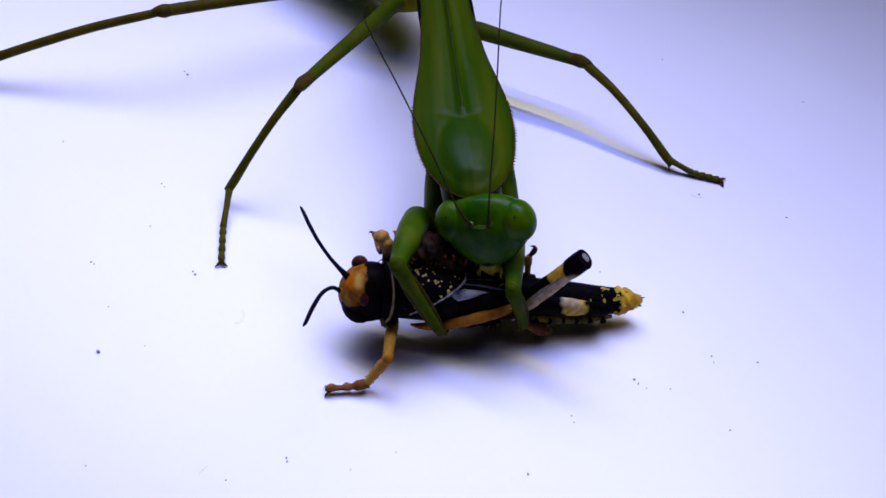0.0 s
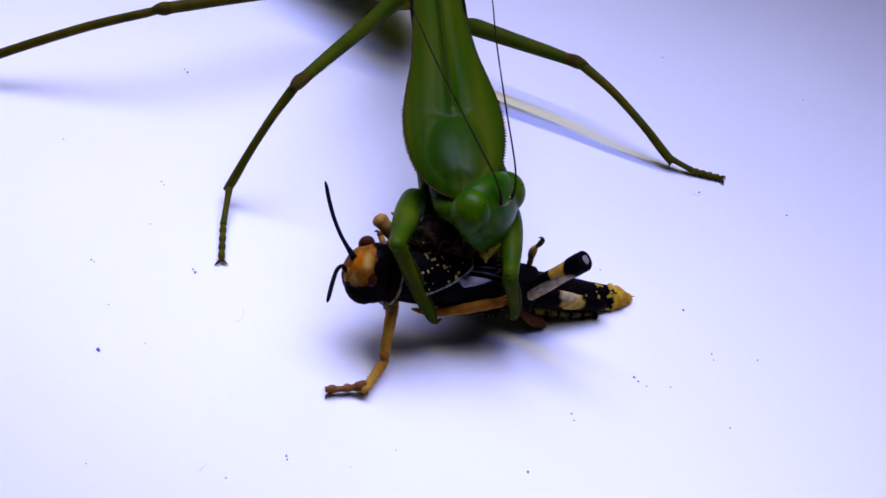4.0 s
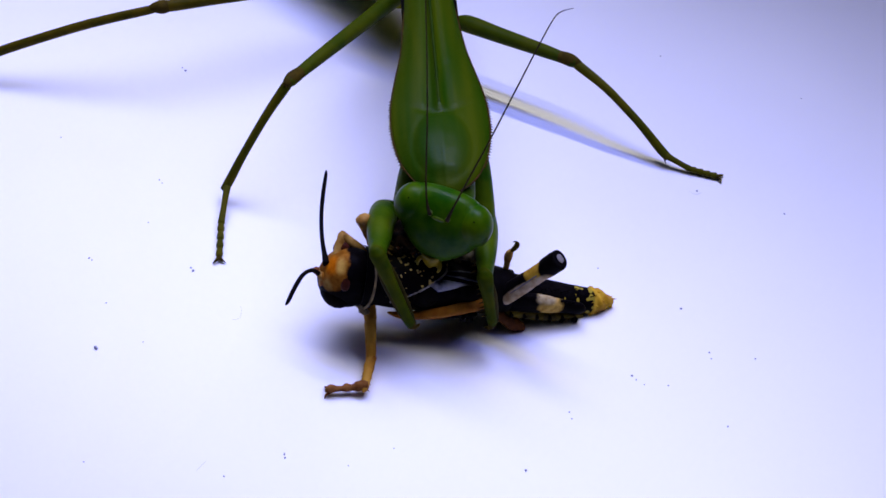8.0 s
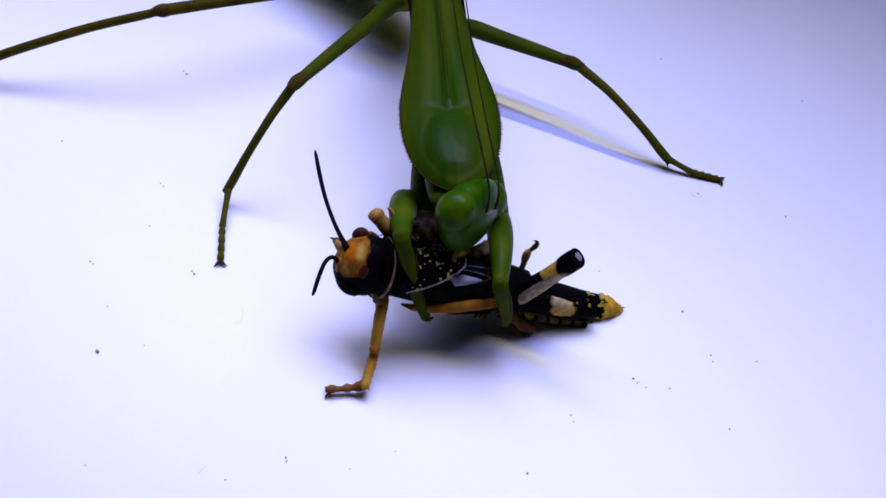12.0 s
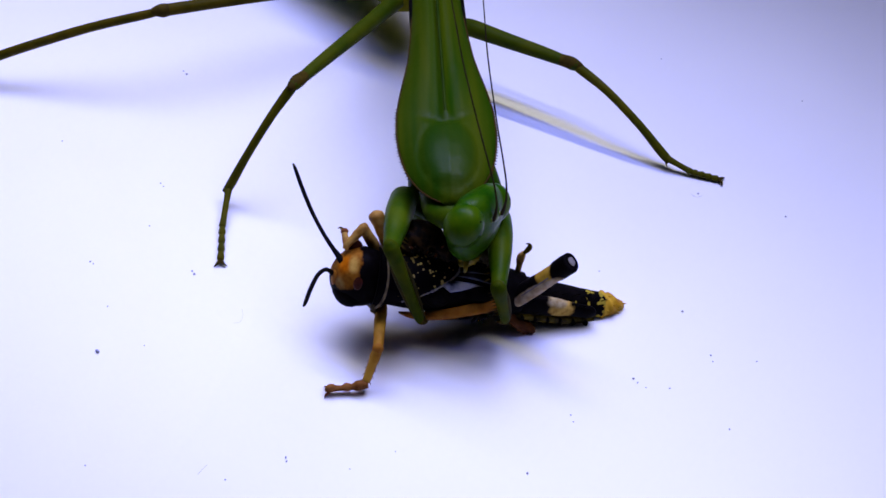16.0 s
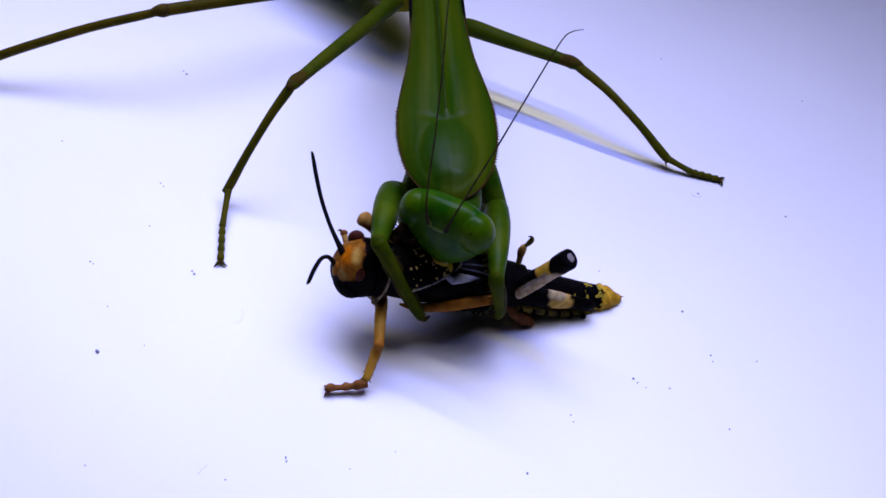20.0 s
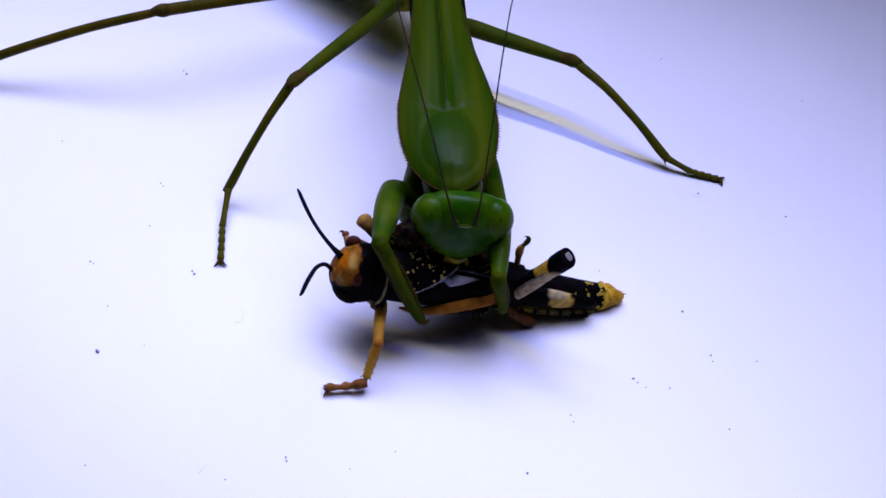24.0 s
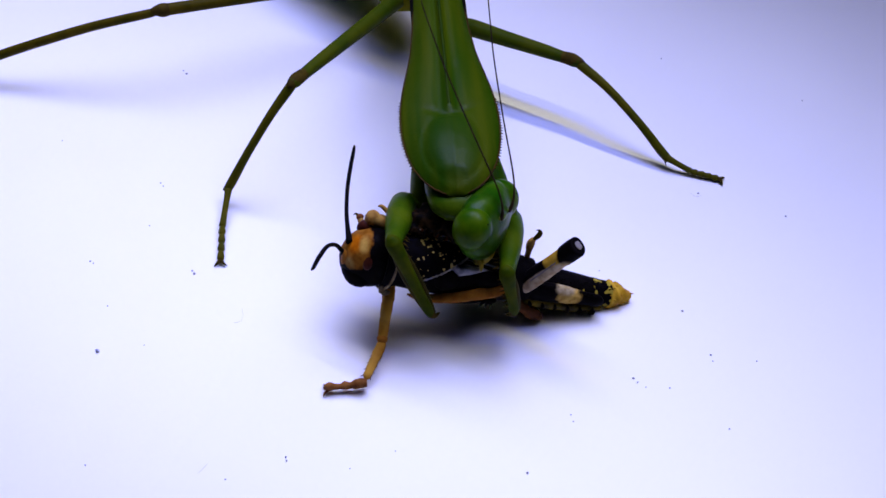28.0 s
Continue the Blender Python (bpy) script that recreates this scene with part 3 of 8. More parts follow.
ring = []
for k in range(41):
    w = 2 * math.pi * k / 40
    ring.append((-4.9 + 0.95 * math.cos(w - 2.5), 0.3 + 3.2 * math.cos(w), -0.1 + 3.47 * math.sin(w)))
part("collar", loft(ring, [0.1 + 0.05 * math.cos(2 * math.pi * k / 40 - 3.6) for k in range(41)], 10, (1, 0, 0), lump=0.15), COLLAR, locust, "pale yellowish collar behind the head")
part("neck", limb([(-5.9, 0.3, -0.3), (-5.2, 0.3, -0.3), (-3.6, 0.3, -0.3)], [(2.5, 2.9), (2.7, 3.05), (2.7, 3.0)], 22), JET, locust, "black neck")
part("neck_membrane", limb([(-4.9, -2.5, -1.3), (-4.75, -2.4, -2.1), (-4.2, -2.2, -2.7), (-3.5, -2.0, -2.9)], [0.15, 0.34, 0.36, 0.12], 10, lump=0.4), COLLAR, locust, "pale wrinkled membrane below the collar")


def rear_edge(w):
    """Where the saddle ends along the body, at angle w round it (a quarter turn is the top)."""
    up = math.sin(w)
    return max(-3.9, 3.4 - 6.1 * max(0, 0.97 - up))


def build_saddle():
    bm = bmesh.new()
    sides, steps = 56, 14
    outer, inner = [], []
    for k in range(sides):
        w = 2 * math.pi * k / sides
        x1 = rear_edge(w)
        row, low = [], []
        for i in range(steps + 1):
            x = -4.95 + (x1 + 4.95) * i / steps
            swell = 1 + 0.07 * math.sin(math.pi * min(1, (x + 4.95) / 8)) + 0.012 * noise.noise(Vector((x * 1.5, w * 3, 0)))
            dent = 1 - 0.03 * math.exp(-((x + 1.6) / 0.3) ** 2)
            ridge = 1 + 0.05 * math.exp(-((w - math.pi / 2) / 0.12) ** 2)
            for g, out in ((1.0, row), (0.93, low)):
                out.append(bm.verts.new((x, 0.3 + 3.05 * g * swell * dent * math.cos(w), 0.0 + 3.3 * g * swell * dent * ridge * math.sin(w))))
        outer.append(row)
        inner.append(low)
    for k in range(sides):
        q = (k + 1) % sides
        for i in range(steps):
            bm.faces.new((outer[k][i], outer[q][i], outer[q][i + 1], outer[k][i + 1]))
            bm.faces.new((inner[k][i], inner[k][i + 1], inner[q][i + 1], inner[q][i]))
        for i in (0, steps):
            bm.faces.new((outer[k][i], outer[q][i], inner[q][i], inner[k][i]))
    return bm


saddle = part("saddle", build_saddle(), SADDLE, locust, "black pronotum finely speckled with pale yellow")
rim_path, rim_size = [], []
for k in range(40):
    w = math.pi * (0.46 + 0.52 * k / 39)
    x = rear_edge(w)
    swell = 1 + 0.07 * math.sin(math.pi * min(1, (x + 4.95) / 8))
    rim_path.append((x, 0.3 + 3.0 * swell * math.cos(w), 3.26 * swell * math.sin(w)))
    rim_size.append(0.07 + 0.06 * random.random() + (0.05 if k % 2 else 0))
part("saddle_rim", loft(rim_path, rim_size, 8), MEMBRANE, saddle, "white finely toothed rear rim")
part("thorax", limb([(-3.5, 0.2, -0.5), (0, 0.2, -0.4), (4, 0.2, 0.0), (8, 0.2, 0.1), (11, 0.2, 0.1)], [(2.4, 2.6), (2.75, 2.75), (2.7, 2.9), (2.6, 2.8), (2.2, 2.4)], 22), JET, locust, "dark thorax")
part("side_plate", egg((1.55, -2.0, 0.55), (1.55, 0.85, 1.5), 12, 18, turn=Euler((0, radians(-25), 0)).to_matrix()), JET, locust, "smooth black side plate")
part("side_plate", egg((5.9, -1.75, 1.2), (1.7, 0.8, 1.3), 12, 18), JET, locust, "smooth black side plate")
part("wing_pad", limb([(1.9, -1.5, 1.75), (2.5, -1.6, 1.95), (3.2, -1.6, 2.1), (4.2, -1.5, 2.2), (5.4, -1.35, 2.3), (6.8, -1.2, 2.3)], [(0.15, 0.35), (0.45, 0.8), (0.5, 0.75), (0.4, 0.45), (0.25, 0.25), (0.08, 0.1)], 16, lump=0.25), PADGREY, locust, "light grey-white wing pad")
part("wing_pad", limb([(3.0, 1.9, 2.2), (4.5, 2.2, 2.0), (6.5, 2.2, 1.8), (8.6, 1.8, 1.6)], [(0.25, 0.6), (0.35, 1.1), (0.35, 1.0), (0.1, 0.2)], 14), PAD, locust, "black wing pad with a grey patch")
back = part("back_plate", limb([(2.8, 0.2, 2.4), (4.5, 0.15, 2.5), (6.8, 0.1, 2.4), (9.2, 0.1, 2.1)], [(1.2, 0.6), (1.5, 0.7), (1.5, 0.7), (1.1, 0.5)], 16), JET, locust, "dark back with blue-grey veins")
for y0, y1 in ((-0.9, -1.35), (-0.35, -0.3)):
    part("vein", limb([(3.2, y0, 3.0), (4.8, (y0 + y1) / 2, 3.14), (6.6, y1, 3.02), (8.0, y1 * 0.9, 2.7)], [0.05, 0.1, 0.09, 0.04], 8), VEIN, back, "pale blue-grey vein")
part("torn_back", limb([(-3.6, 1.3, 2.8), (-2.7, 1.9, 3.8), (-1.5, 2.3, 4.6), (-0.2, 2.3, 4.8), (1.2, 1.9, 4.6), (2.8, 1.6, 3.8), (4.2, 1.4, 3.2)], [(0.6, 0.5), (1.3, 1.2), (1.6, 1.4), (1.7, 1.4), (1.5, 1.1), (1.3, 1.0), (0.6, 0.5)], 22, 5, lump=0.45), FLESHY, locust, "dark torn flesh where the mantis is feeding")
for k in range(9):
    a = Vector((-3.0 + 0.62 * k, 0.9 + 0.5 * math.sin(2.3 * k), 3.9 + 0.5 * math.sin(0.45 * k + 0.3)))
    d = Vector((0.5 * math.sin(1.7 * k), -0.35 + 0.3 * math.cos(3.1 * k), 0.75 + 0.3 * math.sin(4.1 * k)))
    part("shred", limb([a, a + d * 0.5, a + d + Vector((0.25 * math.cos(2.9 * k), 0, 0))], [(0.3, 0.16), (0.2, 0.1), (0.05, 0.03)], 6, 3), COLLAR if k % 3 == 1 else FLESHY, locust, "jagged shred of torn skin")
for k in range(11):
    x, y = -1.7 + 0.5 * k, 0.9 + 1.0 * ((k * 7) % 5) / 5
    part("torn_shred", limb([(x, y, 3.6), (x + 0.15 * ((k * 3) % 4 - 1.5), y - 0.1, 4.5 + 0.25 * (k % 3)), (x + 0.3 * ((k * 3) % 4 - 1.5), y - 0.3, 5.0 + 0.4 * (k % 3))], [0.22, 0.16, 0.03], 8, 3, lump=0.3), RUST, locust, "brown shred of torn cuticle")
part("torn_membrane", limb([(4.3, 1.2, 3.1), (5.0, 1.5, 3.9), (5.9, 1.5, 4.2), (6.8, 1.2, 3.6), (7.6, 0.9, 2.9)], [(0.6, 0.35), (0.9, 0.5), (0.9, 0.6), (0.7, 0.5), (0.3, 0.3)], 14, 4, lump=0.5), YOLK, locust, "pale yellow torn tissue")


abdomen = part("abdomen", limb([(7.5, 0.3, 0.1), (9, 0.3, 0.05), (15, 0.3, -0.2), (19.9, 0.3, -0.44)], [1.8, 1.95, 1.7, 1.25], 18), JET, locust, "ringed black and yellow abdomen")
RINGS = 8
for k in range(RINGS):
    pts, sz = [], []
    for t, g in ((-0.06, 0.9), (0.0, 0.985), (0.12, 1.0), (0.6, 1.015), (0.92, 1.02), (1.0, 0.99), (1.04, 0.9)):
        u = (k + t) / RINGS
        r = (2.1 + (1.4 - 2.1) * max(0, u) ** 1.4) * g
        pts.append((8 + 12.2 * u, 0.3, -0.3 - 0.2 * u))
        sz.append((r, r * 0.98))
    part("abdomen_ring", loft(pts, sz, 24, lump=0.025), BELLY, abdomen)
tail = part("tail", limb([(19.4, 0.3, -0.45), (20.0, 0.3, -0.45), (20.8, 0.3, -0.42), (21.6, 0.3, -0.3), (22.3, 0.25, -0.2), (22.7, 0.2, -0.15)], [1.2, 1.4, 1.32, 1.05, 0.6, 0.15], 20, 5, lump=0.35), TAIL, locust, "ochre yellow tail tip with a jagged end")
bm = bmesh.new()
for k in range(34):
    w = k * 2.4
    x = 19.7 + 0.08 * k
    g = 1 - max(0, k - 8) / 40
    spike(bm, (x, 0.3 + 1.2 * g * math.cos(w), -0.42 + 1.2 * g * math.sin(w)), (x + 0.4 + 0.15 * (k % 3), 0.3 + 1.42 * g * math.cos(w), -0.4 + 1.42 * g * math.sin(w)), 0.16)
tail_bristles = part("tail_bristles", bm, TAIL, locust, "jagged ochre scales round the tail")
bm = bmesh.new()
for k in range(22):
    x = 12.0 + 0.38 * k
    y = 0.2 * math.sin(k * 2.1) - 0.2
    r = 1.85 - 0.8 * (x - 8) / 12.2
    spike(bm, (x, y, r * 0.95), (x + 0.3, y - 0.1, r + 0.28), 0.09)
back_bristles = part("back_bristles", bm, JET, locust, "fine dark bristles along the back")
stripe = part("belly_stripe", limb([(9.8, -1.55, -1.25), (12, -1.65, -1.35), (16, -1.5, -1.5), (19.4, -1.15, -1.35)], [(0.35, 0.3), (0.5, 0.62), (0.48, 0.58), (0.2, 0.2)], 12), OCHRE, locust, "dull ochre belly stripe")
for k in range(6):
    x = 11.0 + 1.45 * k
    part("belly_bar", limb([(x, -2.02 + 0.05 * k, -0.95), (x + 0.2, -2.12 + 0.06 * k, -1.45), (x + 0.1, -1.75 + 0.05 * k, -2.0)], [0.1, 0.26, 0.2], 10, lump=0.4), JET, stripe, "black bar across the belly")

for ob in (abdomen, tail, tail_bristles, back_bristles, stripe):
    ob.location = Vector((0.4, 0.45, -0.5)) * MM

# hind thighs: one lies along the abdomen, one is raised
lying = piece("hind_femur", limb([(-0.8, 0, 0), (0, 0, 0), (1.5, 0, 0.05), (4, 0, 0.1), (6.5, 0, 0), (8.2, 0, -0.1), (8.9, 0, -0.15)], [(0.4, 0.6), (0.7, 1.25), (0.8, 1.42), (0.75, 1.3), (0.6, 0.9), (0.55, 0.85), (0.25, 0.35)], 20, lump=0.06), THIGH_LOW, "black hind thigh with a cream patch", (10.5, -1.1, -0.1))
for k in range(16):
    x = 0.4 + 0.46 * k
    if 3.4 < x < 5.7:
        continue
    part("thigh_tooth", spike(bmesh.new(), (x, -0.1, 1.25 - 0.03 * k), (x + 0.25, -0.15, 1.72 - 0.045 * k + 0.1 * (k % 2)), 0.15), JET, lying, "black tooth on the upper edge")
raised_hind_femur = part("hind_femur", limb([(-3.4, 0.3, 0.1), (-2.6, 0.2, 0.1), (-1, 0, 0), (1.5, 0, 0), (4, 0, 0), (5.7, 0, 0.02), (6.6, 0, 0.05), (8.0, 0, 0.05), (8.55, 0, 0.05), (8.62, 0, 0.05)], [(0.3, 0.4), (0.6, 0.75), (0.8, 1.0), (0.9, 1.08), (0.85, 1.0), (0.85, 0.98), (0.95, 1.1), (0.95, 1.12), (0.88, 1.03), (0.4, 0.5)], 22, lump=0.05), THIGH, locust, "raised hind thigh, black and amber with a cream underside")
part("knee_cut", limb([(8.5, 0, 0.1), (8.66, 0, 0.1), (8.7, 0, 0.1)], [(0.42, 0.5), (0.4, 0.48), (0.2, 0.3)], 14, lump=0.3), MEMBRANE, raised_hind_femur, "grey broken knee end")
part("femur_ridge", limb([(-0.6, -0.62, -0.42), (2, -0.78, -0.45), (4.5, -0.76, -0.4), (6.2, -0.68, -0.35)], [0.05, 0.08, 0.08, 0.04], 8), MEMBRANE, raised_hind_femur, "pale ridge along the thigh")
part("mid_femur", limb([(8.6, -2.0, 1.0), (7.2, -2.6, 0.7), (5.2, -2.9, 0.1), (3.4, -3.0, -0.7), (1.4, -2.8, -1.7), (-0.6, -2.5, -2.35), (-1.9, -2.2, -2.5)], [0.4, 0.58, 0.62, 0.6, 0.52, 0.38, 0.1], 14, lump=0.12), SHANK, locust, "dull orange middle thigh")
part("mid_tibia", limb([(1.4, -2.5, -2.2), (3.2, -2.6, -1.9), (5, -2.6, -1.5), (6.4, -2.5, -1.1)], [0.3, 0.32, 0.28, 0.25], 10), JET, locust, "dark folded middle shin")
claws = part("mid_foot", limb([(6.2, -2.5, -0.9), (6.7, -2.7, -1.0), (7.4, -2.7, -0.7)], [0.3, 0.34, 0.2], 10), JET, locust, "small black foot")
for dx in (-0.75, -0.1, 0.5):
    part("claw", limb([(6.6 + dx * 0.3, -2.7, -1.0), (6.6 + dx * 0.8, -2.85, -1.5), (6.65 + dx, -2.8, -2.1 - 0.15 * abs(dx))], [0.17, 0.13, 0.03], 8), JET, claws, "tiny black claw")
part("hind_foot", limb([(9.9, -1.4, -1.5), (11.0, -1.8, -2.3), (12.2, -2.0, -2.9), (12.9, -2.1, -3.1), (13.1, -2.2, -3.5)], [0.4, 0.62, 0.62, 0.6, 0.2], 14, lump=0.4), RUST, locust, "rusty folded hind foot")
far_foot = part("far_foot", limb([(10.3, 1.1, 1.2), (10.15, 1.4, 2.2), (10.05, 1.5, 3.3), (9.95, 1.6, 4.1), (9.95, 1.55, 4.8), (10.1, 1.5, 5.3)], [0.34, 0.3, 0.34, 0.46, 0.36, 0.16], 14, lump=0.2), TANBROWN, locust, "knobbly tan-brown foot of a far leg")
part("claw", limb([(10.05, 1.5, 5.2), (10.3, 1.5, 5.8), (10.35, 1.5, 6.3), (10.1, 1.5, 6.65), (9.8, 1.5, 6.6)], [0.2, 0.3, 0.26, 0.12, 0.03], 10), JOINT, far_foot, "dark hooked claw")


def small_leg(name, L, r0, r1, material, label, knob=0.0):
    return part(name, limb([(-0.5, 0, 0), (0, 0, 0), (0.3 * L, 0, 0), (0.75 * L, 0, 0), (L, 0, 0), (L + 0.4, 0, 0)], [r0 * 0.5, r0, r0 * 1.05, (r0 + r1) / 2, r1 + knob, r1 * 0.4], 14, 6, lump=0.16), material, locust, label)


near_fore_femur = small_leg("fore_femur", 5.7, 0.62, 0.5, TAN, "tan front thigh")
near_fore_tibia = small_leg("fore_tibia", 3.8, 0.52, 0.42, TAN, "tan front shin")
part("knee_cap", egg((5.7, 0, 0.05), (0.55, 0.6, 0.6), 8, 12), SHANK, near_fore_femur, "darker orange-brown knee")
near_fore_foot = part("fore_foot", limb([(-0.4, 0, 0.1), (0.2, 0, 0.15), (0.8, 0, 0.12), (1.3, 0, 0.1), (1.9, 0, 0.12), (2.4, 0, 0.12), (3.0, 0, 0.2), (3.5, 0, 0.35), (3.9, 0, 0.2), (4.1, 0, -0.1)], [0.4, 0.56, 0.5, 0.34, 0.46, 0.3, 0.36, 0.46, 0.32, 0.08], 14, lump=0.2), RUSTTAN, locust, "rusty front foot on the tabletop")
for s in (-1, 1):
    part("claw", limb([(3.6, 0.15 * s, 0), (4.1, 0.5 * s, 0), (4.3, 0.75 * s, -0.3)], [0.16, 0.12, 0.03], 8), RUST, near_fore_foot, "tiny hooked claw")
for k in range(4):
    for s in (-1, 1):
        part("shin_spine", spike(bmesh.new(), (1.4 + 0.8 * k, 0.3 * s, 0), (1.75 + 0.8 * k, 0.62 * s, 0.1), 0.08), RUST, near_fore_tibia, "fine shin spine")
far_fore_femur = small_leg("fore_femur", 4.4, 0.62, 0.5, TANBROWN, "tan raised front thigh")
far_fore_tibia = small_leg("fore_tibia", 2.6, 0.44, 0.36, TANBROWN, "tan-brown raised front shin")
far_fore_foot = small_leg("fore_foot", 1.6, 0.34, 0.30, TANBROWN, "tan-brown raised front foot with a dark knob")
part("foot_pad", egg((1.7, 0, 0), (0.36, 0.42, 0.42), 8, 12), RUST, far_fore_foot, "dark brown rounded toe")
part("claw", limb([(1.8, 0.1, 0), (2.1, 0.4, 0.1), (2.0, 0.7, 0.1)], [0.2, 0.12, 0.03], 8), JOINT, far_fore_foot, "tiny hooked claw")
far_mid_femur = small_leg("mid_femur", 4.3, 0.78, 0.7, TANBROWN, "tan raised middle thigh", 0.1)
part("folded_foot", limb([(2.0, -0.9, 0.3), (3.0, -1.3, 0.3), (3.7, -1.5, 0.3), (4.1, -1.35, 0.3)], [0.3, 0.26, 0.22, 0.06], 10, lump=0.3), TANBROWN, far_mid_femur, "thin foot folded beside the thigh with a hooked claw")
part("knee_cap", egg((4.1, 0, 0), (0.65, 0.6, 0.62), 8, 12), TANBROWN, far_mid_femur, "brown knee")

# ---- dust and crumbs on the sheet ----
def crumb(x, y, r, k):
    bm = egg((0, 0, 0), (r, r * (0.6 + 0.4 * random.random()), r * 0.5), 6, 8)
    for v in bm.verts:
        v.co *= 1 + 0.35 * noise.noise(v.co * 3 / r + Vector((k, 0, 0)))
    ob = part("crumb", bm, CRUMB)
    ob.location = (x * MM, y * MM, r * 0.4 * MM)
    ob.rotation_euler = (0, 0, random.uniform(0, 6))
    return tagged(ob, "tiny dark crumb lying on the white tabletop", "crumb", "crumbs on the tabletop")


for k, (x, y, r) in enumerate([(-37.1, -14.4, 0.33), (-28.1, -3.75, 0.2), (8.4, -29.2, 0.16), (20.1, -17.9, 0.17), (20.5, -18.4, 0.14), (26.4, -9.0, 0.16), (23.8, -19.1, 0.12),
                               (-15.7, -27.8, 0.14), (40.3, 4.95, 0.15), (13.4, -23.2, 0.11), (-33.6, 9.8, 0.12), (-33.5, 29.8, 0.2), (21.3, -19.0, 0.1), (28.8, -15.7, 0.1), (-39.8, -2.2, 0.14)]):
    crumb(x, y, r * 0.85, k)
for k, (x, y, r) in enumerate([(-34.0, 30.4, 0.13), (-34.0, 10.3, 0.12), (-34.3, 3.5, 0.10), (-40.2, -1.9, 0.13), (-28.4, -3.3, 0.13), (-37.1, -8.3, 0.10), (-32.2, -13.6, 0.09), (-15.8, -27.4, 0.13), (28.7, -14.9, 0.11), (30.5, 8.6, 0.13), (-35.8, -28.3, 0.10), (-21.6, -29.9, 0.10), (13.2, -22.4, 0.10), (28.9, 32.8, 0.10), (17.7, -3.3, 0.10), (33.5, -15.7, 0.10), (-47.3, 17.5, 0.10), (46.0, 24.7, 0.09), (-4.8, -26.7, 0.08), (29.3, -24.1, 0.10), (-9.3, -28.7, 0.08)]):
    crumb(x, y, r, 20 + k)


def fibre(points, r):
    base = Vector(points[0])
    ob = part("fibre", limb([Vector(p) - base for p in points], [r * 0.5] + [r] * (len(points) - 2) + [r * 0.5], 6), CRUMB)
    ob.location = (base + Vector((0, 0, r))) * MM
    return tagged(ob, "short dark fibre lying on the white tabletop", "fibre", "fibres on the tabletop")


fibre([(-22.2, -8.7, 0), (-22.0, -9.6, 0), (-22.2, -10.4, 0), (-22.9, -10.6, 0)], 0.010)
fibre([(-24.4, -29.3, 0), (-24.0, -28.7, 0), (-23.6, -28.2, 0)], 0.014)
fibre([(29.6, 8.6, 0), (30.2, 8.1, 0), (31.0, 8.3, 0)], 0.010)


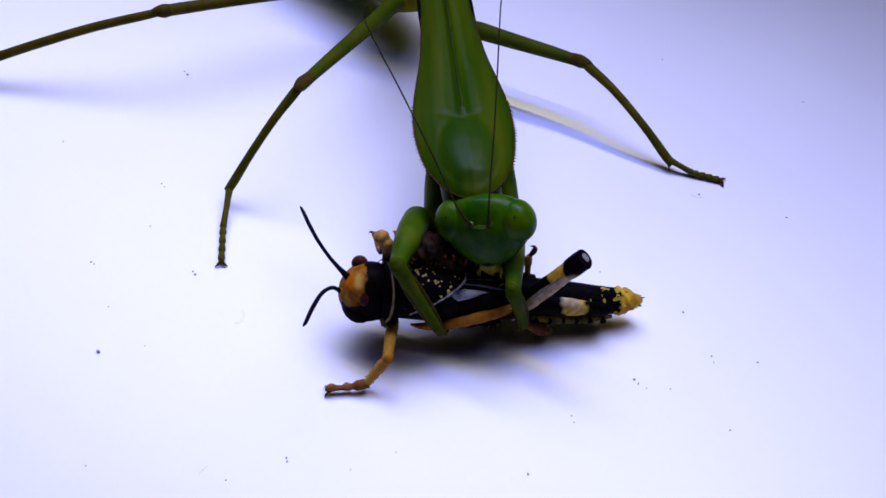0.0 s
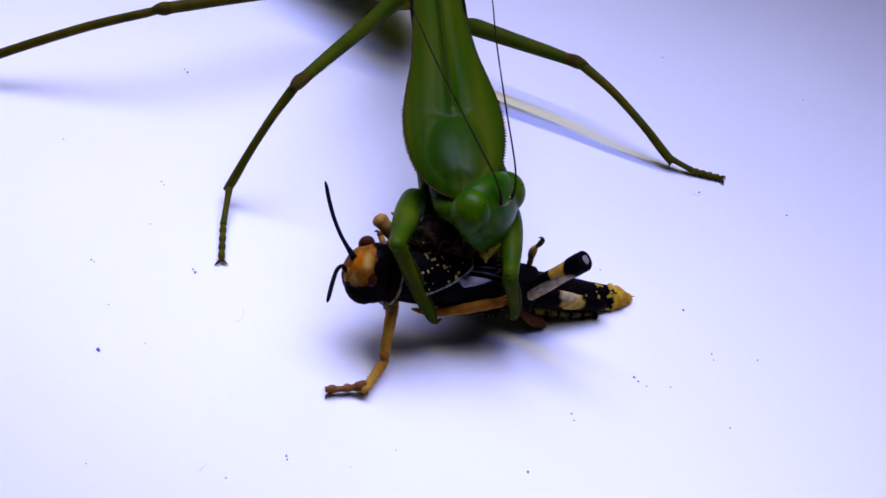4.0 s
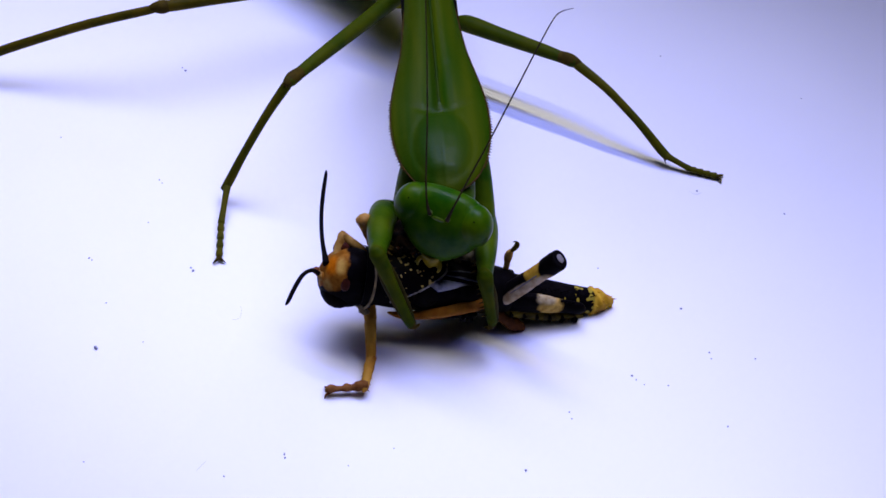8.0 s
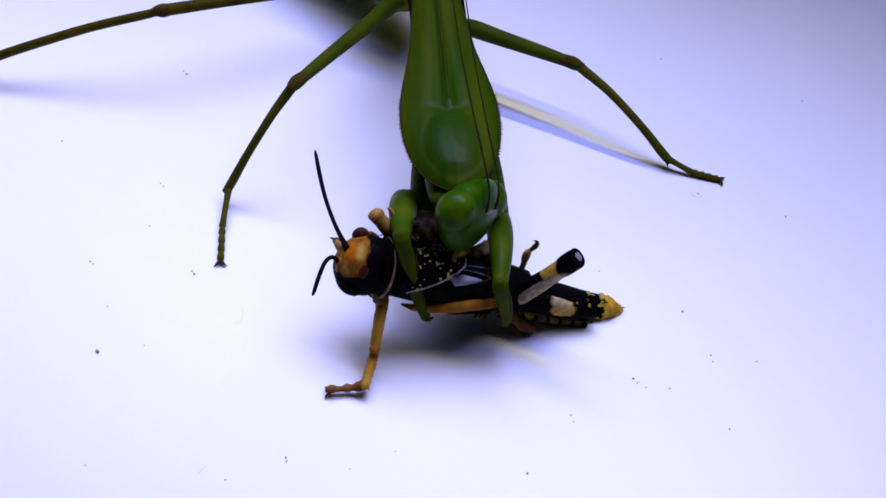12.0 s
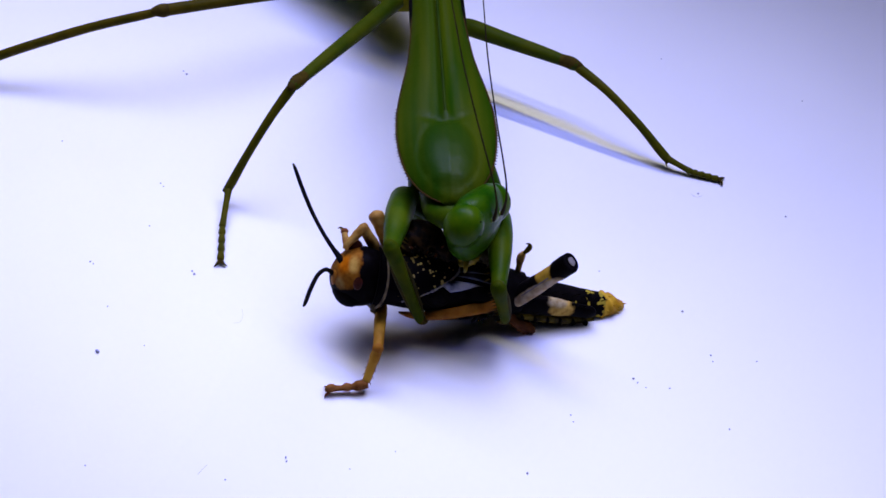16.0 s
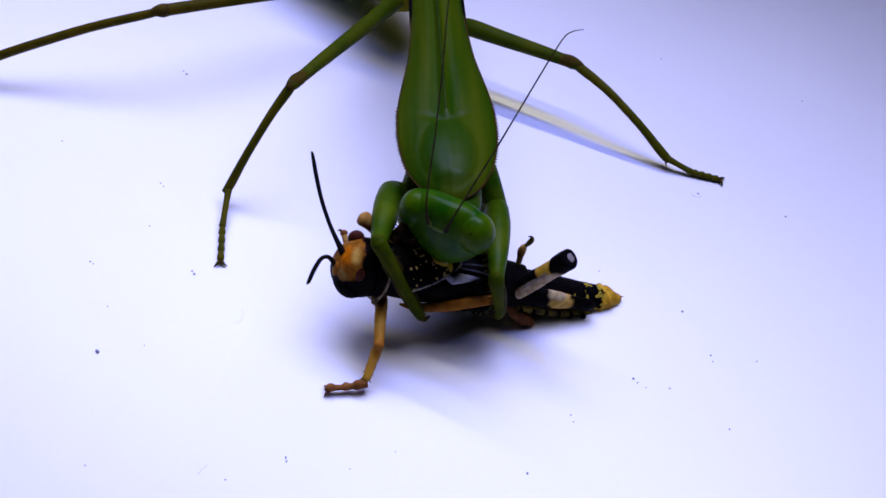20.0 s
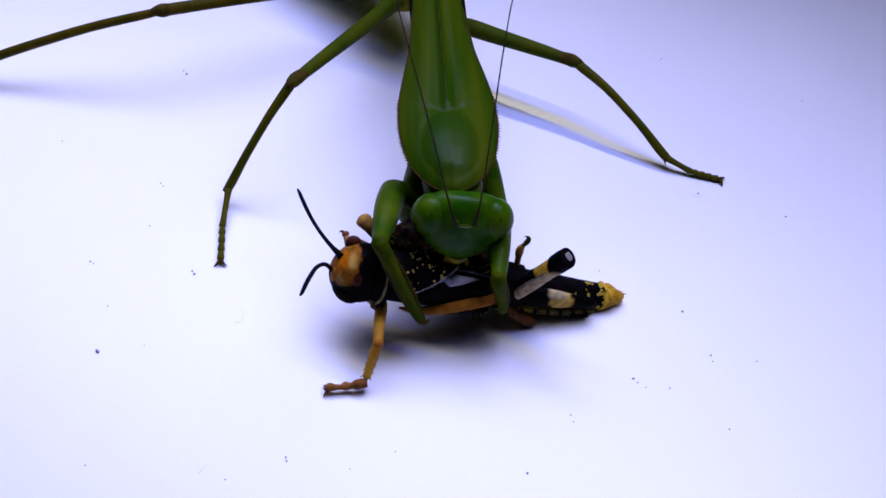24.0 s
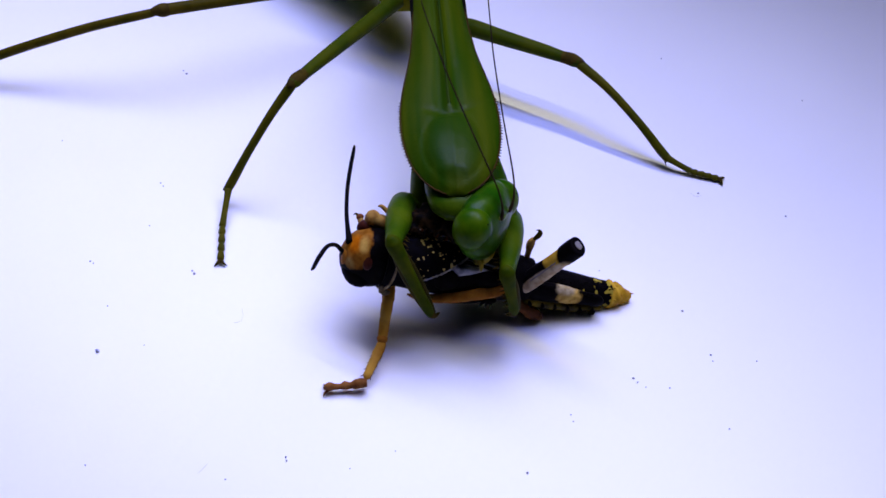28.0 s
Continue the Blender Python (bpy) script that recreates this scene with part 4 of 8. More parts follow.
def motions():
    walk(pronotum, [
        (0, pose(0.00214, 0.00292, 0.01650, -1.3, 0.0, 5.4)),
        (0.5, pose(0.00192, 0.00249, 0.01650, -1.3, 0.0, 5.8)),
        (1, pose(0.00172, 0.00198, 0.01650, -1.2, 0.0, 6.3)),
        (1.5, pose(0.00148, 0.00211, 0.01650, -1.2, 0.0, 5.9)),
        (2, pose(0.00124, 0.00223, 0.01650, -1.3, 0.0, 5.5)),
        (2.5, pose(0.00100, 0.00202, 0.01650, -1.2, 0.0, 4.9)),
        (3, pose(0.00076, 0.00181, 0.01650, -1.2, 0.0, 4.2)),
        (3.5, pose(0.00090, 0.00212, 0.01650, -1.3, 0.0, 4.5)),
        (5.5, pose(0.00153, 0.00455, 0.01650, -1.4, 0.0, 5.9)),
        (6, pose(0.00171, 0.00507, 0.01650, -1.4, 0.0, 6.3)),
        (6.5, pose(0.00125, 0.00396, 0.01650, -1.4, 0.0, 5.4)),
        (7, pose(0.00070, 0.00292, 0.01650, -1.3, 0.0, 4.6)),
        (7.5, pose(0.00020, 0.00294, 0.01650, -1.3, 0.0, 4.2)),
        (8, pose(-0.00017, 0.00304, 0.01650, -1.3, 0.0, 3.8)),
        (8.5, pose(0.00021, 0.00309, 0.01650, -1.3, 0.0, 3.5)),
        (9, pose(0.00054, 0.00283, 0.01650, -1.3, 0.0, 3.3)),
        (9.5, pose(0.00054, 0.00274, 0.01650, -1.3, 0.0, 3.3)),
        (10, pose(0.00054, 0.00266, 0.01650, -1.3, 0.0, 3.3)),
        (10.5, pose(0.00060, 0.00236, 0.01650, -1.3, 0.0, 3.2)),
        (11, pose(0.00066, 0.00206, 0.01650, -1.2, 0.0, 3.1)),
        (11.5, pose(0.00072, 0.00300, 0.01650, -1.3, 0.0, 3.7)),
        (12, pose(0.00078, 0.00395, 0.01650, -1.4, 0.0, 4.3)),
        (12.5, pose(0.00081, 0.00376, 0.01650, -1.3, 0.0, 4.3)),
        (14.5, pose(0.00093, 0.00302, 0.01650, -1.3, 0.0, 4.2)),
        (15, pose(0.00096, 0.00283, 0.01650, -1.3, 0.0, 4.2)),
        (15.5, pose(0.00066, 0.00253, 0.01650, -1.3, 0.0, 3.5)),
        (16, pose(0.00036, 0.00223, 0.01650, -1.3, 0.0, 2.9)),
        (16.5, pose(0.00033, 0.00236, 0.01650, -1.3, 0.0, 3.0)),
        (17, pose(0.00030, 0.00249, 0.01650, -1.3, 0.0, 3.1)),
        (17.5, pose(0.00069, 0.00236, 0.01650, -1.3, 0.0, 3.6)),
        (18, pose(0.00108, 0.00223, 0.01650, -1.3, 0.0, 4.0)),
        (18.5, pose(0.00081, 0.00245, 0.01650, -1.3, 0.0, 3.7)),
        (19, pose(0.00054, 0.00266, 0.01650, -1.3, 0.0, 3.4)),
        (19.5, pose(0.00048, 0.00257, 0.01650, -1.3, 0.0, 3.3)),
        (20, pose(0.00042, 0.00249, 0.01650, -1.3, 0.0, 3.1)),
        (20.5, pose(0.00048, 0.00257, 0.01650, -1.3, 0.0, 3.2)),
        (21, pose(0.00054, 0.00266, 0.01650, -1.3, 0.0, 3.3)),
        (21.5, pose(0.00061, 0.00291, 0.01650, -1.3, 0.0, 3.3)),
        (23.5, pose(0.00054, 0.00352, 0.01650, -1.3, 0.0, 3.4)),
        (24, pose(0.00054, 0.00368, 0.01650, -1.3, 0.0, 3.4)),
        (24.5, pose(0.00048, 0.00350, 0.01650, -1.3, 0.0, 3.4)),
        (25, pose(0.00042, 0.00332, 0.01650, -1.3, 0.0, 3.4)),
        (25.5, pose(0.00030, 0.00319, 0.01650, -1.3, 0.0, 3.2)),
        (26, pose(0.00018, 0.00305, 0.01650, -1.3, 0.0, 3.1)),
        (26.5, pose(-0.00009, 0.00249, 0.01650, -1.3, 0.0, 2.9)),
        (27, pose(-0.00036, 0.00193, 0.01650, -1.2, 0.0, 2.8)),
        (27.5, pose(0.00021, 0.00261, 0.01650, -1.3, 0.0, 3.3)),
        (28, pose(0.00078, 0.00328, 0.01650, -1.3, 0.0, 3.8)),
    ])
    walk(head, [
        (0, pose(0.00428, -0.00825, 0.01423, -11.1, -12.3, -11.2)),
        (0.5, pose(0.00316, -0.00885, 0.01463, -17.8, -18.7, -13.8)),
        (1, pose(0.00251, -0.00923, 0.01449, -21.5, -15.5, -12.6)),
        (1.5, pose(0.00189, -0.00864, 0.01495, -6.6, -20.4, -13.0)),
        (2, pose(0.00183, -0.00913, 0.01458, -25.3, -2.9, -17.7)),
        (2.5, pose(0.00285, -0.00866, 0.01414, -6.7, 7.4, 22.8)),
        (3, pose(0.00371, -0.00849, 0.01464, -3.0, 14.0, 52.2)),
        (3.5, pose(0.00445, -0.00743, 0.01496, -4.9, 18.6, 58.3)),
        (5.5, pose(0.00430, -0.00593, 0.01398, -14.2, 25.0, 8.8)),
        (6, pose(0.00384, -0.00576, 0.01398, -14.7, 20.9, 7.8)),
        (6.5, pose(0.00288, -0.00841, 0.01444, -13.9, 21.7, -11.3)),
        (7, pose(0.00241, -0.00773, 0.01428, -17.6, 9.8, -20.6)),
        (7.5, pose(0.00064, -0.00816, 0.01452, -8.1, 6.5, -23.4)),
        (8, pose(0.00018, -0.00823, 0.01457, -15.4, 5.0, -22.6)),
        (8.5, pose(0.00057, -0.00793, 0.01445, -10.8, 3.9, -22.2)),
        (9, pose(0.00247, -0.00811, 0.01395, -3.0, 18.5, 5.0)),
        (9.5, pose(0.00245, -0.00835, 0.01444, -16.3, 18.9, -8.8)),
        (10, pose(0.00204, -0.00848, 0.01421, -14.7, 15.3, -8.8)),
        (10.5, pose(0.00338, -0.00796, 0.01437, 7.5, 21.7, 51.5)),
        (11, pose(0.00428, -0.00871, 0.01419, 7.7, 30.0, 46.3)),
        (11.5, pose(0.00298, -0.00786, 0.01512, 7.9, 18.4, 64.9)),
        (12, pose(0.00277, -0.00671, 0.01463, 8.6, 30.8, 53.2)),
        (12.5, pose(0.00358, -0.00786, 0.01470, -3.4, 33.9, 14.6)),
        (14.5, pose(0.00308, -0.00842, 0.01469, -7.9, 25.8, -8.7)),
        (15, pose(0.00413, -0.00806, 0.01459, 18.8, 23.2, 44.0)),
        (15.5, pose(0.00314, -0.00695, 0.01476, 10.5, 24.1, 62.1)),
        (16, pose(0.00334, -0.00800, 0.01477, 10.1, 23.9, 60.8)),
        (16.5, pose(0.00357, -0.00754, 0.01424, -2.6, 29.4, 23.2)),
        (17, pose(0.00209, -0.00853, 0.01400, -4.6, 30.1, -6.2)),
        (17.5, pose(0.00189, -0.00835, 0.01428, 0.2, 24.3, -5.1)),
        (18, pose(0.00279, -0.00842, 0.01395, -2.4, 26.6, -17.3)),
        (18.5, pose(0.00318, -0.00831, 0.01435, -12.1, 24.8, -16.8)),
        (19, pose(0.00166, -0.00794, 0.01404, 1.9, 18.6, -16.3)),
        (19.5, pose(0.00056, -0.00872, 0.01471, 3.8, -4.9, -35.4)),
        (20, pose(0.00045, -0.00869, 0.01469, 0.9, -0.6, -29.4)),
        (20.5, pose(-0.00006, -0.00872, 0.01482, 1.1, -1.0, -32.4)),
        (21, pose(0.00060, -0.00796, 0.01442, -2.9, 2.8, -26.5)),
        (21.5, pose(0.00183, -0.00793, 0.01460, -1.5, 5.0, -17.6)),
        (23.5, pose(0.00187, -0.00789, 0.01417, -0.8, -0.1, -17.2)),
        (24, pose(0.00197, -0.00760, 0.01406, -2.6, 8.6, 2.2)),
        (24.5, pose(0.00161, -0.00854, 0.01448, -1.4, -2.7, -3.2)),
        (25, pose(0.00260, -0.00717, 0.01399, 1.8, 13.7, 28.1)),
        (25.5, pose(0.00292, -0.00758, 0.01462, 18.5, 16.9, 59.6)),
        (26, pose(0.00311, -0.00771, 0.01446, 8.8, 17.4, 55.9)),
        (26.5, pose(0.00391, -0.00753, 0.01445, 9.8, 16.4, 65.5)),
        (27, pose(0.00343, -0.00764, 0.01428, 8.6, 13.5, 64.5)),
        (27.5, pose(0.00287, -0.00775, 0.01435, 14.9, 18.0, 66.8)),
        (28, pose(0.00425, -0.00738, 0.01409, 5.7, 16.5, 62.1)),
    ])
    walk(locust, [
        (0, pose(-0.00146, -0.01114, 0.00599, 0.0, 5.4, 1.7)),
        (0.5, pose(-0.00170, -0.01187, 0.00595, -1.1, 3.9, 2.4)),
        (1, pose(-0.00150, -0.01227, 0.00566, 1.5, 1.9, 2.2)),
        (1.5, pose(-0.00181, -0.01174, 0.00582, -0.7, 4.8, 3.4)),
        (2, pose(-0.00138, -0.01226, 0.00538, 0.6, 5.5, 6.3)),
        (2.5, pose(-0.00154, -0.01201, 0.00575, -0.8, 4.2, 3.2)),
        (3, pose(-0.00124, -0.01162, 0.00575, -0.0, 6.4, 3.7)),
        (3.5, pose(-0.00115, -0.01034, 0.00677, -0.2, 14.6, 4.9)),
        (5.5, pose(-0.00107, -0.01002, 0.00703, -2.2, 15.3, 3.5)),
        (6, pose(-0.00144, -0.00975, 0.00684, -0.4, 14.8, 2.0)),
        (6.5, pose(-0.00216, -0.01169, 0.00648, 0.5, 13.8, 5.5)),
        (7, pose(-0.00222, -0.01034, 0.00626, -2.3, 13.1, 0.6)),
        (7.5, pose(-0.00261, -0.01055, 0.00609, -0.1, 9.4, 1.2)),
        (8, pose(-0.00348, -0.01032, 0.00616, 0.1, 12.1, 2.8)),
        (8.5, pose(-0.00368, -0.01025, 0.00639, -1.1, 10.7, 1.2)),
        (9, pose(-0.00272, -0.01072, 0.00599, 0.2, 12.4, 3.3)),
        (9.5, pose(-0.00283, -0.01100, 0.00589, -0.3, 6.8, -0.7)),
        (10, pose(-0.00291, -0.01097, 0.00575, 0.7, 5.7, -0.8)),
        (10.5, pose(-0.00244, -0.01122, 0.00589, -0.1, 10.1, 3.0)),
        (11, pose(-0.00234, -0.01081, 0.00595, -0.7, 9.1, 0.4)),
        (11.5, pose(-0.00200, -0.01070, 0.00697, 0.8, 15.2, 3.4)),
        (12, pose(-0.00192, -0.01028, 0.00787, -1.7, 17.9, 1.9)),
        (12.5, pose(-0.00224, -0.01053, 0.00660, -1.6, 14.1, 3.0)),
        (14.5, pose(-0.00263, -0.01071, 0.00644, -1.1, 9.1, 0.1)),
        (15, pose(-0.00249, -0.01071, 0.00598, 0.4, 10.8, 2.7)),
        (15.5, pose(-0.00249, -0.01014, 0.00634, 0.3, 13.4, 2.3)),
        (16, pose(-0.00236, -0.00999, 0.00624, -0.4, 13.1, 2.0)),
        (16.5, pose(-0.00284, -0.01032, 0.00638, -0.1, 11.0, 1.1)),
        (17, pose(-0.00284, -0.01058, 0.00608, -0.3, 8.6, 0.1)),
        (17.5, pose(-0.00292, -0.01050, 0.00629, -1.1, 9.8, 1.2)),
        (18, pose(-0.00209, -0.00987, 0.00684, -0.6, 14.8, 1.2)),
        (18.5, pose(-0.00220, -0.00969, 0.00704, 0.3, 15.4, 2.2)),
        (19, pose(-0.00211, -0.00987, 0.00749, 0.3, 16.7, 4.2)),
        (19.5, pose(-0.00254, -0.00949, 0.00703, 1.4, 15.4, 3.3)),
        (20, pose(-0.00225, -0.00955, 0.00708, 0.4, 15.5, 3.5)),
        (20.5, pose(-0.00267, -0.00949, 0.00674, 0.2, 12.5, 1.0)),
        (21, pose(-0.00247, -0.00952, 0.00647, -0.2, 12.0, 1.4)),
        (21.5, pose(-0.00261, -0.00961, 0.00655, -0.1, 11.2, 1.2)),
        (23.5, pose(-0.00262, -0.00970, 0.00652, 2.7, 11.3, 2.5)),
        (24, pose(-0.00241, -0.00955, 0.00652, -0.1, 12.4, 3.1)),
        (24.5, pose(-0.00263, -0.00968, 0.00657, 1.8, 11.7, 2.6)),
        (25, pose(-0.00250, -0.00956, 0.00654, -0.5, 11.2, 0.7)),
        (25.5, pose(-0.00277, -0.00978, 0.00636, 2.1, 11.4, 1.5)),
        (26, pose(-0.00260, -0.00961, 0.00648, 0.3, 10.9, -0.4)),
        (26.5, pose(-0.00277, -0.00972, 0.00644, 1.3, 10.1, -2.1)),
        (27, pose(-0.00255, -0.00930, 0.00663, -0.4, 12.8, 0.2)),
        (27.5, pose(-0.00297, -0.00920, 0.00689, 2.4, 9.8, -2.4)),
        (28, pose(-0.00139, -0.00840, 0.00712, 0.0, 14.5, 0.7)),
    ])
    walk(mantis_antenna_a, [
        (0, pose(-0.00095, -0.00205, 0.00112, -63.8, -66.6, 151.8)),
        (0.5, pose(-0.00095, -0.00205, 0.00112, -56.5, -75.8, 145.6)),
        (1, pose(-0.00095, -0.00205, 0.00112, -40.3, -74.2, 129.2)),
        (1.5, pose(-0.00095, -0.00205, 0.00112, -16.4, -61.3, 104.5)),
        (2, pose(-0.00095, -0.00205, 0.00112, -69.2, -67.2, 157.6)),
        (2.5, pose(-0.00095, -0.00205, 0.00112, -25.7, -57.2, 112.1)),
        (3, pose(-0.00095, -0.00205, 0.00112, -21.5, -52.3, 107.3)),
        (3.5, pose(-0.00095, -0.00205, 0.00112, -14.7, -56.2, 102.3)),
        (5.5, pose(-0.00095, -0.00205, 0.00112, -51.6, -51.4, 134.6)),
        (6, pose(-0.00095, -0.00205, 0.00112, -43.0, -56.8, 128.0)),
        (6.5, pose(-0.00095, -0.00205, 0.00112, -55.7, -50.9, 138.7)),
        (7, pose(-0.00095, -0.00205, 0.00112, -54.1, -60.1, 140.2)),
        (7.5, pose(-0.00095, -0.00205, 0.00112, -45.5, -53.4, 129.3)),
        (8, pose(-0.00095, -0.00205, 0.00112, -45.3, -61.1, 131.5)),
        (8.5, pose(-0.00095, -0.00205, 0.00112, -48.8, -56.2, 133.4)),
        (9, pose(-0.00095, -0.00205, 0.00112, -37.1, -49.5, 119.9)),
        (9.5, pose(-0.00095, -0.00205, 0.00112, -58.1, -54.0, 142.5)),
        (10, pose(-0.00095, -0.00205, 0.00112, -53.6, -55.8, 138.3)),
        (10.5, pose(-0.00095, -0.00205, 0.00112, 0.9, -52.2, 89.3)),
        (11, pose(-0.00095, -0.00205, 0.00112, -20.1, -47.1, 105.0)),
        (11.5, pose(-0.00095, -0.00205, 0.00112, 19.0, -56.0, 74.0)),
        (12, pose(-0.00095, -0.00205, 0.00112, -9.2, -52.6, 97.3)),
        (12.5, pose(-0.00095, -0.00205, 0.00112, -44.9, -45.5, 125.4)),
        (14.5, pose(-0.00095, -0.00205, 0.00112, -57.3, -43.9, 137.2)),
        (15, pose(-0.00095, -0.00205, 0.00112, -3.4, -40.7, 92.2)),
        (15.5, pose(-0.00095, -0.00205, 0.00112, 10.5, -54.4, 81.4)),
        (16, pose(-0.00095, -0.00205, 0.00112, 6.9, -53.2, 84.4)),
        (16.5, pose(-0.00095, -0.00205, 0.00112, -32.2, -51.2, 116.1)),
        (17, pose(-0.00095, -0.00205, 0.00112, -55.7, -41.2, 134.0)),
        (17.5, pose(-0.00095, -0.00205, 0.00112, -45.1, -42.7, 124.2)),
        (18, pose(-0.00095, -0.00205, 0.00112, -53.7, -41.1, 131.9)),
        (18.5, pose(-0.00095, -0.00205, 0.00112, -57.7, -47.0, 139.2)),
        (19, pose(-0.00095, -0.00205, 0.00112, -43.4, -42.7, 122.7)),
        (19.5, pose(-0.00095, -0.00205, 0.00112, -30.6, -49.6, 114.2)),
        (20, pose(-0.00095, -0.00205, 0.00112, -24.8, -50.8, 109.7)),
        (20.5, pose(-0.00095, -0.00205, 0.00112, -30.7, -50.7, 114.7)),
        (21, pose(-0.00095, -0.00205, 0.00112, -33.7, -52.1, 117.8)),
        (21.5, pose(-0.00095, -0.00205, 0.00112, -32.3, -50.1, 115.9)),
        (23.5, pose(-0.00095, -0.00205, 0.00112, -41.2, -52.5, 124.8)),
        (24, pose(-0.00095, -0.00205, 0.00112, -39.3, -50.1, 122.1)),
        (24.5, pose(-0.00095, -0.00205, 0.00112, -37.1, -53.4, 121.2)),
        (25, pose(-0.00095, -0.00205, 0.00112, -27.7, -47.7, 111.2)),
        (25.5, pose(-0.00095, -0.00205, 0.00112, -2.4, -36.4, 91.4)),
        (26, pose(-0.00095, -0.00205, 0.00112, -9.2, -44.4, 96.4)),
        (26.5, pose(-0.00095, -0.00205, 0.00112, 1.1, -45.1, 89.2)),
        (27, pose(-0.00095, -0.00205, 0.00112, 2.2, -45.2, 88.4)),
        (27.5, pose(-0.00095, -0.00205, 0.00112, 3.2, -40.9, 87.9)),
        (28, pose(-0.00095, -0.00205, 0.00112, 8.1, -50.7, 83.7)),
    ])
    walk(mantis_antenna_b, [
        (0, pose(0.00095, -0.00205, 0.00112, 12.8, -61.3, 78.8)),
        (0.5, pose(0.00095, -0.00205, 0.00112, 39.1, -63.5, 53.9)),
        (1, pose(0.00095, -0.00205, 0.00112, 61.8, -61.4, 31.4)),
        (1.5, pose(0.00095, -0.00205, 0.00112, 55.5, -48.0, 42.8)),
        (2, pose(0.00095, -0.00205, 0.00112, 53.1, -73.8, 38.0)),
        (2.5, pose(0.00095, -0.00205, 0.00112, 8.7, -57.3, 82.7)),
        (3, pose(0.00095, -0.00205, 0.00112, 26.8, -56.6, 67.2)),
        (3.5, pose(0.00095, -0.00205, 0.00112, 32.6, -61.9, 60.6)),
        (5.5, pose(0.00095, -0.00205, 0.00112, -20.5, -60.3, 108.0)),
        (6, pose(0.00095, -0.00205, 0.00112, -16.5, -61.5, 104.6)),
        (6.5, pose(0.00095, -0.00205, 0.00112, -28.1, -57.3, 114.2)),
        (7, pose(0.00095, -0.00205, 0.00112, -5.6, -66.7, 95.2)),
        (7.5, pose(0.00095, -0.00205, 0.00112, 20.4, -62.6, 71.7)),
        (8, pose(0.00095, -0.00205, 0.00112, 31.6, -68.8, 60.1)),
        (8.5, pose(0.00095, -0.00205, 0.00112, 27.0, -64.2, 65.3)),
        (9, pose(0.00095, -0.00205, 0.00112, -0.4, -54.7, 90.3)),
        (9.5, pose(0.00095, -0.00205, 0.00112, -19.1, -62.9, 107.1)),
        (10, pose(0.00095, -0.00205, 0.00112, -11.6, -62.6, 100.4)),
        (10.5, pose(0.00095, -0.00205, 0.00112, 17.6, -51.5, 76.1)),
        (11, pose(0.00095, -0.00205, 0.00112, 1.9, -51.8, 88.5)),
        (11.5, pose(0.00095, -0.00205, 0.00112, 31.6, -53.3, 63.8)),
        (12, pose(0.00095, -0.00205, 0.00112, 2.4, -50.5, 88.1)),
        (12.5, pose(0.00095, -0.00205, 0.00112, -19.4, -54.5, 106.0)),
        (14.5, pose(0.00095, -0.00205, 0.00112, -29.8, -50.9, 114.0)),
        (15, pose(0.00095, -0.00205, 0.00112, 18.9, -45.2, 76.4)),
        (15.5, pose(0.00095, -0.00205, 0.00112, 24.9, -54.0, 69.4)),
        (16, pose(0.00095, -0.00205, 0.00112, 23.7, -54.2, 70.4)),
        (16.5, pose(0.00095, -0.00205, 0.00112, -19.7, -50.8, 105.5)),
        (17, pose(0.00095, -0.00205, 0.00112, -32.1, -46.7, 114.6)),
        (17.5, pose(0.00095, -0.00205, 0.00112, -3.0, -53.6, 92.4)),
        (18, pose(0.00095, -0.00205, 0.00112, -22.1, -50.9, 107.5)),
        (18.5, pose(0.00095, -0.00205, 0.00112, -23.6, -64.1, 111.5)),
        (19, pose(0.00095, -0.00205, 0.00112, -6.2, -51.1, 94.8)),
        (19.5, pose(0.00095, -0.00205, 0.00112, 27.3, -48.2, 68.9)),
        (20, pose(0.00095, -0.00205, 0.00112, 30.6, -52.2, 64.9)),
        (20.5, pose(0.00095, -0.00205, 0.00112, 28.7, -51.7, 66.8)),
        (21, pose(0.00095, -0.00205, 0.00112, 25.5, -56.8, 68.3)),
        (21.5, pose(0.00095, -0.00205, 0.00112, 13.3, -55.7, 78.9)),
        (23.5, pose(0.00095, -0.00205, 0.00112, 16.2, -50.3, 77.4)),
        (24, pose(0.00095, -0.00205, 0.00112, 9.1, -52.9, 82.8)),
        (24.5, pose(0.00095, -0.00205, 0.00112, 10.3, -50.8, 82.0)),
        (25, pose(0.00095, -0.00205, 0.00112, 8.3, -50.2, 83.6)),
        (25.5, pose(0.00095, -0.00205, 0.00112, 29.8, -42.3, 68.9)),
        (26, pose(0.00095, -0.00205, 0.00112, 24.9, -49.0, 70.7)),
        (26.5, pose(0.00095, -0.00205, 0.00112, 33.7, -50.0, 62.9)),
        (27, pose(0.00095, -0.00205, 0.00112, 36.8, -49.3, 60.5)),
        (27.5, pose(0.00095, -0.00205, 0.00112, 36.2, -49.3, 61.0)),
        (28, pose(0.00095, -0.00205, 0.00112, 38.2, -54.7, 57.3)),
    ])
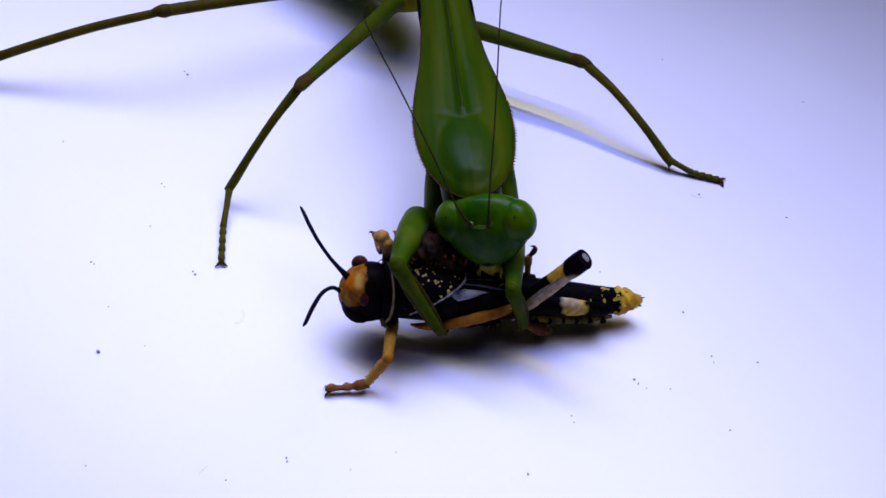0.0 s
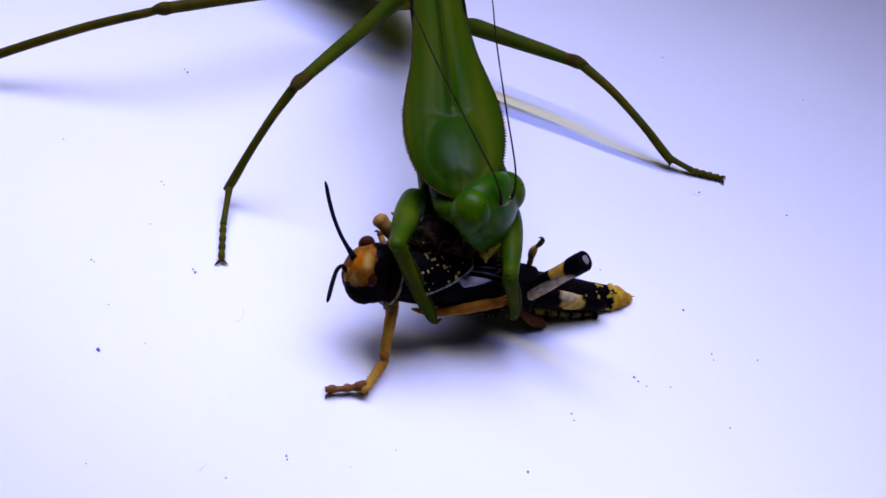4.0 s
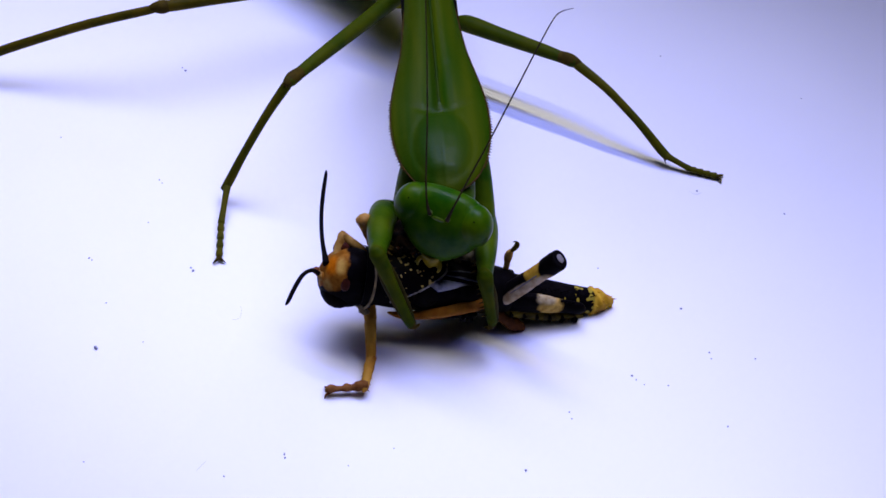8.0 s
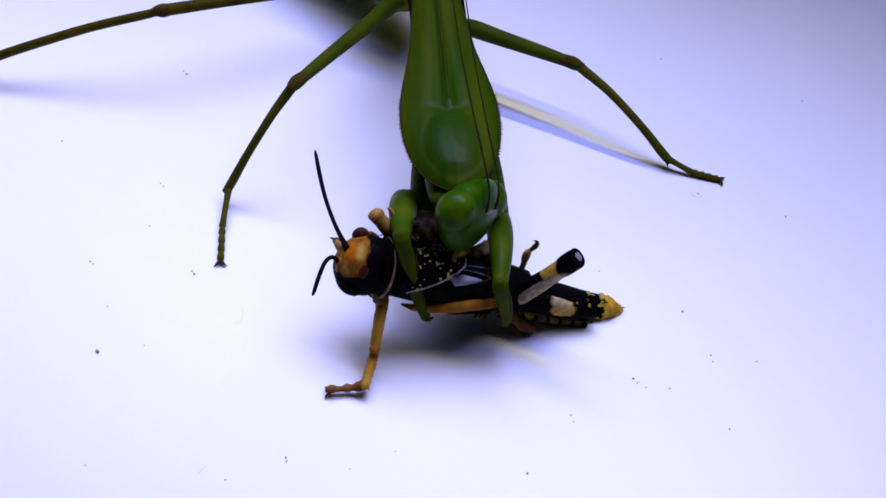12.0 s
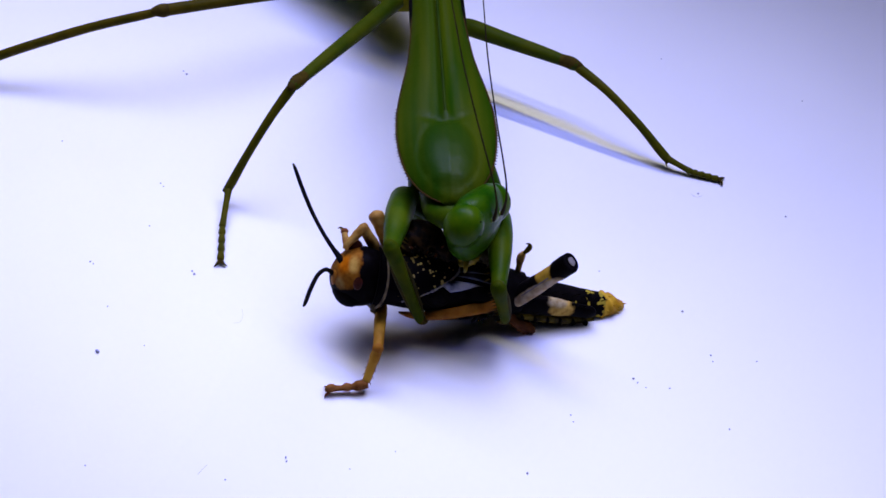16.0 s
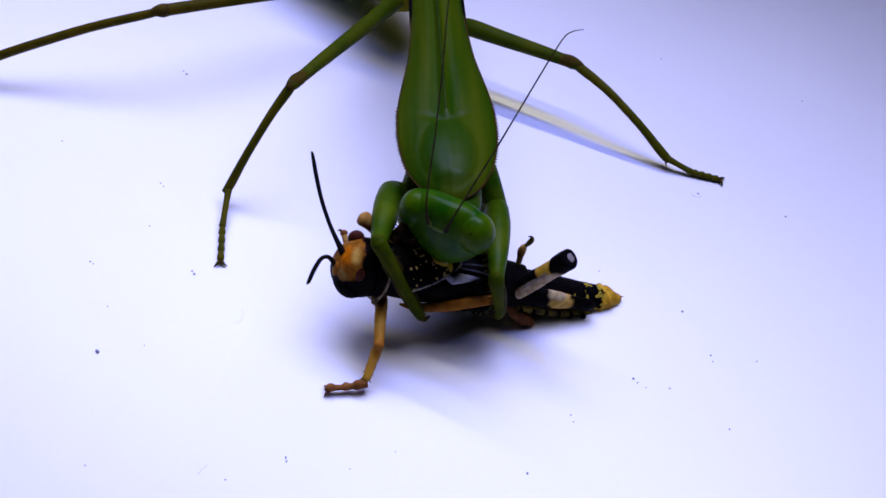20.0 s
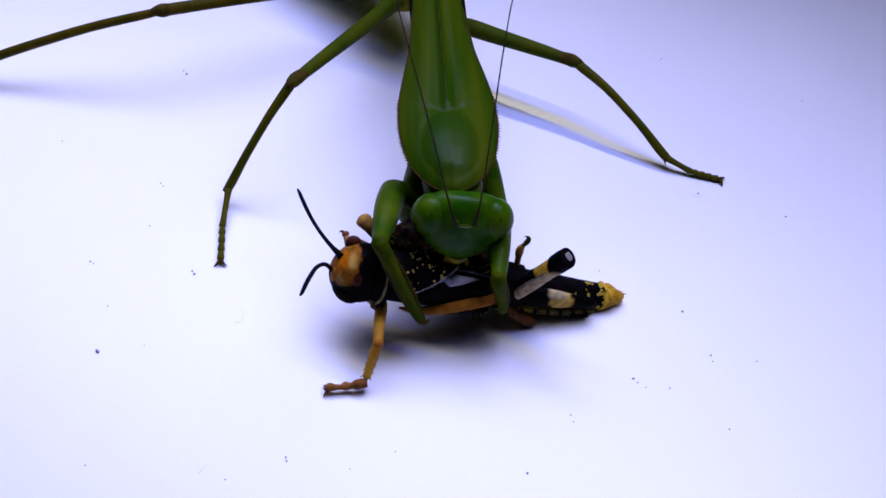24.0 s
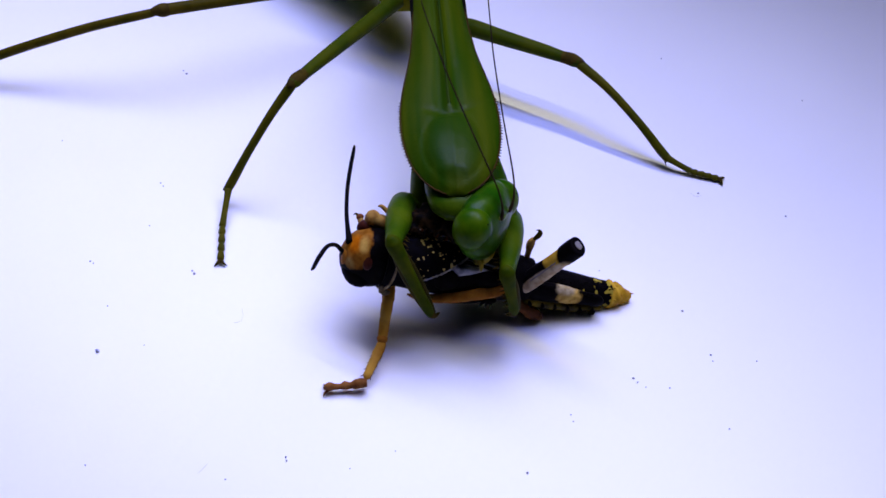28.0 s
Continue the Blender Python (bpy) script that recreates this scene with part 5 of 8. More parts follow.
    walk(coxa_a, [
        (0, pose(0.00004, 0.00064, 0.01335, -3.3, 44.9, -95.1)),
        (0.5, pose(-0.00016, 0.00020, 0.01334, -3.1, 44.4, -94.9)),
        (1, pose(-0.00034, -0.00033, 0.01334, -0.2, 43.2, -90.4)),
        (1.5, pose(-0.00059, -0.00019, 0.01334, 0.1, 46.6, -89.9)),
        (2, pose(-0.00085, -0.00005, 0.01334, 5.2, 41.4, -81.9)),
        (2.5, pose(-0.00111, -0.00023, 0.01334, 8.1, 47.3, -77.4)),
        (3, pose(-0.00138, -0.00042, 0.01334, 13.5, 52.7, -69.3)),
        (3.5, pose(-0.00123, -0.00012, 0.01334, 12.7, 63.5, -71.8)),
        (5.5, pose(-0.00055, 0.00225, 0.01335, -3.1, 42.7, -94.9)),
        (6, pose(-0.00035, 0.00276, 0.01335, -6.2, 37.9, -99.6)),
        (6.5, pose(-0.00085, 0.00168, 0.01335, -6.7, 36.5, -100.4)),
        (7, pose(-0.00143, 0.00067, 0.01335, -4.7, 48.2, -97.2)),
        (7.5, pose(-0.00194, 0.00070, 0.01335, -4.1, 46.1, -96.3)),
        (8, pose(-0.00233, 0.00082, 0.01335, -11.2, 44.3, -107.5)),
        (8.5, pose(-0.00196, 0.00088, 0.01335, -14.6, 47.9, -112.8)),
        (9, pose(-0.00164, 0.00063, 0.01335, -9.1, 48.3, -104.0)),
        (9.5, pose(-0.00164, 0.00055, 0.01335, -5.6, 48.4, -98.6)),
        (10, pose(-0.00164, 0.00046, 0.01335, -5.7, 50.0, -98.7)),
        (10.5, pose(-0.00158, 0.00017, 0.01334, 0.5, 53.6, -89.3)),
        (11, pose(-0.00153, -0.00013, 0.01334, 5.6, 58.5, -81.7)),
        (11.5, pose(-0.00144, 0.00078, 0.01335, -0.9, 54.2, -91.4)),
        (12, pose(-0.00135, 0.00170, 0.01335, -4.3, 52.4, -96.6)),
        (12.5, pose(-0.00133, 0.00152, 0.01335, -5.5, 49.3, -98.5)),
        (14.5, pose(-0.00121, 0.00078, 0.01335, -6.6, 63.1, -99.5)),
        (15, pose(-0.00118, 0.00060, 0.01335, -10.4, 64.1, -104.8)),
        (15.5, pose(-0.00151, 0.00032, 0.01335, -7.7, 71.9, -100.2)),
        (16, pose(-0.00183, 0.00005, 0.01334, 1.4, 73.0, -88.1)),
        (16.5, pose(-0.00186, 0.00017, 0.01334, -5.9, 73.5, -97.7)),
        (17, pose(-0.00188, 0.00030, 0.01335, -6.6, 70.2, -98.9)),
        (17.5, pose(-0.00148, 0.00015, 0.01334, -49.5, 73.5, -153.6)),
        (18, pose(-0.00107, 0.00001, 0.01334, -87.4, 69.4, 156.2)),
        (18.5, pose(-0.00135, 0.00023, 0.01334, -67.8, 71.1, -178.6)),
        (19, pose(-0.00163, 0.00045, 0.01335, -44.9, 69.5, -150.8)),
        (19.5, pose(-0.00170, 0.00038, 0.01335, -45.6, 69.7, -151.5)),
        (20, pose(-0.00177, 0.00030, 0.01335, -42.5, 71.7, -145.9)),
        (20.5, pose(-0.00170, 0.00038, 0.01335, -41.3, 68.9, -146.3)),
        (21, pose(-0.00164, 0.00046, 0.01335, -39.2, 66.2, -145.1)),
        (21.5, pose(-0.00157, 0.00071, 0.01335, -36.4, 64.7, -141.9)),
        (23.5, pose(-0.00163, 0.00131, 0.01335, -24.0, 62.8, -124.6)),
        (24, pose(-0.00163, 0.00147, 0.01335, -24.6, 64.3, -125.0)),
        (24.5, pose(-0.00169, 0.00129, 0.01335, -19.0, 63.9, -117.1)),
        (25, pose(-0.00175, 0.00112, 0.01335, -13.0, 64.9, -108.4)),
        (25.5, pose(-0.00188, 0.00099, 0.01335, -12.3, 61.0, -108.0)),
        (26, pose(-0.00201, 0.00086, 0.01335, -8.8, 63.9, -102.6)),
        (26.5, pose(-0.00228, 0.00031, 0.01335, -2.2, 64.1, -93.2)),
        (27, pose(-0.00256, -0.00024, 0.01334, 10.1, 75.4, -77.2)),
        (27.5, pose(-0.00197, 0.00041, 0.01335, -8.6, 58.5, -102.7)),
        (28, pose(-0.00138, 0.00106, 0.01335, -4.4, 54.4, -96.6)),
    ])
    walk(coxa_b, [
        (0, pose(0.00601, 0.00120, 0.01335, 7.1, 37.5, -78.9)),
        (0.5, pose(0.00581, 0.00081, 0.01334, 7.1, 39.7, -79.0)),
        (1, pose(0.00562, 0.00033, 0.01334, 9.1, 41.0, -75.7)),
        (1.5, pose(0.00537, 0.00043, 0.01334, 9.0, 44.4, -76.0)),
        (2, pose(0.00512, 0.00053, 0.01334, 10.7, 39.6, -73.2)),
        (2.5, pose(0.00487, 0.00027, 0.01334, 14.3, 41.4, -67.4)),
        (3, pose(0.00461, 0.00002, 0.01334, 18.5, 41.9, -60.6)),
        (3.5, pose(0.00475, 0.00035, 0.01334, 20.0, 47.7, -58.5)),
        (5.5, pose(0.00542, 0.00287, 0.01335, 8.1, 32.1, -77.4)),
        (6, pose(0.00561, 0.00341, 0.01335, 5.3, 29.0, -81.9)),
        (6.5, pose(0.00513, 0.00224, 0.01335, 3.8, 28.6, -84.2)),
        (7, pose(0.00455, 0.00114, 0.01335, 8.0, 35.6, -77.6)),
        (7.5, pose(0.00404, 0.00114, 0.01335, 9.8, 37.0, -74.6)),
        (8, pose(0.00366, 0.00122, 0.01335, 6.3, 40.8, -80.1)),
        (8.5, pose(0.00403, 0.00125, 0.01335, 5.1, 41.8, -82.1)),
        (9, pose(0.00435, 0.00097, 0.01335, 7.9, 38.0, -77.6)),
        (9.5, pose(0.00435, 0.00089, 0.01335, 9.7, 38.3, -74.8)),
        (10, pose(0.00435, 0.00080, 0.01335, 9.9, 40.4, -74.5)),
        (10.5, pose(0.00441, 0.00050, 0.01334, 12.2, 42.0, -70.9)),
        (11, pose(0.00446, 0.00020, 0.01334, 13.5, 45.3, -68.9)),
        (11.5, pose(0.00455, 0.00117, 0.01335, 9.7, 39.8, -74.9)),
        (12, pose(0.00463, 0.00215, 0.01335, 8.4, 36.3, -76.9)),
        (12.5, pose(0.00466, 0.00197, 0.01335, 6.9, 34.9, -79.2)),
        (14.5, pose(0.00477, 0.00122, 0.01335, 11.1, 42.3, -72.6)),
        (15, pose(0.00480, 0.00103, 0.01335, 10.2, 43.5, -74.1)),
        (15.5, pose(0.00448, 0.00069, 0.01335, 13.9, 46.6, -68.3)),
        (16, pose(0.00416, 0.00036, 0.01334, 16.0, 46.0, -64.9)),
        (16.5, pose(0.00413, 0.00049, 0.01334, 16.2, 47.7, -64.8)),
        (17, pose(0.00411, 0.00062, 0.01335, 16.1, 46.9, -64.8)),
        (17.5, pose(0.00451, 0.00053, 0.01334, 12.4, 47.9, -70.7)),
        (18, pose(0.00491, 0.00043, 0.01334, 14.4, 48.9, -67.6)),
        (18.5, pose(0.00464, 0.00062, 0.01334, 14.7, 49.2, -67.3)),
        (19, pose(0.00436, 0.00081, 0.01335, 15.1, 48.9, -66.5)),
        (19.5, pose(0.00429, 0.00072, 0.01335, 15.6, 51.3, -66.0)),
        (20, pose(0.00423, 0.00062, 0.01335, 17.9, 52.6, -62.5)),
        (20.5, pose(0.00429, 0.00071, 0.01335, 17.0, 52.4, -64.0)),
        (21, pose(0.00435, 0.00080, 0.01335, 16.0, 51.8, -65.4)),
        (21.5, pose(0.00442, 0.00105, 0.01335, 14.0, 50.6, -68.4)),
        (23.5, pose(0.00436, 0.00166, 0.01335, 12.1, 45.1, -71.1)),
        (24, pose(0.00436, 0.00183, 0.01335, 12.4, 45.5, -70.7)),
        (24.5, pose(0.00430, 0.00165, 0.01335, 12.9, 44.6, -69.9)),
        (25, pose(0.00424, 0.00147, 0.01335, 14.6, 44.4, -67.1)),
        (25.5, pose(0.00411, 0.00133, 0.01335, 14.0, 43.5, -67.9)),
        (26, pose(0.00399, 0.00118, 0.01335, 18.3, 44.7, -61.1)),
        (26.5, pose(0.00371, 0.00061, 0.01335, 19.3, 42.9, -59.3)),
        (27, pose(0.00344, 0.00005, 0.01334, 25.2, 46.0, -49.7)),
        (27.5, pose(0.00402, 0.00075, 0.01335, 14.8, 40.4, -66.6)),
        (28, pose(0.00461, 0.00146, 0.01335, 15.9, 37.1, -64.8)),
    ])
    walk(fore_femur_a, [
        (0, pose(-0.00303, -0.00415, 0.01027, -12.0, -19.3, -99.7)),
        (0.5, pose(-0.00320, -0.00474, 0.01035, -14.0, -18.3, -101.8)),
        (1, pose(-0.00300, -0.00542, 0.01027, -16.0, -17.3, -104.1)),
        (1.5, pose(-0.00322, -0.00462, 0.01017, -16.8, -17.9, -104.6)),
        (2, pose(-0.00272, -0.00483, 0.00959, -18.2, -19.0, -105.5)),
        (2.5, pose(-0.00277, -0.00469, 0.01045, -15.2, -17.2, -103.3)),
        (3, pose(-0.00270, -0.00449, 0.01102, -12.5, -15.3, -101.4)),
        (3.5, pose(-0.00312, -0.00304, 0.01102, -11.2, -17.7, -99.5)),
        (5.5, pose(-0.00368, -0.00199, 0.00922, -3.2, -28.4, -91.8)),
        (6, pose(-0.00410, -0.00196, 0.00872, 0.9, -31.0, -89.6)),
        (6.5, pose(-0.00473, -0.00338, 0.00874, -0.0, -29.0, -90.0)),
        (7, pose(-0.00464, -0.00293, 0.00954, -1.3, -26.1, -90.8)),
        (7.5, pose(-0.00511, -0.00344, 0.00979, -0.6, -24.8, -90.4)),
        (8, pose(-0.00644, -0.00370, 0.01009, 0.5, -23.5, -89.7)),
        (8.5, pose(-0.00628, -0.00298, 0.01013, -0.7, -24.1, -90.5)),
        (9, pose(-0.00534, -0.00290, 0.00960, -2.4, -25.0, -91.6)),
        (9.5, pose(-0.00494, -0.00318, 0.00974, -3.6, -23.6, -92.5)),
        (10, pose(-0.00491, -0.00307, 0.00979, -4.4, -22.1, -93.2)),
        (10.5, pose(-0.00416, -0.00371, 0.01066, -6.8, -19.0, -95.5)),
        (11, pose(-0.00370, -0.00408, 0.01146, -8.5, -15.6, -97.6)),
        (11.5, pose(-0.00416, -0.00298, 0.01063, -3.9, -20.8, -92.9)),
        (12, pose(-0.00444, -0.00187, 0.01018, 3.0, -25.5, -88.0)),
        (12.5, pose(-0.00460, -0.00230, 0.01000, 1.3, -24.6, -89.1)),
        (14.5, pose(-0.00426, -0.00197, 0.01068, -4.7, -19.6, -93.7)),
        (15, pose(-0.00443, -0.00186, 0.01053, -5.8, -18.3, -94.8)),
        (15.5, pose(-0.00442, -0.00192, 0.01107, -5.7, -17.7, -94.7)),
        (16, pose(-0.00440, -0.00227, 0.01124, -5.6, -17.3, -94.7)),
        (16.5, pose(-0.00466, -0.00215, 0.01131, -5.6, -17.0, -94.8)),
        (17, pose(-0.00477, -0.00211, 0.01107, -5.8, -16.8, -94.9)),
        (17.5, pose(-0.00539, -0.00097, 0.01085, -1.6, -15.9, -91.4)),
        (18, pose(-0.00543, 0.00090, 0.01015, 2.2, -14.3, -88.0)),
        (18.5, pose(-0.00566, -0.00019, 0.01073, 1.1, -16.3, -89.1)),
        (19, pose(-0.00584, -0.00099, 0.01093, -0.1, -18.0, -90.1)),
        (19.5, pose(-0.00589, -0.00112, 0.01102, -2.8, -17.3, -92.3)),
        (20, pose(-0.00572, -0.00110, 0.01086, -5.4, -16.4, -94.6)),
        (20.5, pose(-0.00584, -0.00170, 0.01145, -4.2, -15.3, -93.7)),
        (21, pose(-0.00596, -0.00203, 0.01170, -3.1, -14.1, -92.8)),
        (21.5, pose(-0.00594, -0.00192, 0.01164, -3.4, -14.3, -93.1)),
        (23.5, pose(-0.00565, -0.00147, 0.01112, -4.9, -15.1, -94.4)),
        (24, pose(-0.00559, -0.00107, 0.01100, -5.3, -15.2, -94.7)),
        (24.5, pose(-0.00540, -0.00142, 0.01097, -7.3, -15.8, -96.5)),
        (25, pose(-0.00509, -0.00157, 0.01090, -9.4, -16.2, -98.3)),
        (25.5, pose(-0.00536, -0.00160, 0.01036, -11.2, -17.9, -99.5)),
        (26, pose(-0.00519, -0.00114, 0.00998, -13.2, -19.2, -100.9)),
        (26.5, pose(-0.00507, -0.00187, 0.01014, -14.1, -19.4, -101.6)),
        (27, pose(-0.00493, -0.00159, 0.01045, -14.8, -19.1, -102.3)),
        (27.5, pose(-0.00526, -0.00251, 0.01035, -10.3, -22.3, -97.6)),
        (28, pose(-0.00443, -0.00237, 0.01030, -5.1, -24.6, -93.4)),
    ])
    walk(fore_femur_b, [
        (0, pose(0.00770, -0.00379, 0.00849, -3.9, -10.0, -93.9)),
        (0.5, pose(0.00738, -0.00389, 0.00869, -3.0, -8.9, -93.1)),
        (1, pose(0.00745, -0.00408, 0.00874, -2.3, -7.8, -92.4)),
        (1.5, pose(0.00699, -0.00371, 0.00914, -2.2, -6.0, -92.4)),
        (2, pose(0.00724, -0.00436, 0.00905, -2.3, -4.8, -92.6)),
        (2.5, pose(0.00738, -0.00425, 0.00926, -3.3, -5.4, -93.6)),
        (3, pose(0.00767, -0.00410, 0.00922, -4.3, -5.9, -94.6)),
        (3.5, pose(0.00746, -0.00289, 0.00929, -4.1, -7.6, -94.3)),
        (5.5, pose(0.00763, -0.00275, 0.00769, -4.1, -16.8, -93.5)),
        (6, pose(0.00740, -0.00293, 0.00723, -4.0, -19.1, -93.2)),
        (6.5, pose(0.00659, -0.00400, 0.00685, -3.6, -18.9, -92.9)),
        (7, pose(0.00655, -0.00323, 0.00729, -3.4, -17.8, -92.8)),
        (7.5, pose(0.00627, -0.00304, 0.00758, -4.1, -15.7, -93.6)),
        (8, pose(0.00511, -0.00259, 0.00792, -4.4, -13.4, -94.1)),
        (8.5, pose(0.00524, -0.00286, 0.00843, -4.9, -11.9, -94.7)),
        (9, pose(0.00615, -0.00376, 0.00836, -5.7, -10.7, -95.6)),
        (9.5, pose(0.00641, -0.00388, 0.00856, -5.4, -9.8, -95.5)),
        (10, pose(0.00633, -0.00362, 0.00867, -5.1, -8.6, -95.3)),
        (10.5, pose(0.00661, -0.00369, 0.00887, -4.8, -8.2, -95.0)),
        (11, pose(0.00662, -0.00353, 0.00902, -4.5, -7.7, -94.7)),
        (11.5, pose(0.00650, -0.00358, 0.00889, -4.4, -8.6, -94.5)),
        (12, pose(0.00655, -0.00359, 0.00909, -4.4, -9.5, -94.4)),
        (12.5, pose(0.00639, -0.00402, 0.00893, -4.4, -8.9, -94.5)),
        (14.5, pose(0.00674, -0.00372, 0.00973, -4.8, -5.1, -95.3)),
        (15, pose(0.00659, -0.00365, 0.00962, -4.9, -4.1, -95.5)),
        (15.5, pose(0.00656, -0.00344, 0.00973, -4.8, -4.7, -95.3)),
        (16, pose(0.00654, -0.00356, 0.00951, -4.7, -5.5, -95.2)),
        (16.5, pose(0.00640, -0.00333, 0.00968, -5.4, -5.3, -95.9)),
        (17, pose(0.00643, -0.00319, 0.00956, -6.1, -5.1, -96.7)),
        (17.5, pose(0.00635, -0.00342, 0.00967, -5.8, -5.0, -96.4)),
        (18, pose(0.00690, -0.00339, 0.00978, -5.6, -4.8, -96.2)),
        (18.5, pose(0.00663, -0.00315, 0.00978, -4.5, -5.5, -94.9)),
        (19, pose(0.00643, -0.00293, 0.00972, -3.3, -6.1, -93.6)),
        (19.5, pose(0.00625, -0.00286, 0.00991, -4.0, -5.6, -94.3)),
        (20, pose(0.00631, -0.00266, 0.00987, -4.6, -4.9, -95.1)),
        (20.5, pose(0.00627, -0.00306, 0.01035, -3.8, -2.7, -94.4)),
        (21, pose(0.00627, -0.00325, 0.01053, -3.1, -0.3, -93.7)),
        (21.5, pose(0.00623, -0.00316, 0.01044, -3.1, -1.1, -93.7)),
        (23.5, pose(0.00630, -0.00292, 0.00989, -3.4, -4.4, -93.8)),
        (24, pose(0.00632, -0.00260, 0.00980, -3.5, -5.0, -93.8)),
        (24.5, pose(0.00639, -0.00261, 0.00948, -4.6, -7.1, -94.9)),
        (25, pose(0.00659, -0.00242, 0.00913, -5.9, -9.1, -96.0)),
        (25.5, pose(0.00645, -0.00288, 0.00927, -6.3, -7.5, -96.7)),
        (26, pose(0.00674, -0.00288, 0.00963, -6.8, -5.7, -97.5)),
        (26.5, pose(0.00678, -0.00341, 0.00936, -8.9, -6.8, -99.6)),
        (27, pose(0.00687, -0.00302, 0.00932, -10.8, -7.2, -101.7)),
        (27.5, pose(0.00675, -0.00332, 0.00856, -10.0, -12.8, -99.6)),
        (28, pose(0.00786, -0.00264, 0.00795, -9.3, -17.3, -97.9)),
    ])
    walk(fore_tibia_a, [
        (0, pose(-0.00463, -0.01345, 0.01358, 47.0, 63.0, -21.5)),
        (0.5, pose(-0.00515, -0.01403, 0.01350, 47.7, 62.2, -19.8)),
        (1, pose(-0.00532, -0.01468, 0.01324, 48.1, 61.2, -18.4)),
        (1.5, pose(-0.00563, -0.01383, 0.01324, 45.8, 60.2, -21.1)),
        (2, pose(-0.00524, -0.01394, 0.01285, 43.3, 58.8, -24.2)),
        (2.5, pose(-0.00498, -0.01399, 0.01341, 43.4, 62.6, -26.5)),
        (3, pose(-0.00460, -0.01395, 0.01366, 42.3, 65.9, -30.4)),
        (3.5, pose(-0.00469, -0.01244, 0.01405, 40.3, 65.9, -33.2)),
        (5.5, pose(-0.00396, -0.01078, 0.01398, 30.3, 64.3, -46.7)),
        (6, pose(-0.00403, -0.01053, 0.01387, 27.8, 63.5, -50.1)),
        (6.5, pose(-0.00473, -0.01212, 0.01359, 30.2, 65.3, -47.3)),
        (7, pose(-0.00477, -0.01191, 0.01393, 33.3, 66.8, -43.6)),
        (7.5, pose(-0.00517, -0.01252, 0.01399, 38.1, 67.6, -37.3)),
        (8, pose(-0.00639, -0.01287, 0.01408, 42.9, 68.4, -31.1)),
        (8.5, pose(-0.00636, -0.01212, 0.01421, 38.2, 68.2, -37.5)),
        (9, pose(-0.00559, -0.01196, 0.01382, 32.9, 67.2, -44.4)),
        (9.5, pose(-0.00533, -0.01233, 0.01375, 35.4, 65.9, -40.2)),
        (10, pose(-0.00542, -0.01232, 0.01354, 37.2, 64.3, -36.8)),
        (10.5, pose(-0.00506, -0.01312, 0.01392, 43.7, 68.4, -30.1)),
        (11, pose(-0.00497, -0.01363, 0.01415, 51.6, 71.7, -22.2)),
        (11.5, pose(-0.00464, -0.01232, 0.01419, 40.8, 71.6, -36.1)),
        (12, pose(-0.00413, -0.01089, 0.01448, 30.0, 70.2, -49.7)),
        (12.5, pose(-0.00446, -0.01139, 0.01416, 30.8, 69.3, -48.2)),
        (14.5, pose(-0.00488, -0.01137, 0.01404, 33.8, 65.4, -42.2)),
        (15, pose(-0.00522, -0.01132, 0.01367, 33.9, 64.2, -41.5)),
        (15.5, pose(-0.00521, -0.01141, 0.01411, 37.3, 67.4, -38.4)),
        (16, pose(-0.00519, -0.01178, 0.01422, 40.8, 70.2, -35.2)),
        (16.5, pose(-0.00546, -0.01168, 0.01425, 39.6, 68.9, -36.1)),
        (17, pose(-0.00560, -0.01165, 0.01397, 38.1, 67.4, -37.3)),
        (17.5, pose(-0.00562, -0.01059, 0.01358, 30.0, 60.9, -45.9)),
        (18, pose(-0.00509, -0.00878, 0.01263, 23.1, 50.3, -53.8)),
        (18.5, pose(-0.00550, -0.00979, 0.01353, 28.5, 58.1, -47.2)),
        (19, pose(-0.00586, -0.01050, 0.01402, 34.3, 63.3, -40.4)),
        (19.5, pose(-0.00628, -0.01067, 0.01399, 36.4, 62.1, -36.8)),
        (20, pose(-0.00649, -0.01066, 0.01368, 37.7, 60.4, -34.0)),
        (20.5, pose(-0.00646, -0.01132, 0.01409, 39.6, 63.7, -32.9)),
        (21, pose(-0.00644, -0.01172, 0.01414, 41.1, 66.6, -32.5)),
        (21.5, pose(-0.00646, -0.01159, 0.01411, 39.9, 65.6, -33.6)),
        (23.5, pose(-0.00639, -0.01110, 0.01373, 35.3, 61.0, -37.8)),
        (24, pose(-0.00638, -0.01068, 0.01361, 34.2, 59.6, -38.9)),
        (24.5, pose(-0.00648, -0.01098, 0.01369, 36.0, 60.2, -36.4)),
        (25, pose(-0.00648, -0.01107, 0.01370, 37.7, 60.5, -33.9)),
        (25.5, pose(-0.00692, -0.01099, 0.01343, 34.4, 58.6, -38.2)),
        (26, pose(-0.00697, -0.01042, 0.01327, 31.3, 56.2, -42.2)),
        (26.5, pose(-0.00696, -0.01110, 0.01346, 34.1, 58.5, -38.6)),
        (27, pose(-0.00694, -0.01082, 0.01373, 37.0, 60.2, -34.8)),
        (27.5, pose(-0.00648, -0.01168, 0.01415, 40.4, 63.3, -31.5)),
        (28, pose(-0.00497, -0.01145, 0.01446, 43.8, 65.6, -28.0)),
    ])
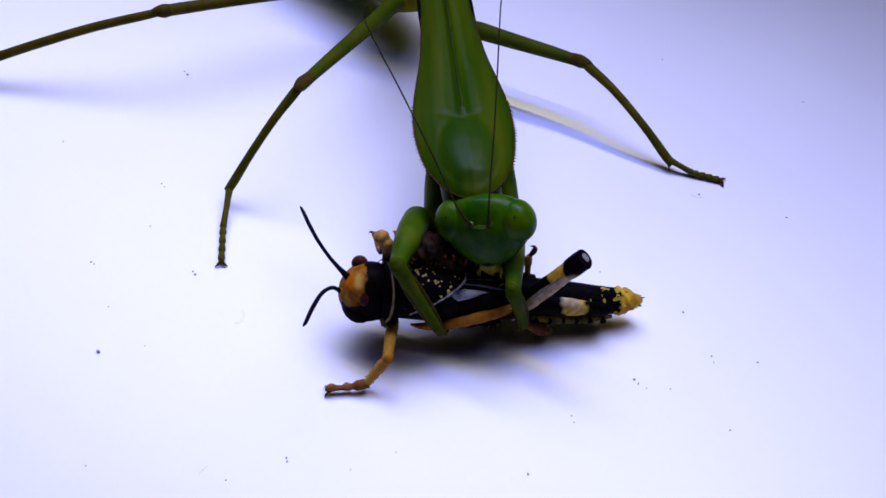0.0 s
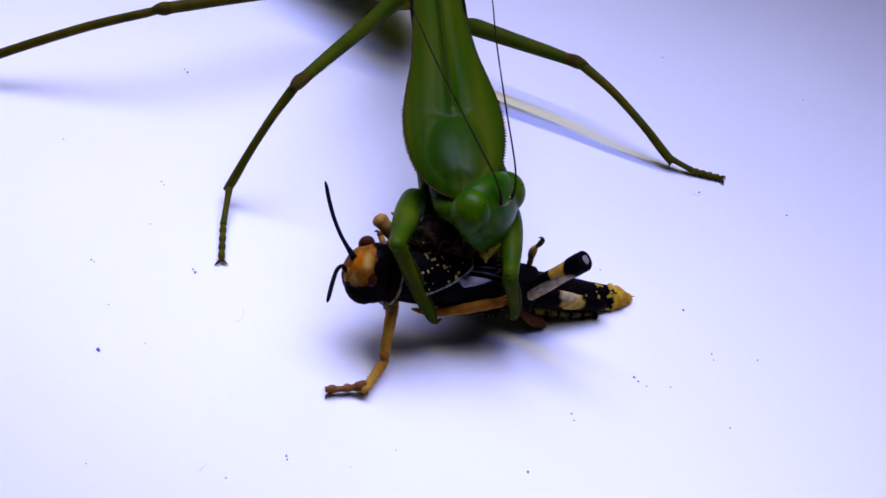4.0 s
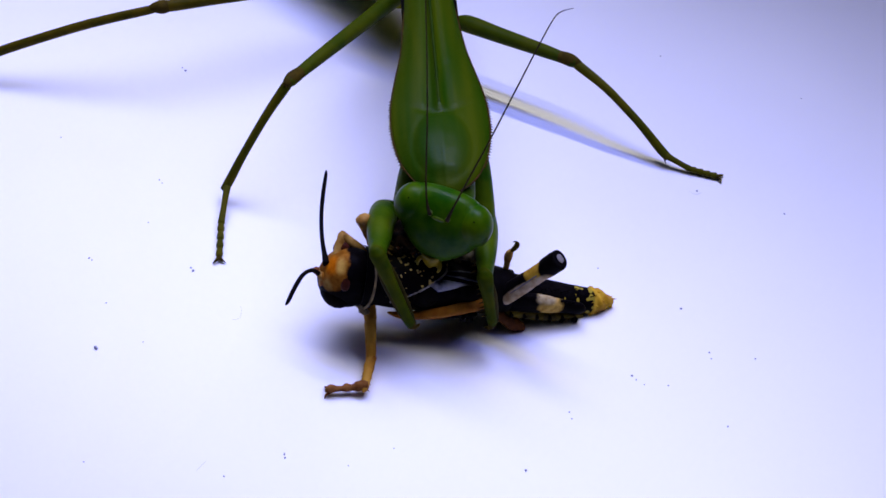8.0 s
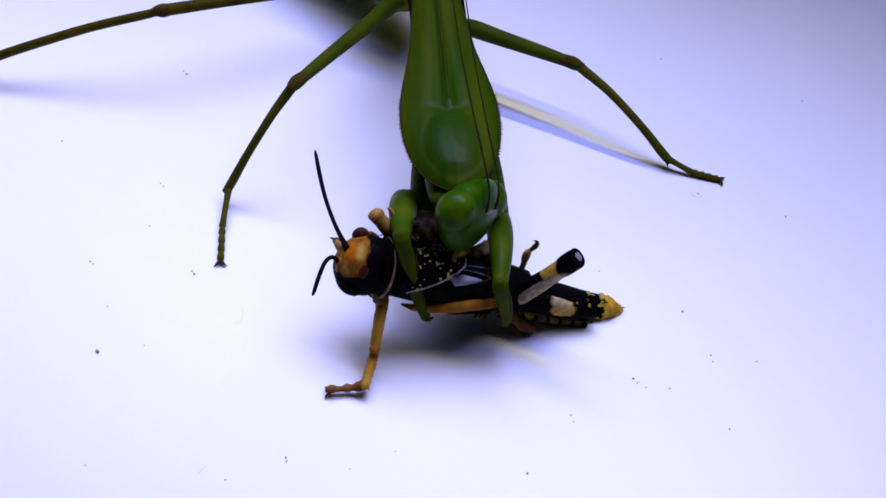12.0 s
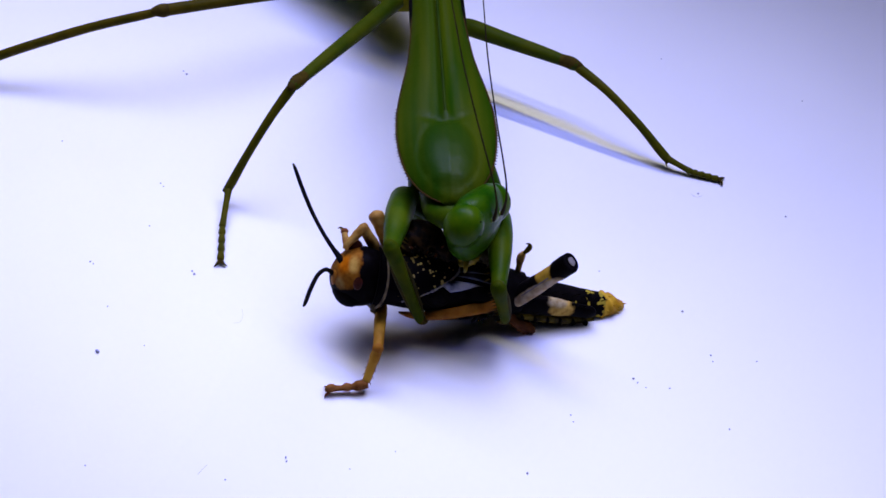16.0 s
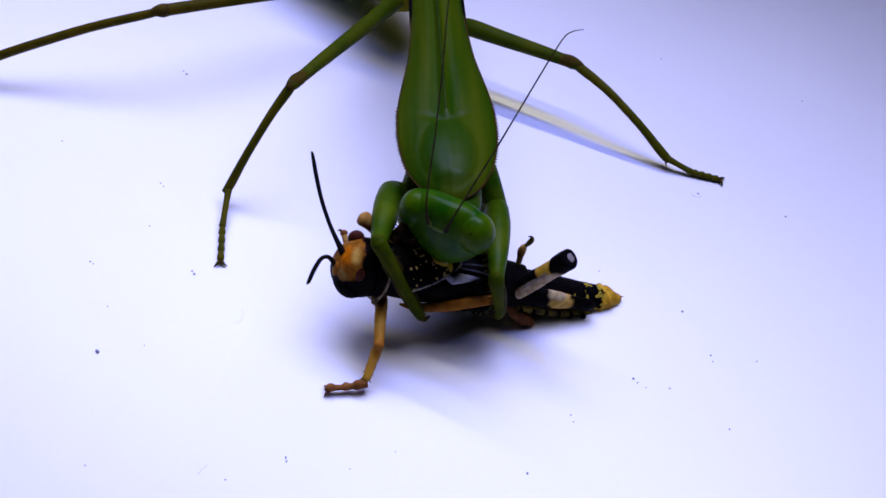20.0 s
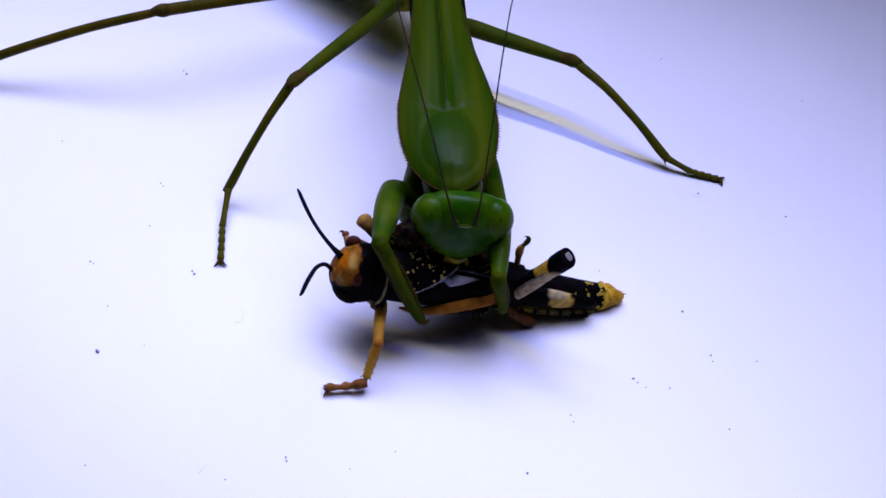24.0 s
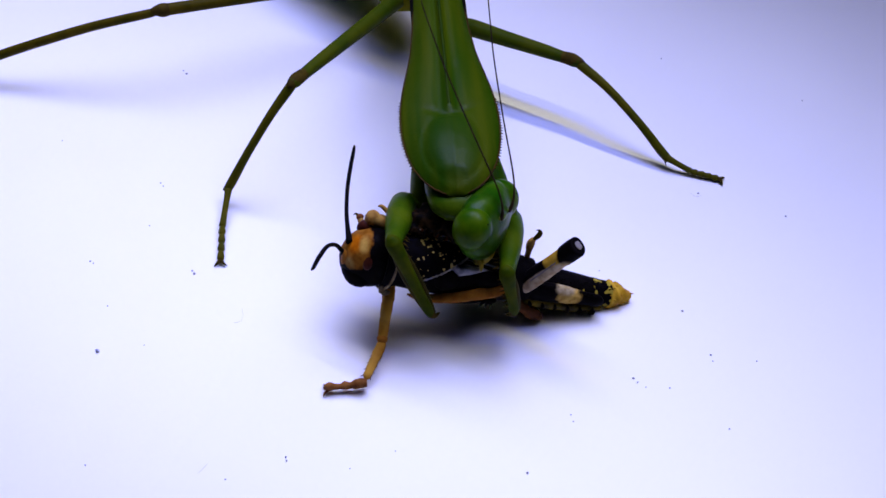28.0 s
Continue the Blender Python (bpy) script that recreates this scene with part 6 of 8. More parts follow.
    walk(fore_tibia_b, [
        (0, pose(0.00700, -0.01410, 0.01032, 82.0, 76.8, 7.8)),
        (0.5, pose(0.00682, -0.01425, 0.01032, 83.3, 77.4, 8.5)),
        (1, pose(0.00701, -0.01448, 0.01015, 84.0, 77.8, 8.6)),
        (1.5, pose(0.00656, -0.01415, 0.01023, 92.6, 77.1, 18.5)),
        (2, pose(0.00678, -0.01481, 0.00993, 97.9, 76.0, 25.2)),
        (2.5, pose(0.00673, -0.01468, 0.01024, 96.7, 79.2, 19.9)),
        (3, pose(0.00683, -0.01451, 0.01029, 89.0, 82.2, 8.4)),
        (3.5, pose(0.00668, -0.01327, 0.01068, 82.4, 82.6, 1.1)),
        (5.5, pose(0.00701, -0.01278, 0.01073, 41.8, 81.7, -41.8)),
        (6, pose(0.00684, -0.01284, 0.01066, 33.6, 80.8, -50.7)),
        (6.5, pose(0.00608, -0.01392, 0.01025, 28.5, 81.2, -56.8)),
        (7, pose(0.00605, -0.01322, 0.01049, 25.5, 81.8, -60.5)),
        (7.5, pose(0.00563, -0.01313, 0.01042, 27.0, 78.2, -57.1)),
        (8, pose(0.00438, -0.01278, 0.01036, 26.3, 74.4, -56.4)),
        (8.5, pose(0.00439, -0.01310, 0.01060, 41.4, 78.3, -39.9)),
        (9, pose(0.00514, -0.01402, 0.01031, 62.6, 79.9, -17.0)),
        (9.5, pose(0.00542, -0.01418, 0.01034, 82.1, 80.2, 3.8)),
        (10, pose(0.00538, -0.01396, 0.01024, 99.4, 79.2, 22.5)),
        (10.5, pose(0.00570, -0.01405, 0.01037, 88.6, 81.8, 8.5)),
        (11, pose(0.00577, -0.01390, 0.01043, 66.6, 83.5, -16.5)),
        (11.5, pose(0.00569, -0.01393, 0.01046, 74.4, 82.7, -7.2)),
        (12, pose(0.00576, -0.01391, 0.01082, 81.1, 81.7, 1.0)),
        (12.5, pose(0.00557, -0.01436, 0.01055, 87.9, 81.7, 7.9)),
        (14.5, pose(0.00577, -0.01414, 0.01067, 114.4, 80.0, 35.7)),
        (15, pose(0.00560, -0.01407, 0.01038, 119.0, 79.5, 40.5)),
        (15.5, pose(0.00559, -0.01386, 0.01059, 113.4, 79.6, 35.3)),
        (16, pose(0.00559, -0.01397, 0.01052, 106.8, 79.7, 29.0)),
        (16.5, pose(0.00532, -0.01373, 0.01065, 105.4, 81.0, 26.0)),
        (17, pose(0.00521, -0.01358, 0.01049, 101.4, 82.3, 20.6)),
        (17.5, pose(0.00519, -0.01382, 0.01059, 111.5, 80.8, 32.0)),
        (18, pose(0.00577, -0.01379, 0.01067, 116.6, 78.9, 39.0)),
        (18.5, pose(0.00574, -0.01356, 0.01078, 117.9, 80.4, 38.4)),
        (19, pose(0.00577, -0.01335, 0.01084, 118.4, 82.0, 37.2)),
        (19.5, pose(0.00546, -0.01328, 0.01093, 111.7, 83.1, 29.5)),
        (20, pose(0.00538, -0.01308, 0.01078, 100.4, 84.1, 17.4)),
        (20.5, pose(0.00547, -0.01352, 0.01085, 125.2, 80.2, 45.2)),
        (21, pose(0.00560, -0.01373, 0.01058, 131.3, 75.7, 55.2)),
        (21.5, pose(0.00556, -0.01364, 0.01065, 131.0, 76.4, 54.2)),
        (23.5, pose(0.00560, -0.01337, 0.01070, 127.4, 79.3, 48.2)),
        (24, pose(0.00561, -0.01304, 0.01071, 126.0, 79.9, 46.2)),
        (24.5, pose(0.00550, -0.01299, 0.01078, 110.4, 82.5, 29.0)),
        (25, pose(0.00551, -0.01274, 0.01079, 81.1, 83.8, -1.6)),
        (25.5, pose(0.00524, -0.01322, 0.01065, 95.0, 81.7, 14.9)),
        (26, pose(0.00538, -0.01324, 0.01067, 100.8, 79.1, 24.1)),
        (26.5, pose(0.00504, -0.01369, 0.01059, 90.9, 76.7, 17.3)),
        (27, pose(0.00475, -0.01322, 0.01063, 83.3, 74.0, 12.9)),
        (27.5, pose(0.00504, -0.01341, 0.01088, 80.0, 77.6, 4.7)),
        (28, pose(0.00648, -0.01257, 0.01108, 69.3, 80.2, -10.0)),
    ])
    walk(locust_antenna_a, [
        (0, pose(-0.00916, 0.00101, 0.00179, -90.4, 11.8, 113.7)),
        (0.5, pose(-0.00916, 0.00101, 0.00179, -93.9, 0.3, 105.2)),
        (1, pose(-0.00916, 0.00101, 0.00179, -91.1, 2.6, 110.0)),
        (1.5, pose(-0.00916, 0.00101, 0.00179, -94.1, 2.5, 107.4)),
        (2, pose(-0.00916, 0.00101, 0.00179, -89.8, 11.4, 112.8)),
        (2.5, pose(-0.00916, 0.00101, 0.00179, -94.1, 0.4, 100.7)),
        (3, pose(-0.00916, 0.00101, 0.00179, -93.7, 8.5, 106.2)),
        (3.5, pose(-0.00916, 0.00101, 0.00179, -102.4, 10.1, 98.8)),
        (5.5, pose(-0.00916, 0.00101, 0.00179, -100.7, 17.2, 100.6)),
        (6, pose(-0.00916, 0.00101, 0.00179, -106.8, -4.7, 105.8)),
        (6.5, pose(-0.00916, 0.00101, 0.00179, -95.2, 16.9, 117.5)),
        (7, pose(-0.00916, 0.00101, 0.00179, -105.2, -11.8, 100.3)),
        (7.5, pose(-0.00916, 0.00101, 0.00179, -101.5, -6.9, 104.5)),
        (8, pose(-0.00916, 0.00101, 0.00179, -102.0, 1.6, 90.0)),
        (8.5, pose(-0.00916, 0.00101, 0.00179, -100.1, 5.1, 95.5)),
        (9, pose(-0.00916, 0.00101, 0.00179, -102.2, -2.3, 82.8)),
        (9.5, pose(-0.00916, 0.00101, 0.00179, -95.8, 4.2, 142.1)),
        (10, pose(-0.00916, 0.00101, 0.00179, -79.4, 17.0, 139.6)),
        (10.5, pose(-0.00916, 0.00101, 0.00179, -95.8, 14.8, 103.9)),
        (11, pose(-0.00916, 0.00101, 0.00179, -103.0, -6.2, 115.9)),
        (11.5, pose(-0.00916, 0.00101, 0.00179, -55.3, 41.6, 145.1)),
        (12, pose(-0.00916, 0.00101, 0.00179, -109.3, -2.1, 106.1)),
        (12.5, pose(-0.00916, 0.00101, 0.00179, -98.8, 12.3, 118.7)),
        (14.5, pose(-0.00916, 0.00101, 0.00179, -100.8, -2.7, 111.2)),
        (15, pose(-0.00916, 0.00101, 0.00179, -98.4, 7.0, 134.6)),
        (15.5, pose(-0.00916, 0.00101, 0.00179, -101.2, 8.9, 104.5)),
        (16, pose(-0.00916, 0.00101, 0.00179, -106.5, -4.1, 114.8)),
        (16.5, pose(-0.00916, 0.00101, 0.00179, -100.6, 3.0, 102.4)),
        (17, pose(-0.00916, 0.00101, 0.00179, -94.5, 11.0, 113.5)),
        (17.5, pose(-0.00916, 0.00101, 0.00179, -93.9, 14.1, 114.3)),
        (18, pose(-0.00916, 0.00101, 0.00179, -101.1, 12.3, 108.7)),
        (18.5, pose(-0.00916, 0.00101, 0.00179, -102.6, 18.1, 95.3)),
        (19, pose(-0.00916, 0.00101, 0.00179, -104.1, 17.5, 92.9)),
        (19.5, pose(-0.00916, 0.00101, 0.00179, -104.1, 9.4, 95.9)),
        (20, pose(-0.00916, 0.00101, 0.00179, -107.3, -3.6, 104.7)),
        (20.5, pose(-0.00916, 0.00101, 0.00179, -102.2, 4.4, 125.4)),
        (21, pose(-0.00916, 0.00101, 0.00179, -102.7, -5.7, 95.3)),
        (21.5, pose(-0.00916, 0.00101, 0.00179, -98.0, 14.0, 102.1)),
        (23.5, pose(-0.00916, 0.00101, 0.00179, -96.7, 16.1, 105.4)),
        (24, pose(-0.00916, 0.00101, 0.00179, -96.8, 15.7, 108.8)),
        (24.5, pose(-0.00916, 0.00101, 0.00179, -96.0, 16.8, 108.1)),
        (25, pose(-0.00916, 0.00101, 0.00179, -96.5, 14.1, 110.0)),
        (25.5, pose(-0.00916, 0.00101, 0.00179, -96.5, 16.1, 107.1)),
        (26, pose(-0.00916, 0.00101, 0.00179, -96.9, 12.7, 110.3)),
        (26.5, pose(-0.00916, 0.00101, 0.00179, -96.1, 11.8, 113.2)),
        (27, pose(-0.00916, 0.00101, 0.00179, -102.2, 3.9, 106.1)),
        (27.5, pose(-0.00916, 0.00101, 0.00179, -65.2, 47.4, 132.7)),
        (28, pose(-0.00916, 0.00101, 0.00179, -104.5, -2.3, 89.7)),
    ])
    walk(locust_antenna_b, [
        (0, pose(-0.00925, -0.00019, -0.00003, 20.9, -29.9, -113.7)),
        (0.5, pose(-0.00925, -0.00019, -0.00003, 17.8, -29.1, -112.1)),
        (1, pose(-0.00925, -0.00019, -0.00003, 16.8, -30.3, -111.1)),
        (1.5, pose(-0.00925, -0.00019, -0.00003, 16.6, -29.7, -110.6)),
        (2, pose(-0.00925, -0.00019, -0.00003, 17.8, -28.5, -113.9)),
        (2.5, pose(-0.00925, -0.00019, -0.00003, 16.6, -27.7, -110.7)),
        (3, pose(-0.00925, -0.00019, -0.00003, 19.9, -27.4, -113.3)),
        (3.5, pose(-0.00925, -0.00019, -0.00003, 25.2, -30.9, -115.4)),
        (5.5, pose(-0.00925, -0.00019, -0.00003, 11.3, -21.3, -94.0)),
        (6, pose(-0.00925, -0.00019, -0.00003, 22.6, -26.4, -107.6)),
        (6.5, pose(-0.00925, -0.00019, -0.00003, 22.5, -28.8, -112.2)),
        (7, pose(-0.00925, -0.00019, -0.00003, 25.9, -24.4, -113.2)),
        (7.5, pose(-0.00925, -0.00019, -0.00003, 20.4, -33.4, -109.7)),
        (8, pose(-0.00925, -0.00019, -0.00003, 26.2, -30.3, -116.5)),
        (8.5, pose(-0.00925, -0.00019, -0.00003, 23.8, -26.9, -112.7)),
        (9, pose(-0.00925, -0.00019, -0.00003, 26.2, -27.6, -116.3)),
        (9.5, pose(-0.00925, -0.00019, -0.00003, 17.1, -28.8, -104.8)),
        (10, pose(-0.00925, -0.00019, -0.00003, 19.7, -27.2, -108.5)),
        (10.5, pose(-0.00925, -0.00019, -0.00003, 20.5, -28.6, -110.5)),
        (11, pose(-0.00925, -0.00019, -0.00003, 21.8, -26.8, -110.2)),
        (11.5, pose(-0.00925, -0.00019, -0.00003, 26.7, -33.6, -115.0)),
        (12, pose(-0.00925, -0.00019, -0.00003, 27.4, -26.0, -112.1)),
        (12.5, pose(-0.00925, -0.00019, -0.00003, 20.8, -28.1, -107.7)),
        (14.5, pose(-0.00925, -0.00019, -0.00003, 17.9, -27.4, -104.9)),
        (15, pose(-0.00925, -0.00019, -0.00003, 25.0, -25.1, -114.6)),
        (15.5, pose(-0.00925, -0.00019, -0.00003, 23.6, -31.2, -111.1)),
        (16, pose(-0.00925, -0.00019, -0.00003, 25.1, -28.8, -113.0)),
        (16.5, pose(-0.00925, -0.00019, -0.00003, 21.8, -28.6, -109.2)),
        (17, pose(-0.00925, -0.00019, -0.00003, 21.6, -26.5, -109.9)),
        (17.5, pose(-0.00925, -0.00019, -0.00003, 21.0, -27.0, -109.6)),
        (18, pose(-0.00925, -0.00019, -0.00003, 27.8, -29.3, -114.8)),
        (18.5, pose(-0.00925, -0.00019, -0.00003, 23.5, -41.6, -110.0)),
        (19, pose(-0.00925, -0.00019, -0.00003, 26.5, -40.1, -115.1)),
        (19.5, pose(-0.00925, -0.00019, -0.00003, 23.6, -41.2, -110.8)),
        (20, pose(-0.00925, -0.00019, -0.00003, 28.4, -35.1, -117.8)),
        (20.5, pose(-0.00925, -0.00019, -0.00003, 26.0, -36.3, -114.6)),
        (21, pose(-0.00925, -0.00019, -0.00003, 27.7, -32.0, -117.6)),
        (21.5, pose(-0.00925, -0.00019, -0.00003, 25.0, -33.2, -114.4)),
        (23.5, pose(-0.00925, -0.00019, -0.00003, 26.4, -35.7, -116.4)),
        (24, pose(-0.00925, -0.00019, -0.00003, 26.3, -32.3, -117.0)),
        (24.5, pose(-0.00925, -0.00019, -0.00003, 25.3, -35.7, -115.2)),
        (25, pose(-0.00925, -0.00019, -0.00003, 26.1, -34.4, -115.6)),
        (25.5, pose(-0.00925, -0.00019, -0.00003, 25.7, -38.8, -114.9)),
        (26, pose(-0.00925, -0.00019, -0.00003, 26.1, -35.9, -114.6)),
        (26.5, pose(-0.00925, -0.00019, -0.00003, 30.1, -37.9, -118.8)),
        (27, pose(-0.00925, -0.00019, -0.00003, 29.5, -37.1, -118.8)),
        (27.5, pose(-0.00925, -0.00019, -0.00003, 35.7, -35.5, -126.1)),
        (28, pose(-0.00925, -0.00019, -0.00003, 29.9, -35.1, -118.0)),
    ])
    walk(near_fore_femur, [
        (0, pose(-0.00371, -0.00123, -0.00274, 1.6, -4.0, -96.3)),
        (0.5, pose(-0.00371, -0.00123, -0.00274, 2.2, -14.9, -95.0)),
        (1, pose(-0.00371, -0.00123, -0.00274, -2.9, -23.6, -96.8)),
        (1.5, pose(-0.00371, -0.00123, -0.00274, 5.2, -12.4, -94.2)),
        (2, pose(-0.00371, -0.00123, -0.00274, -0.1, -20.2, -102.9)),
        (2.5, pose(-0.00371, -0.00123, -0.00274, 0.9, -13.0, -97.1)),
        (3, pose(-0.00371, -0.00123, -0.00274, 0.9, -7.2, -100.2)),
        (3.5, pose(-0.00371, -0.00123, -0.00274, 12.1, 36.4, -93.4)),
        (5.5, pose(-0.00371, -0.00123, -0.00274, 6.5, 39.0, -100.6)),
        (6, pose(-0.00371, -0.00123, -0.00274, 8.1, 36.5, -96.6)),
        (6.5, pose(-0.00371, -0.00123, -0.00274, 9.0, 8.5, -99.8)),
        (7, pose(-0.00371, -0.00123, -0.00274, 11.6, 37.1, -88.3)),
        (7.5, pose(-0.00371, -0.00123, -0.00274, 6.1, 27.9, -93.0)),
        (8, pose(-0.00371, -0.00123, -0.00274, 15.9, 34.1, -82.6)),
        (8.5, pose(-0.00371, -0.00123, -0.00274, 16.8, 34.4, -78.0)),
        (9, pose(-0.00371, -0.00123, -0.00274, 10.8, 17.9, -92.5)),
        (9.5, pose(-0.00371, -0.00123, -0.00274, 6.4, 3.9, -89.4)),
        (10, pose(-0.00371, -0.00123, -0.00274, 7.2, -2.8, -87.7)),
        (10.5, pose(-0.00371, -0.00123, -0.00274, 9.9, -6.1, -94.4)),
        (11, pose(-0.00371, -0.00123, -0.00274, 9.2, -0.4, -90.4)),
        (11.5, pose(-0.00371, -0.00123, -0.00274, 11.4, 17.5, -95.0)),
        (12, pose(-0.00371, -0.00123, -0.00274, 14.7, 37.9, -90.2)),
        (12.5, pose(-0.00371, -0.00123, -0.00274, 9.1, 9.8, -97.4)),
        (14.5, pose(-0.00371, -0.00123, -0.00274, 8.9, -1.0, -90.7)),
        (15, pose(-0.00371, -0.00123, -0.00274, 10.1, -7.2, -95.0)),
        (15.5, pose(-0.00371, -0.00123, -0.00274, 13.1, 3.2, -91.9)),
        (16, pose(-0.00371, -0.00123, -0.00274, 11.6, 2.0, -93.4)),
        (16.5, pose(-0.00371, -0.00123, -0.00274, 13.3, -2.6, -88.9)),
        (17, pose(-0.00371, -0.00123, -0.00274, 10.4, -8.8, -89.7)),
        (17.5, pose(-0.00371, -0.00123, -0.00274, 12.9, -9.0, -90.0)),
        (18, pose(-0.00371, -0.00123, -0.00274, 11.2, 6.3, -94.5)),
        (18.5, pose(-0.00371, -0.00123, -0.00274, 14.3, 11.8, -90.9)),
        (19, pose(-0.00371, -0.00123, -0.00274, 16.4, 15.9, -90.8)),
        (19.5, pose(-0.00371, -0.00123, -0.00274, 17.5, 12.3, -87.2)),
        (20, pose(-0.00371, -0.00123, -0.00274, 14.5, 12.3, -92.0)),
        (20.5, pose(-0.00371, -0.00123, -0.00274, 13.7, 6.8, -88.0)),
        (21, pose(-0.00371, -0.00123, -0.00274, 10.8, 3.3, -92.4)),
        (21.5, pose(-0.00371, -0.00123, -0.00274, 11.6, 0.8, -90.6)),
        (23.5, pose(-0.00371, -0.00123, -0.00274, 11.6, -2.9, -92.4)),
        (24, pose(-0.00371, -0.00123, -0.00274, 10.9, 1.4, -94.7)),
        (24.5, pose(-0.00371, -0.00123, -0.00274, 11.9, -1.1, -92.4)),
        (25, pose(-0.00371, -0.00123, -0.00274, 10.1, 3.8, -91.5)),
        (25.5, pose(-0.00371, -0.00123, -0.00274, 12.7, -3.9, -90.3)),
        (26, pose(-0.00371, -0.00123, -0.00274, 10.7, 1.7, -89.5)),
        (26.5, pose(-0.00371, -0.00123, -0.00274, 10.8, -1.6, -86.9)),
        (27, pose(-0.00371, -0.00123, -0.00274, 11.7, 6.6, -90.4)),
        (27.5, pose(-0.00371, -0.00123, -0.00274, 12.9, 16.3, -79.9)),
        (28, pose(-0.00371, -0.00123, -0.00274, 11.5, 36.0, -90.1)),
    ])
    walk(near_fore_tibia, [
        (0, pose(-0.00432, -0.00679, -0.00235, -35.5, 54.4, -153.1)),
        (0.5, pose(-0.00418, -0.00662, -0.00130, -51.5, 62.1, -171.4)),
        (1, pose(-0.00432, -0.00633, -0.00050, -46.8, 59.5, -167.0)),
        (1.5, pose(-0.00411, -0.00669, -0.00154, -47.5, 59.9, -169.4)),
        (2, pose(-0.00488, -0.00636, -0.00081, -53.3, 62.7, 179.5)),
        (2.5, pose(-0.00438, -0.00665, -0.00148, -51.3, 59.8, -174.3)),
        (3, pose(-0.00469, -0.00670, -0.00204, -42.5, 58.3, -165.1)),
        (3.5, pose(-0.00393, -0.00604, -0.00664, -14.2, 14.7, -129.6)),
        (5.5, pose(-0.00458, -0.00612, -0.00730, -4.1, 14.5, -114.7)),
        (6, pose(-0.00429, -0.00658, -0.00713, -0.6, 5.4, -109.2)),
        (6.5, pose(-0.00452, -0.00631, -0.00401, -4.4, 59.2, -117.2)),
        (7, pose(-0.00355, -0.00600, -0.00649, -3.2, 6.6, -108.6)),
        (7.5, pose(-0.00397, -0.00618, -0.00536, -2.1, 13.0, -104.9)),
        (8, pose(-0.00311, -0.00584, -0.00588, 4.9, 4.7, -100.7)),
        (8.5, pose(-0.00272, -0.00591, -0.00602, 0.1, 7.0, -103.2)),
        (9, pose(-0.00392, -0.00649, -0.00454, -2.8, 37.5, -111.6)),
        (9.5, pose(-0.00365, -0.00682, -0.00313, -14.2, 52.9, -118.8)),
        (10, pose(-0.00348, -0.00682, -0.00247, -16.7, 52.8, -121.9)),
        (10.5, pose(-0.00414, -0.00679, -0.00214, -21.0, 68.9, -132.6)),
        (11, pose(-0.00375, -0.00683, -0.00270, -17.3, 58.0, -126.0)),
        (11.5, pose(-0.00399, -0.00609, -0.00497, 1.1, 36.8, -109.0)),
        (12, pose(-0.00348, -0.00551, -0.00724, 7.7, 18.0, -101.4)),
        (12.5, pose(-0.00435, -0.00650, -0.00392, 3.8, 57.6, -103.0)),
        (14.5, pose(-0.00377, -0.00683, -0.00264, -11.1, 64.0, -115.9)),
        (15, pose(-0.00419, -0.00677, -0.00204, -8.2, 65.6, -116.7)),
        (15.5, pose(-0.00389, -0.00682, -0.00307, -0.7, 57.3, -108.5)),
        (16, pose(-0.00403, -0.00680, -0.00295, -0.6, 57.0, -107.6)),
        (16.5, pose(-0.00361, -0.00683, -0.00248, -4.6, 61.1, -110.3)),
        (17, pose(-0.00368, -0.00677, -0.00189, -10.0, 63.0, -114.3)),
        (17.5, pose(-0.00371, -0.00677, -0.00186, -7.8, 66.8, -113.0)),
        (18, pose(-0.00408, -0.00660, -0.00357, 4.6, 53.4, -101.2)),
        (18.5, pose(-0.00372, -0.00651, -0.00412, 2.8, 46.4, -105.4)),
        (19, pose(-0.00361, -0.00621, -0.00474, 2.0, 44.5, -109.8)),
        (19.5, pose(-0.00339, -0.00658, -0.00408, 2.0, 44.1, -108.0)),
        (20, pose(-0.00379, -0.00642, -0.00426, 2.7, 44.1, -106.8)),
        (20.5, pose(-0.00351, -0.00679, -0.00341, -0.4, 49.4, -106.0)),
        (21, pose(-0.00394, -0.00682, -0.00307, -0.4, 52.3, -105.7)),
        (21.5, pose(-0.00377, -0.00683, -0.00282, -2.0, 55.0, -107.0)),
        (23.5, pose(-0.00394, -0.00682, -0.00246, -1.1, 52.9, -108.1)),
        (24, pose(-0.00416, -0.00681, -0.00288, -1.2, 56.5, -108.8)),
        (24.5, pose(-0.00394, -0.00683, -0.00264, -1.1, 54.3, -108.2)),
        (25, pose(-0.00386, -0.00682, -0.00311, -2.4, 52.3, -107.1)),
        (25.5, pose(-0.00374, -0.00682, -0.00236, -1.1, 53.4, -106.9)),
        (26, pose(-0.00366, -0.00683, -0.00290, -2.3, 50.6, -105.9)),
        (26.5, pose(-0.00341, -0.00682, -0.00258, -2.1, 49.1, -103.4)),
        (27, pose(-0.00375, -0.00680, -0.00339, 2.3, 48.9, -101.5)),
        (27.5, pose(-0.00277, -0.00653, -0.00431, -3.2, 25.9, -104.8)),
        (28, pose(-0.00372, -0.00638, -0.00648, -1.9, 15.8, -109.8)),
    ])
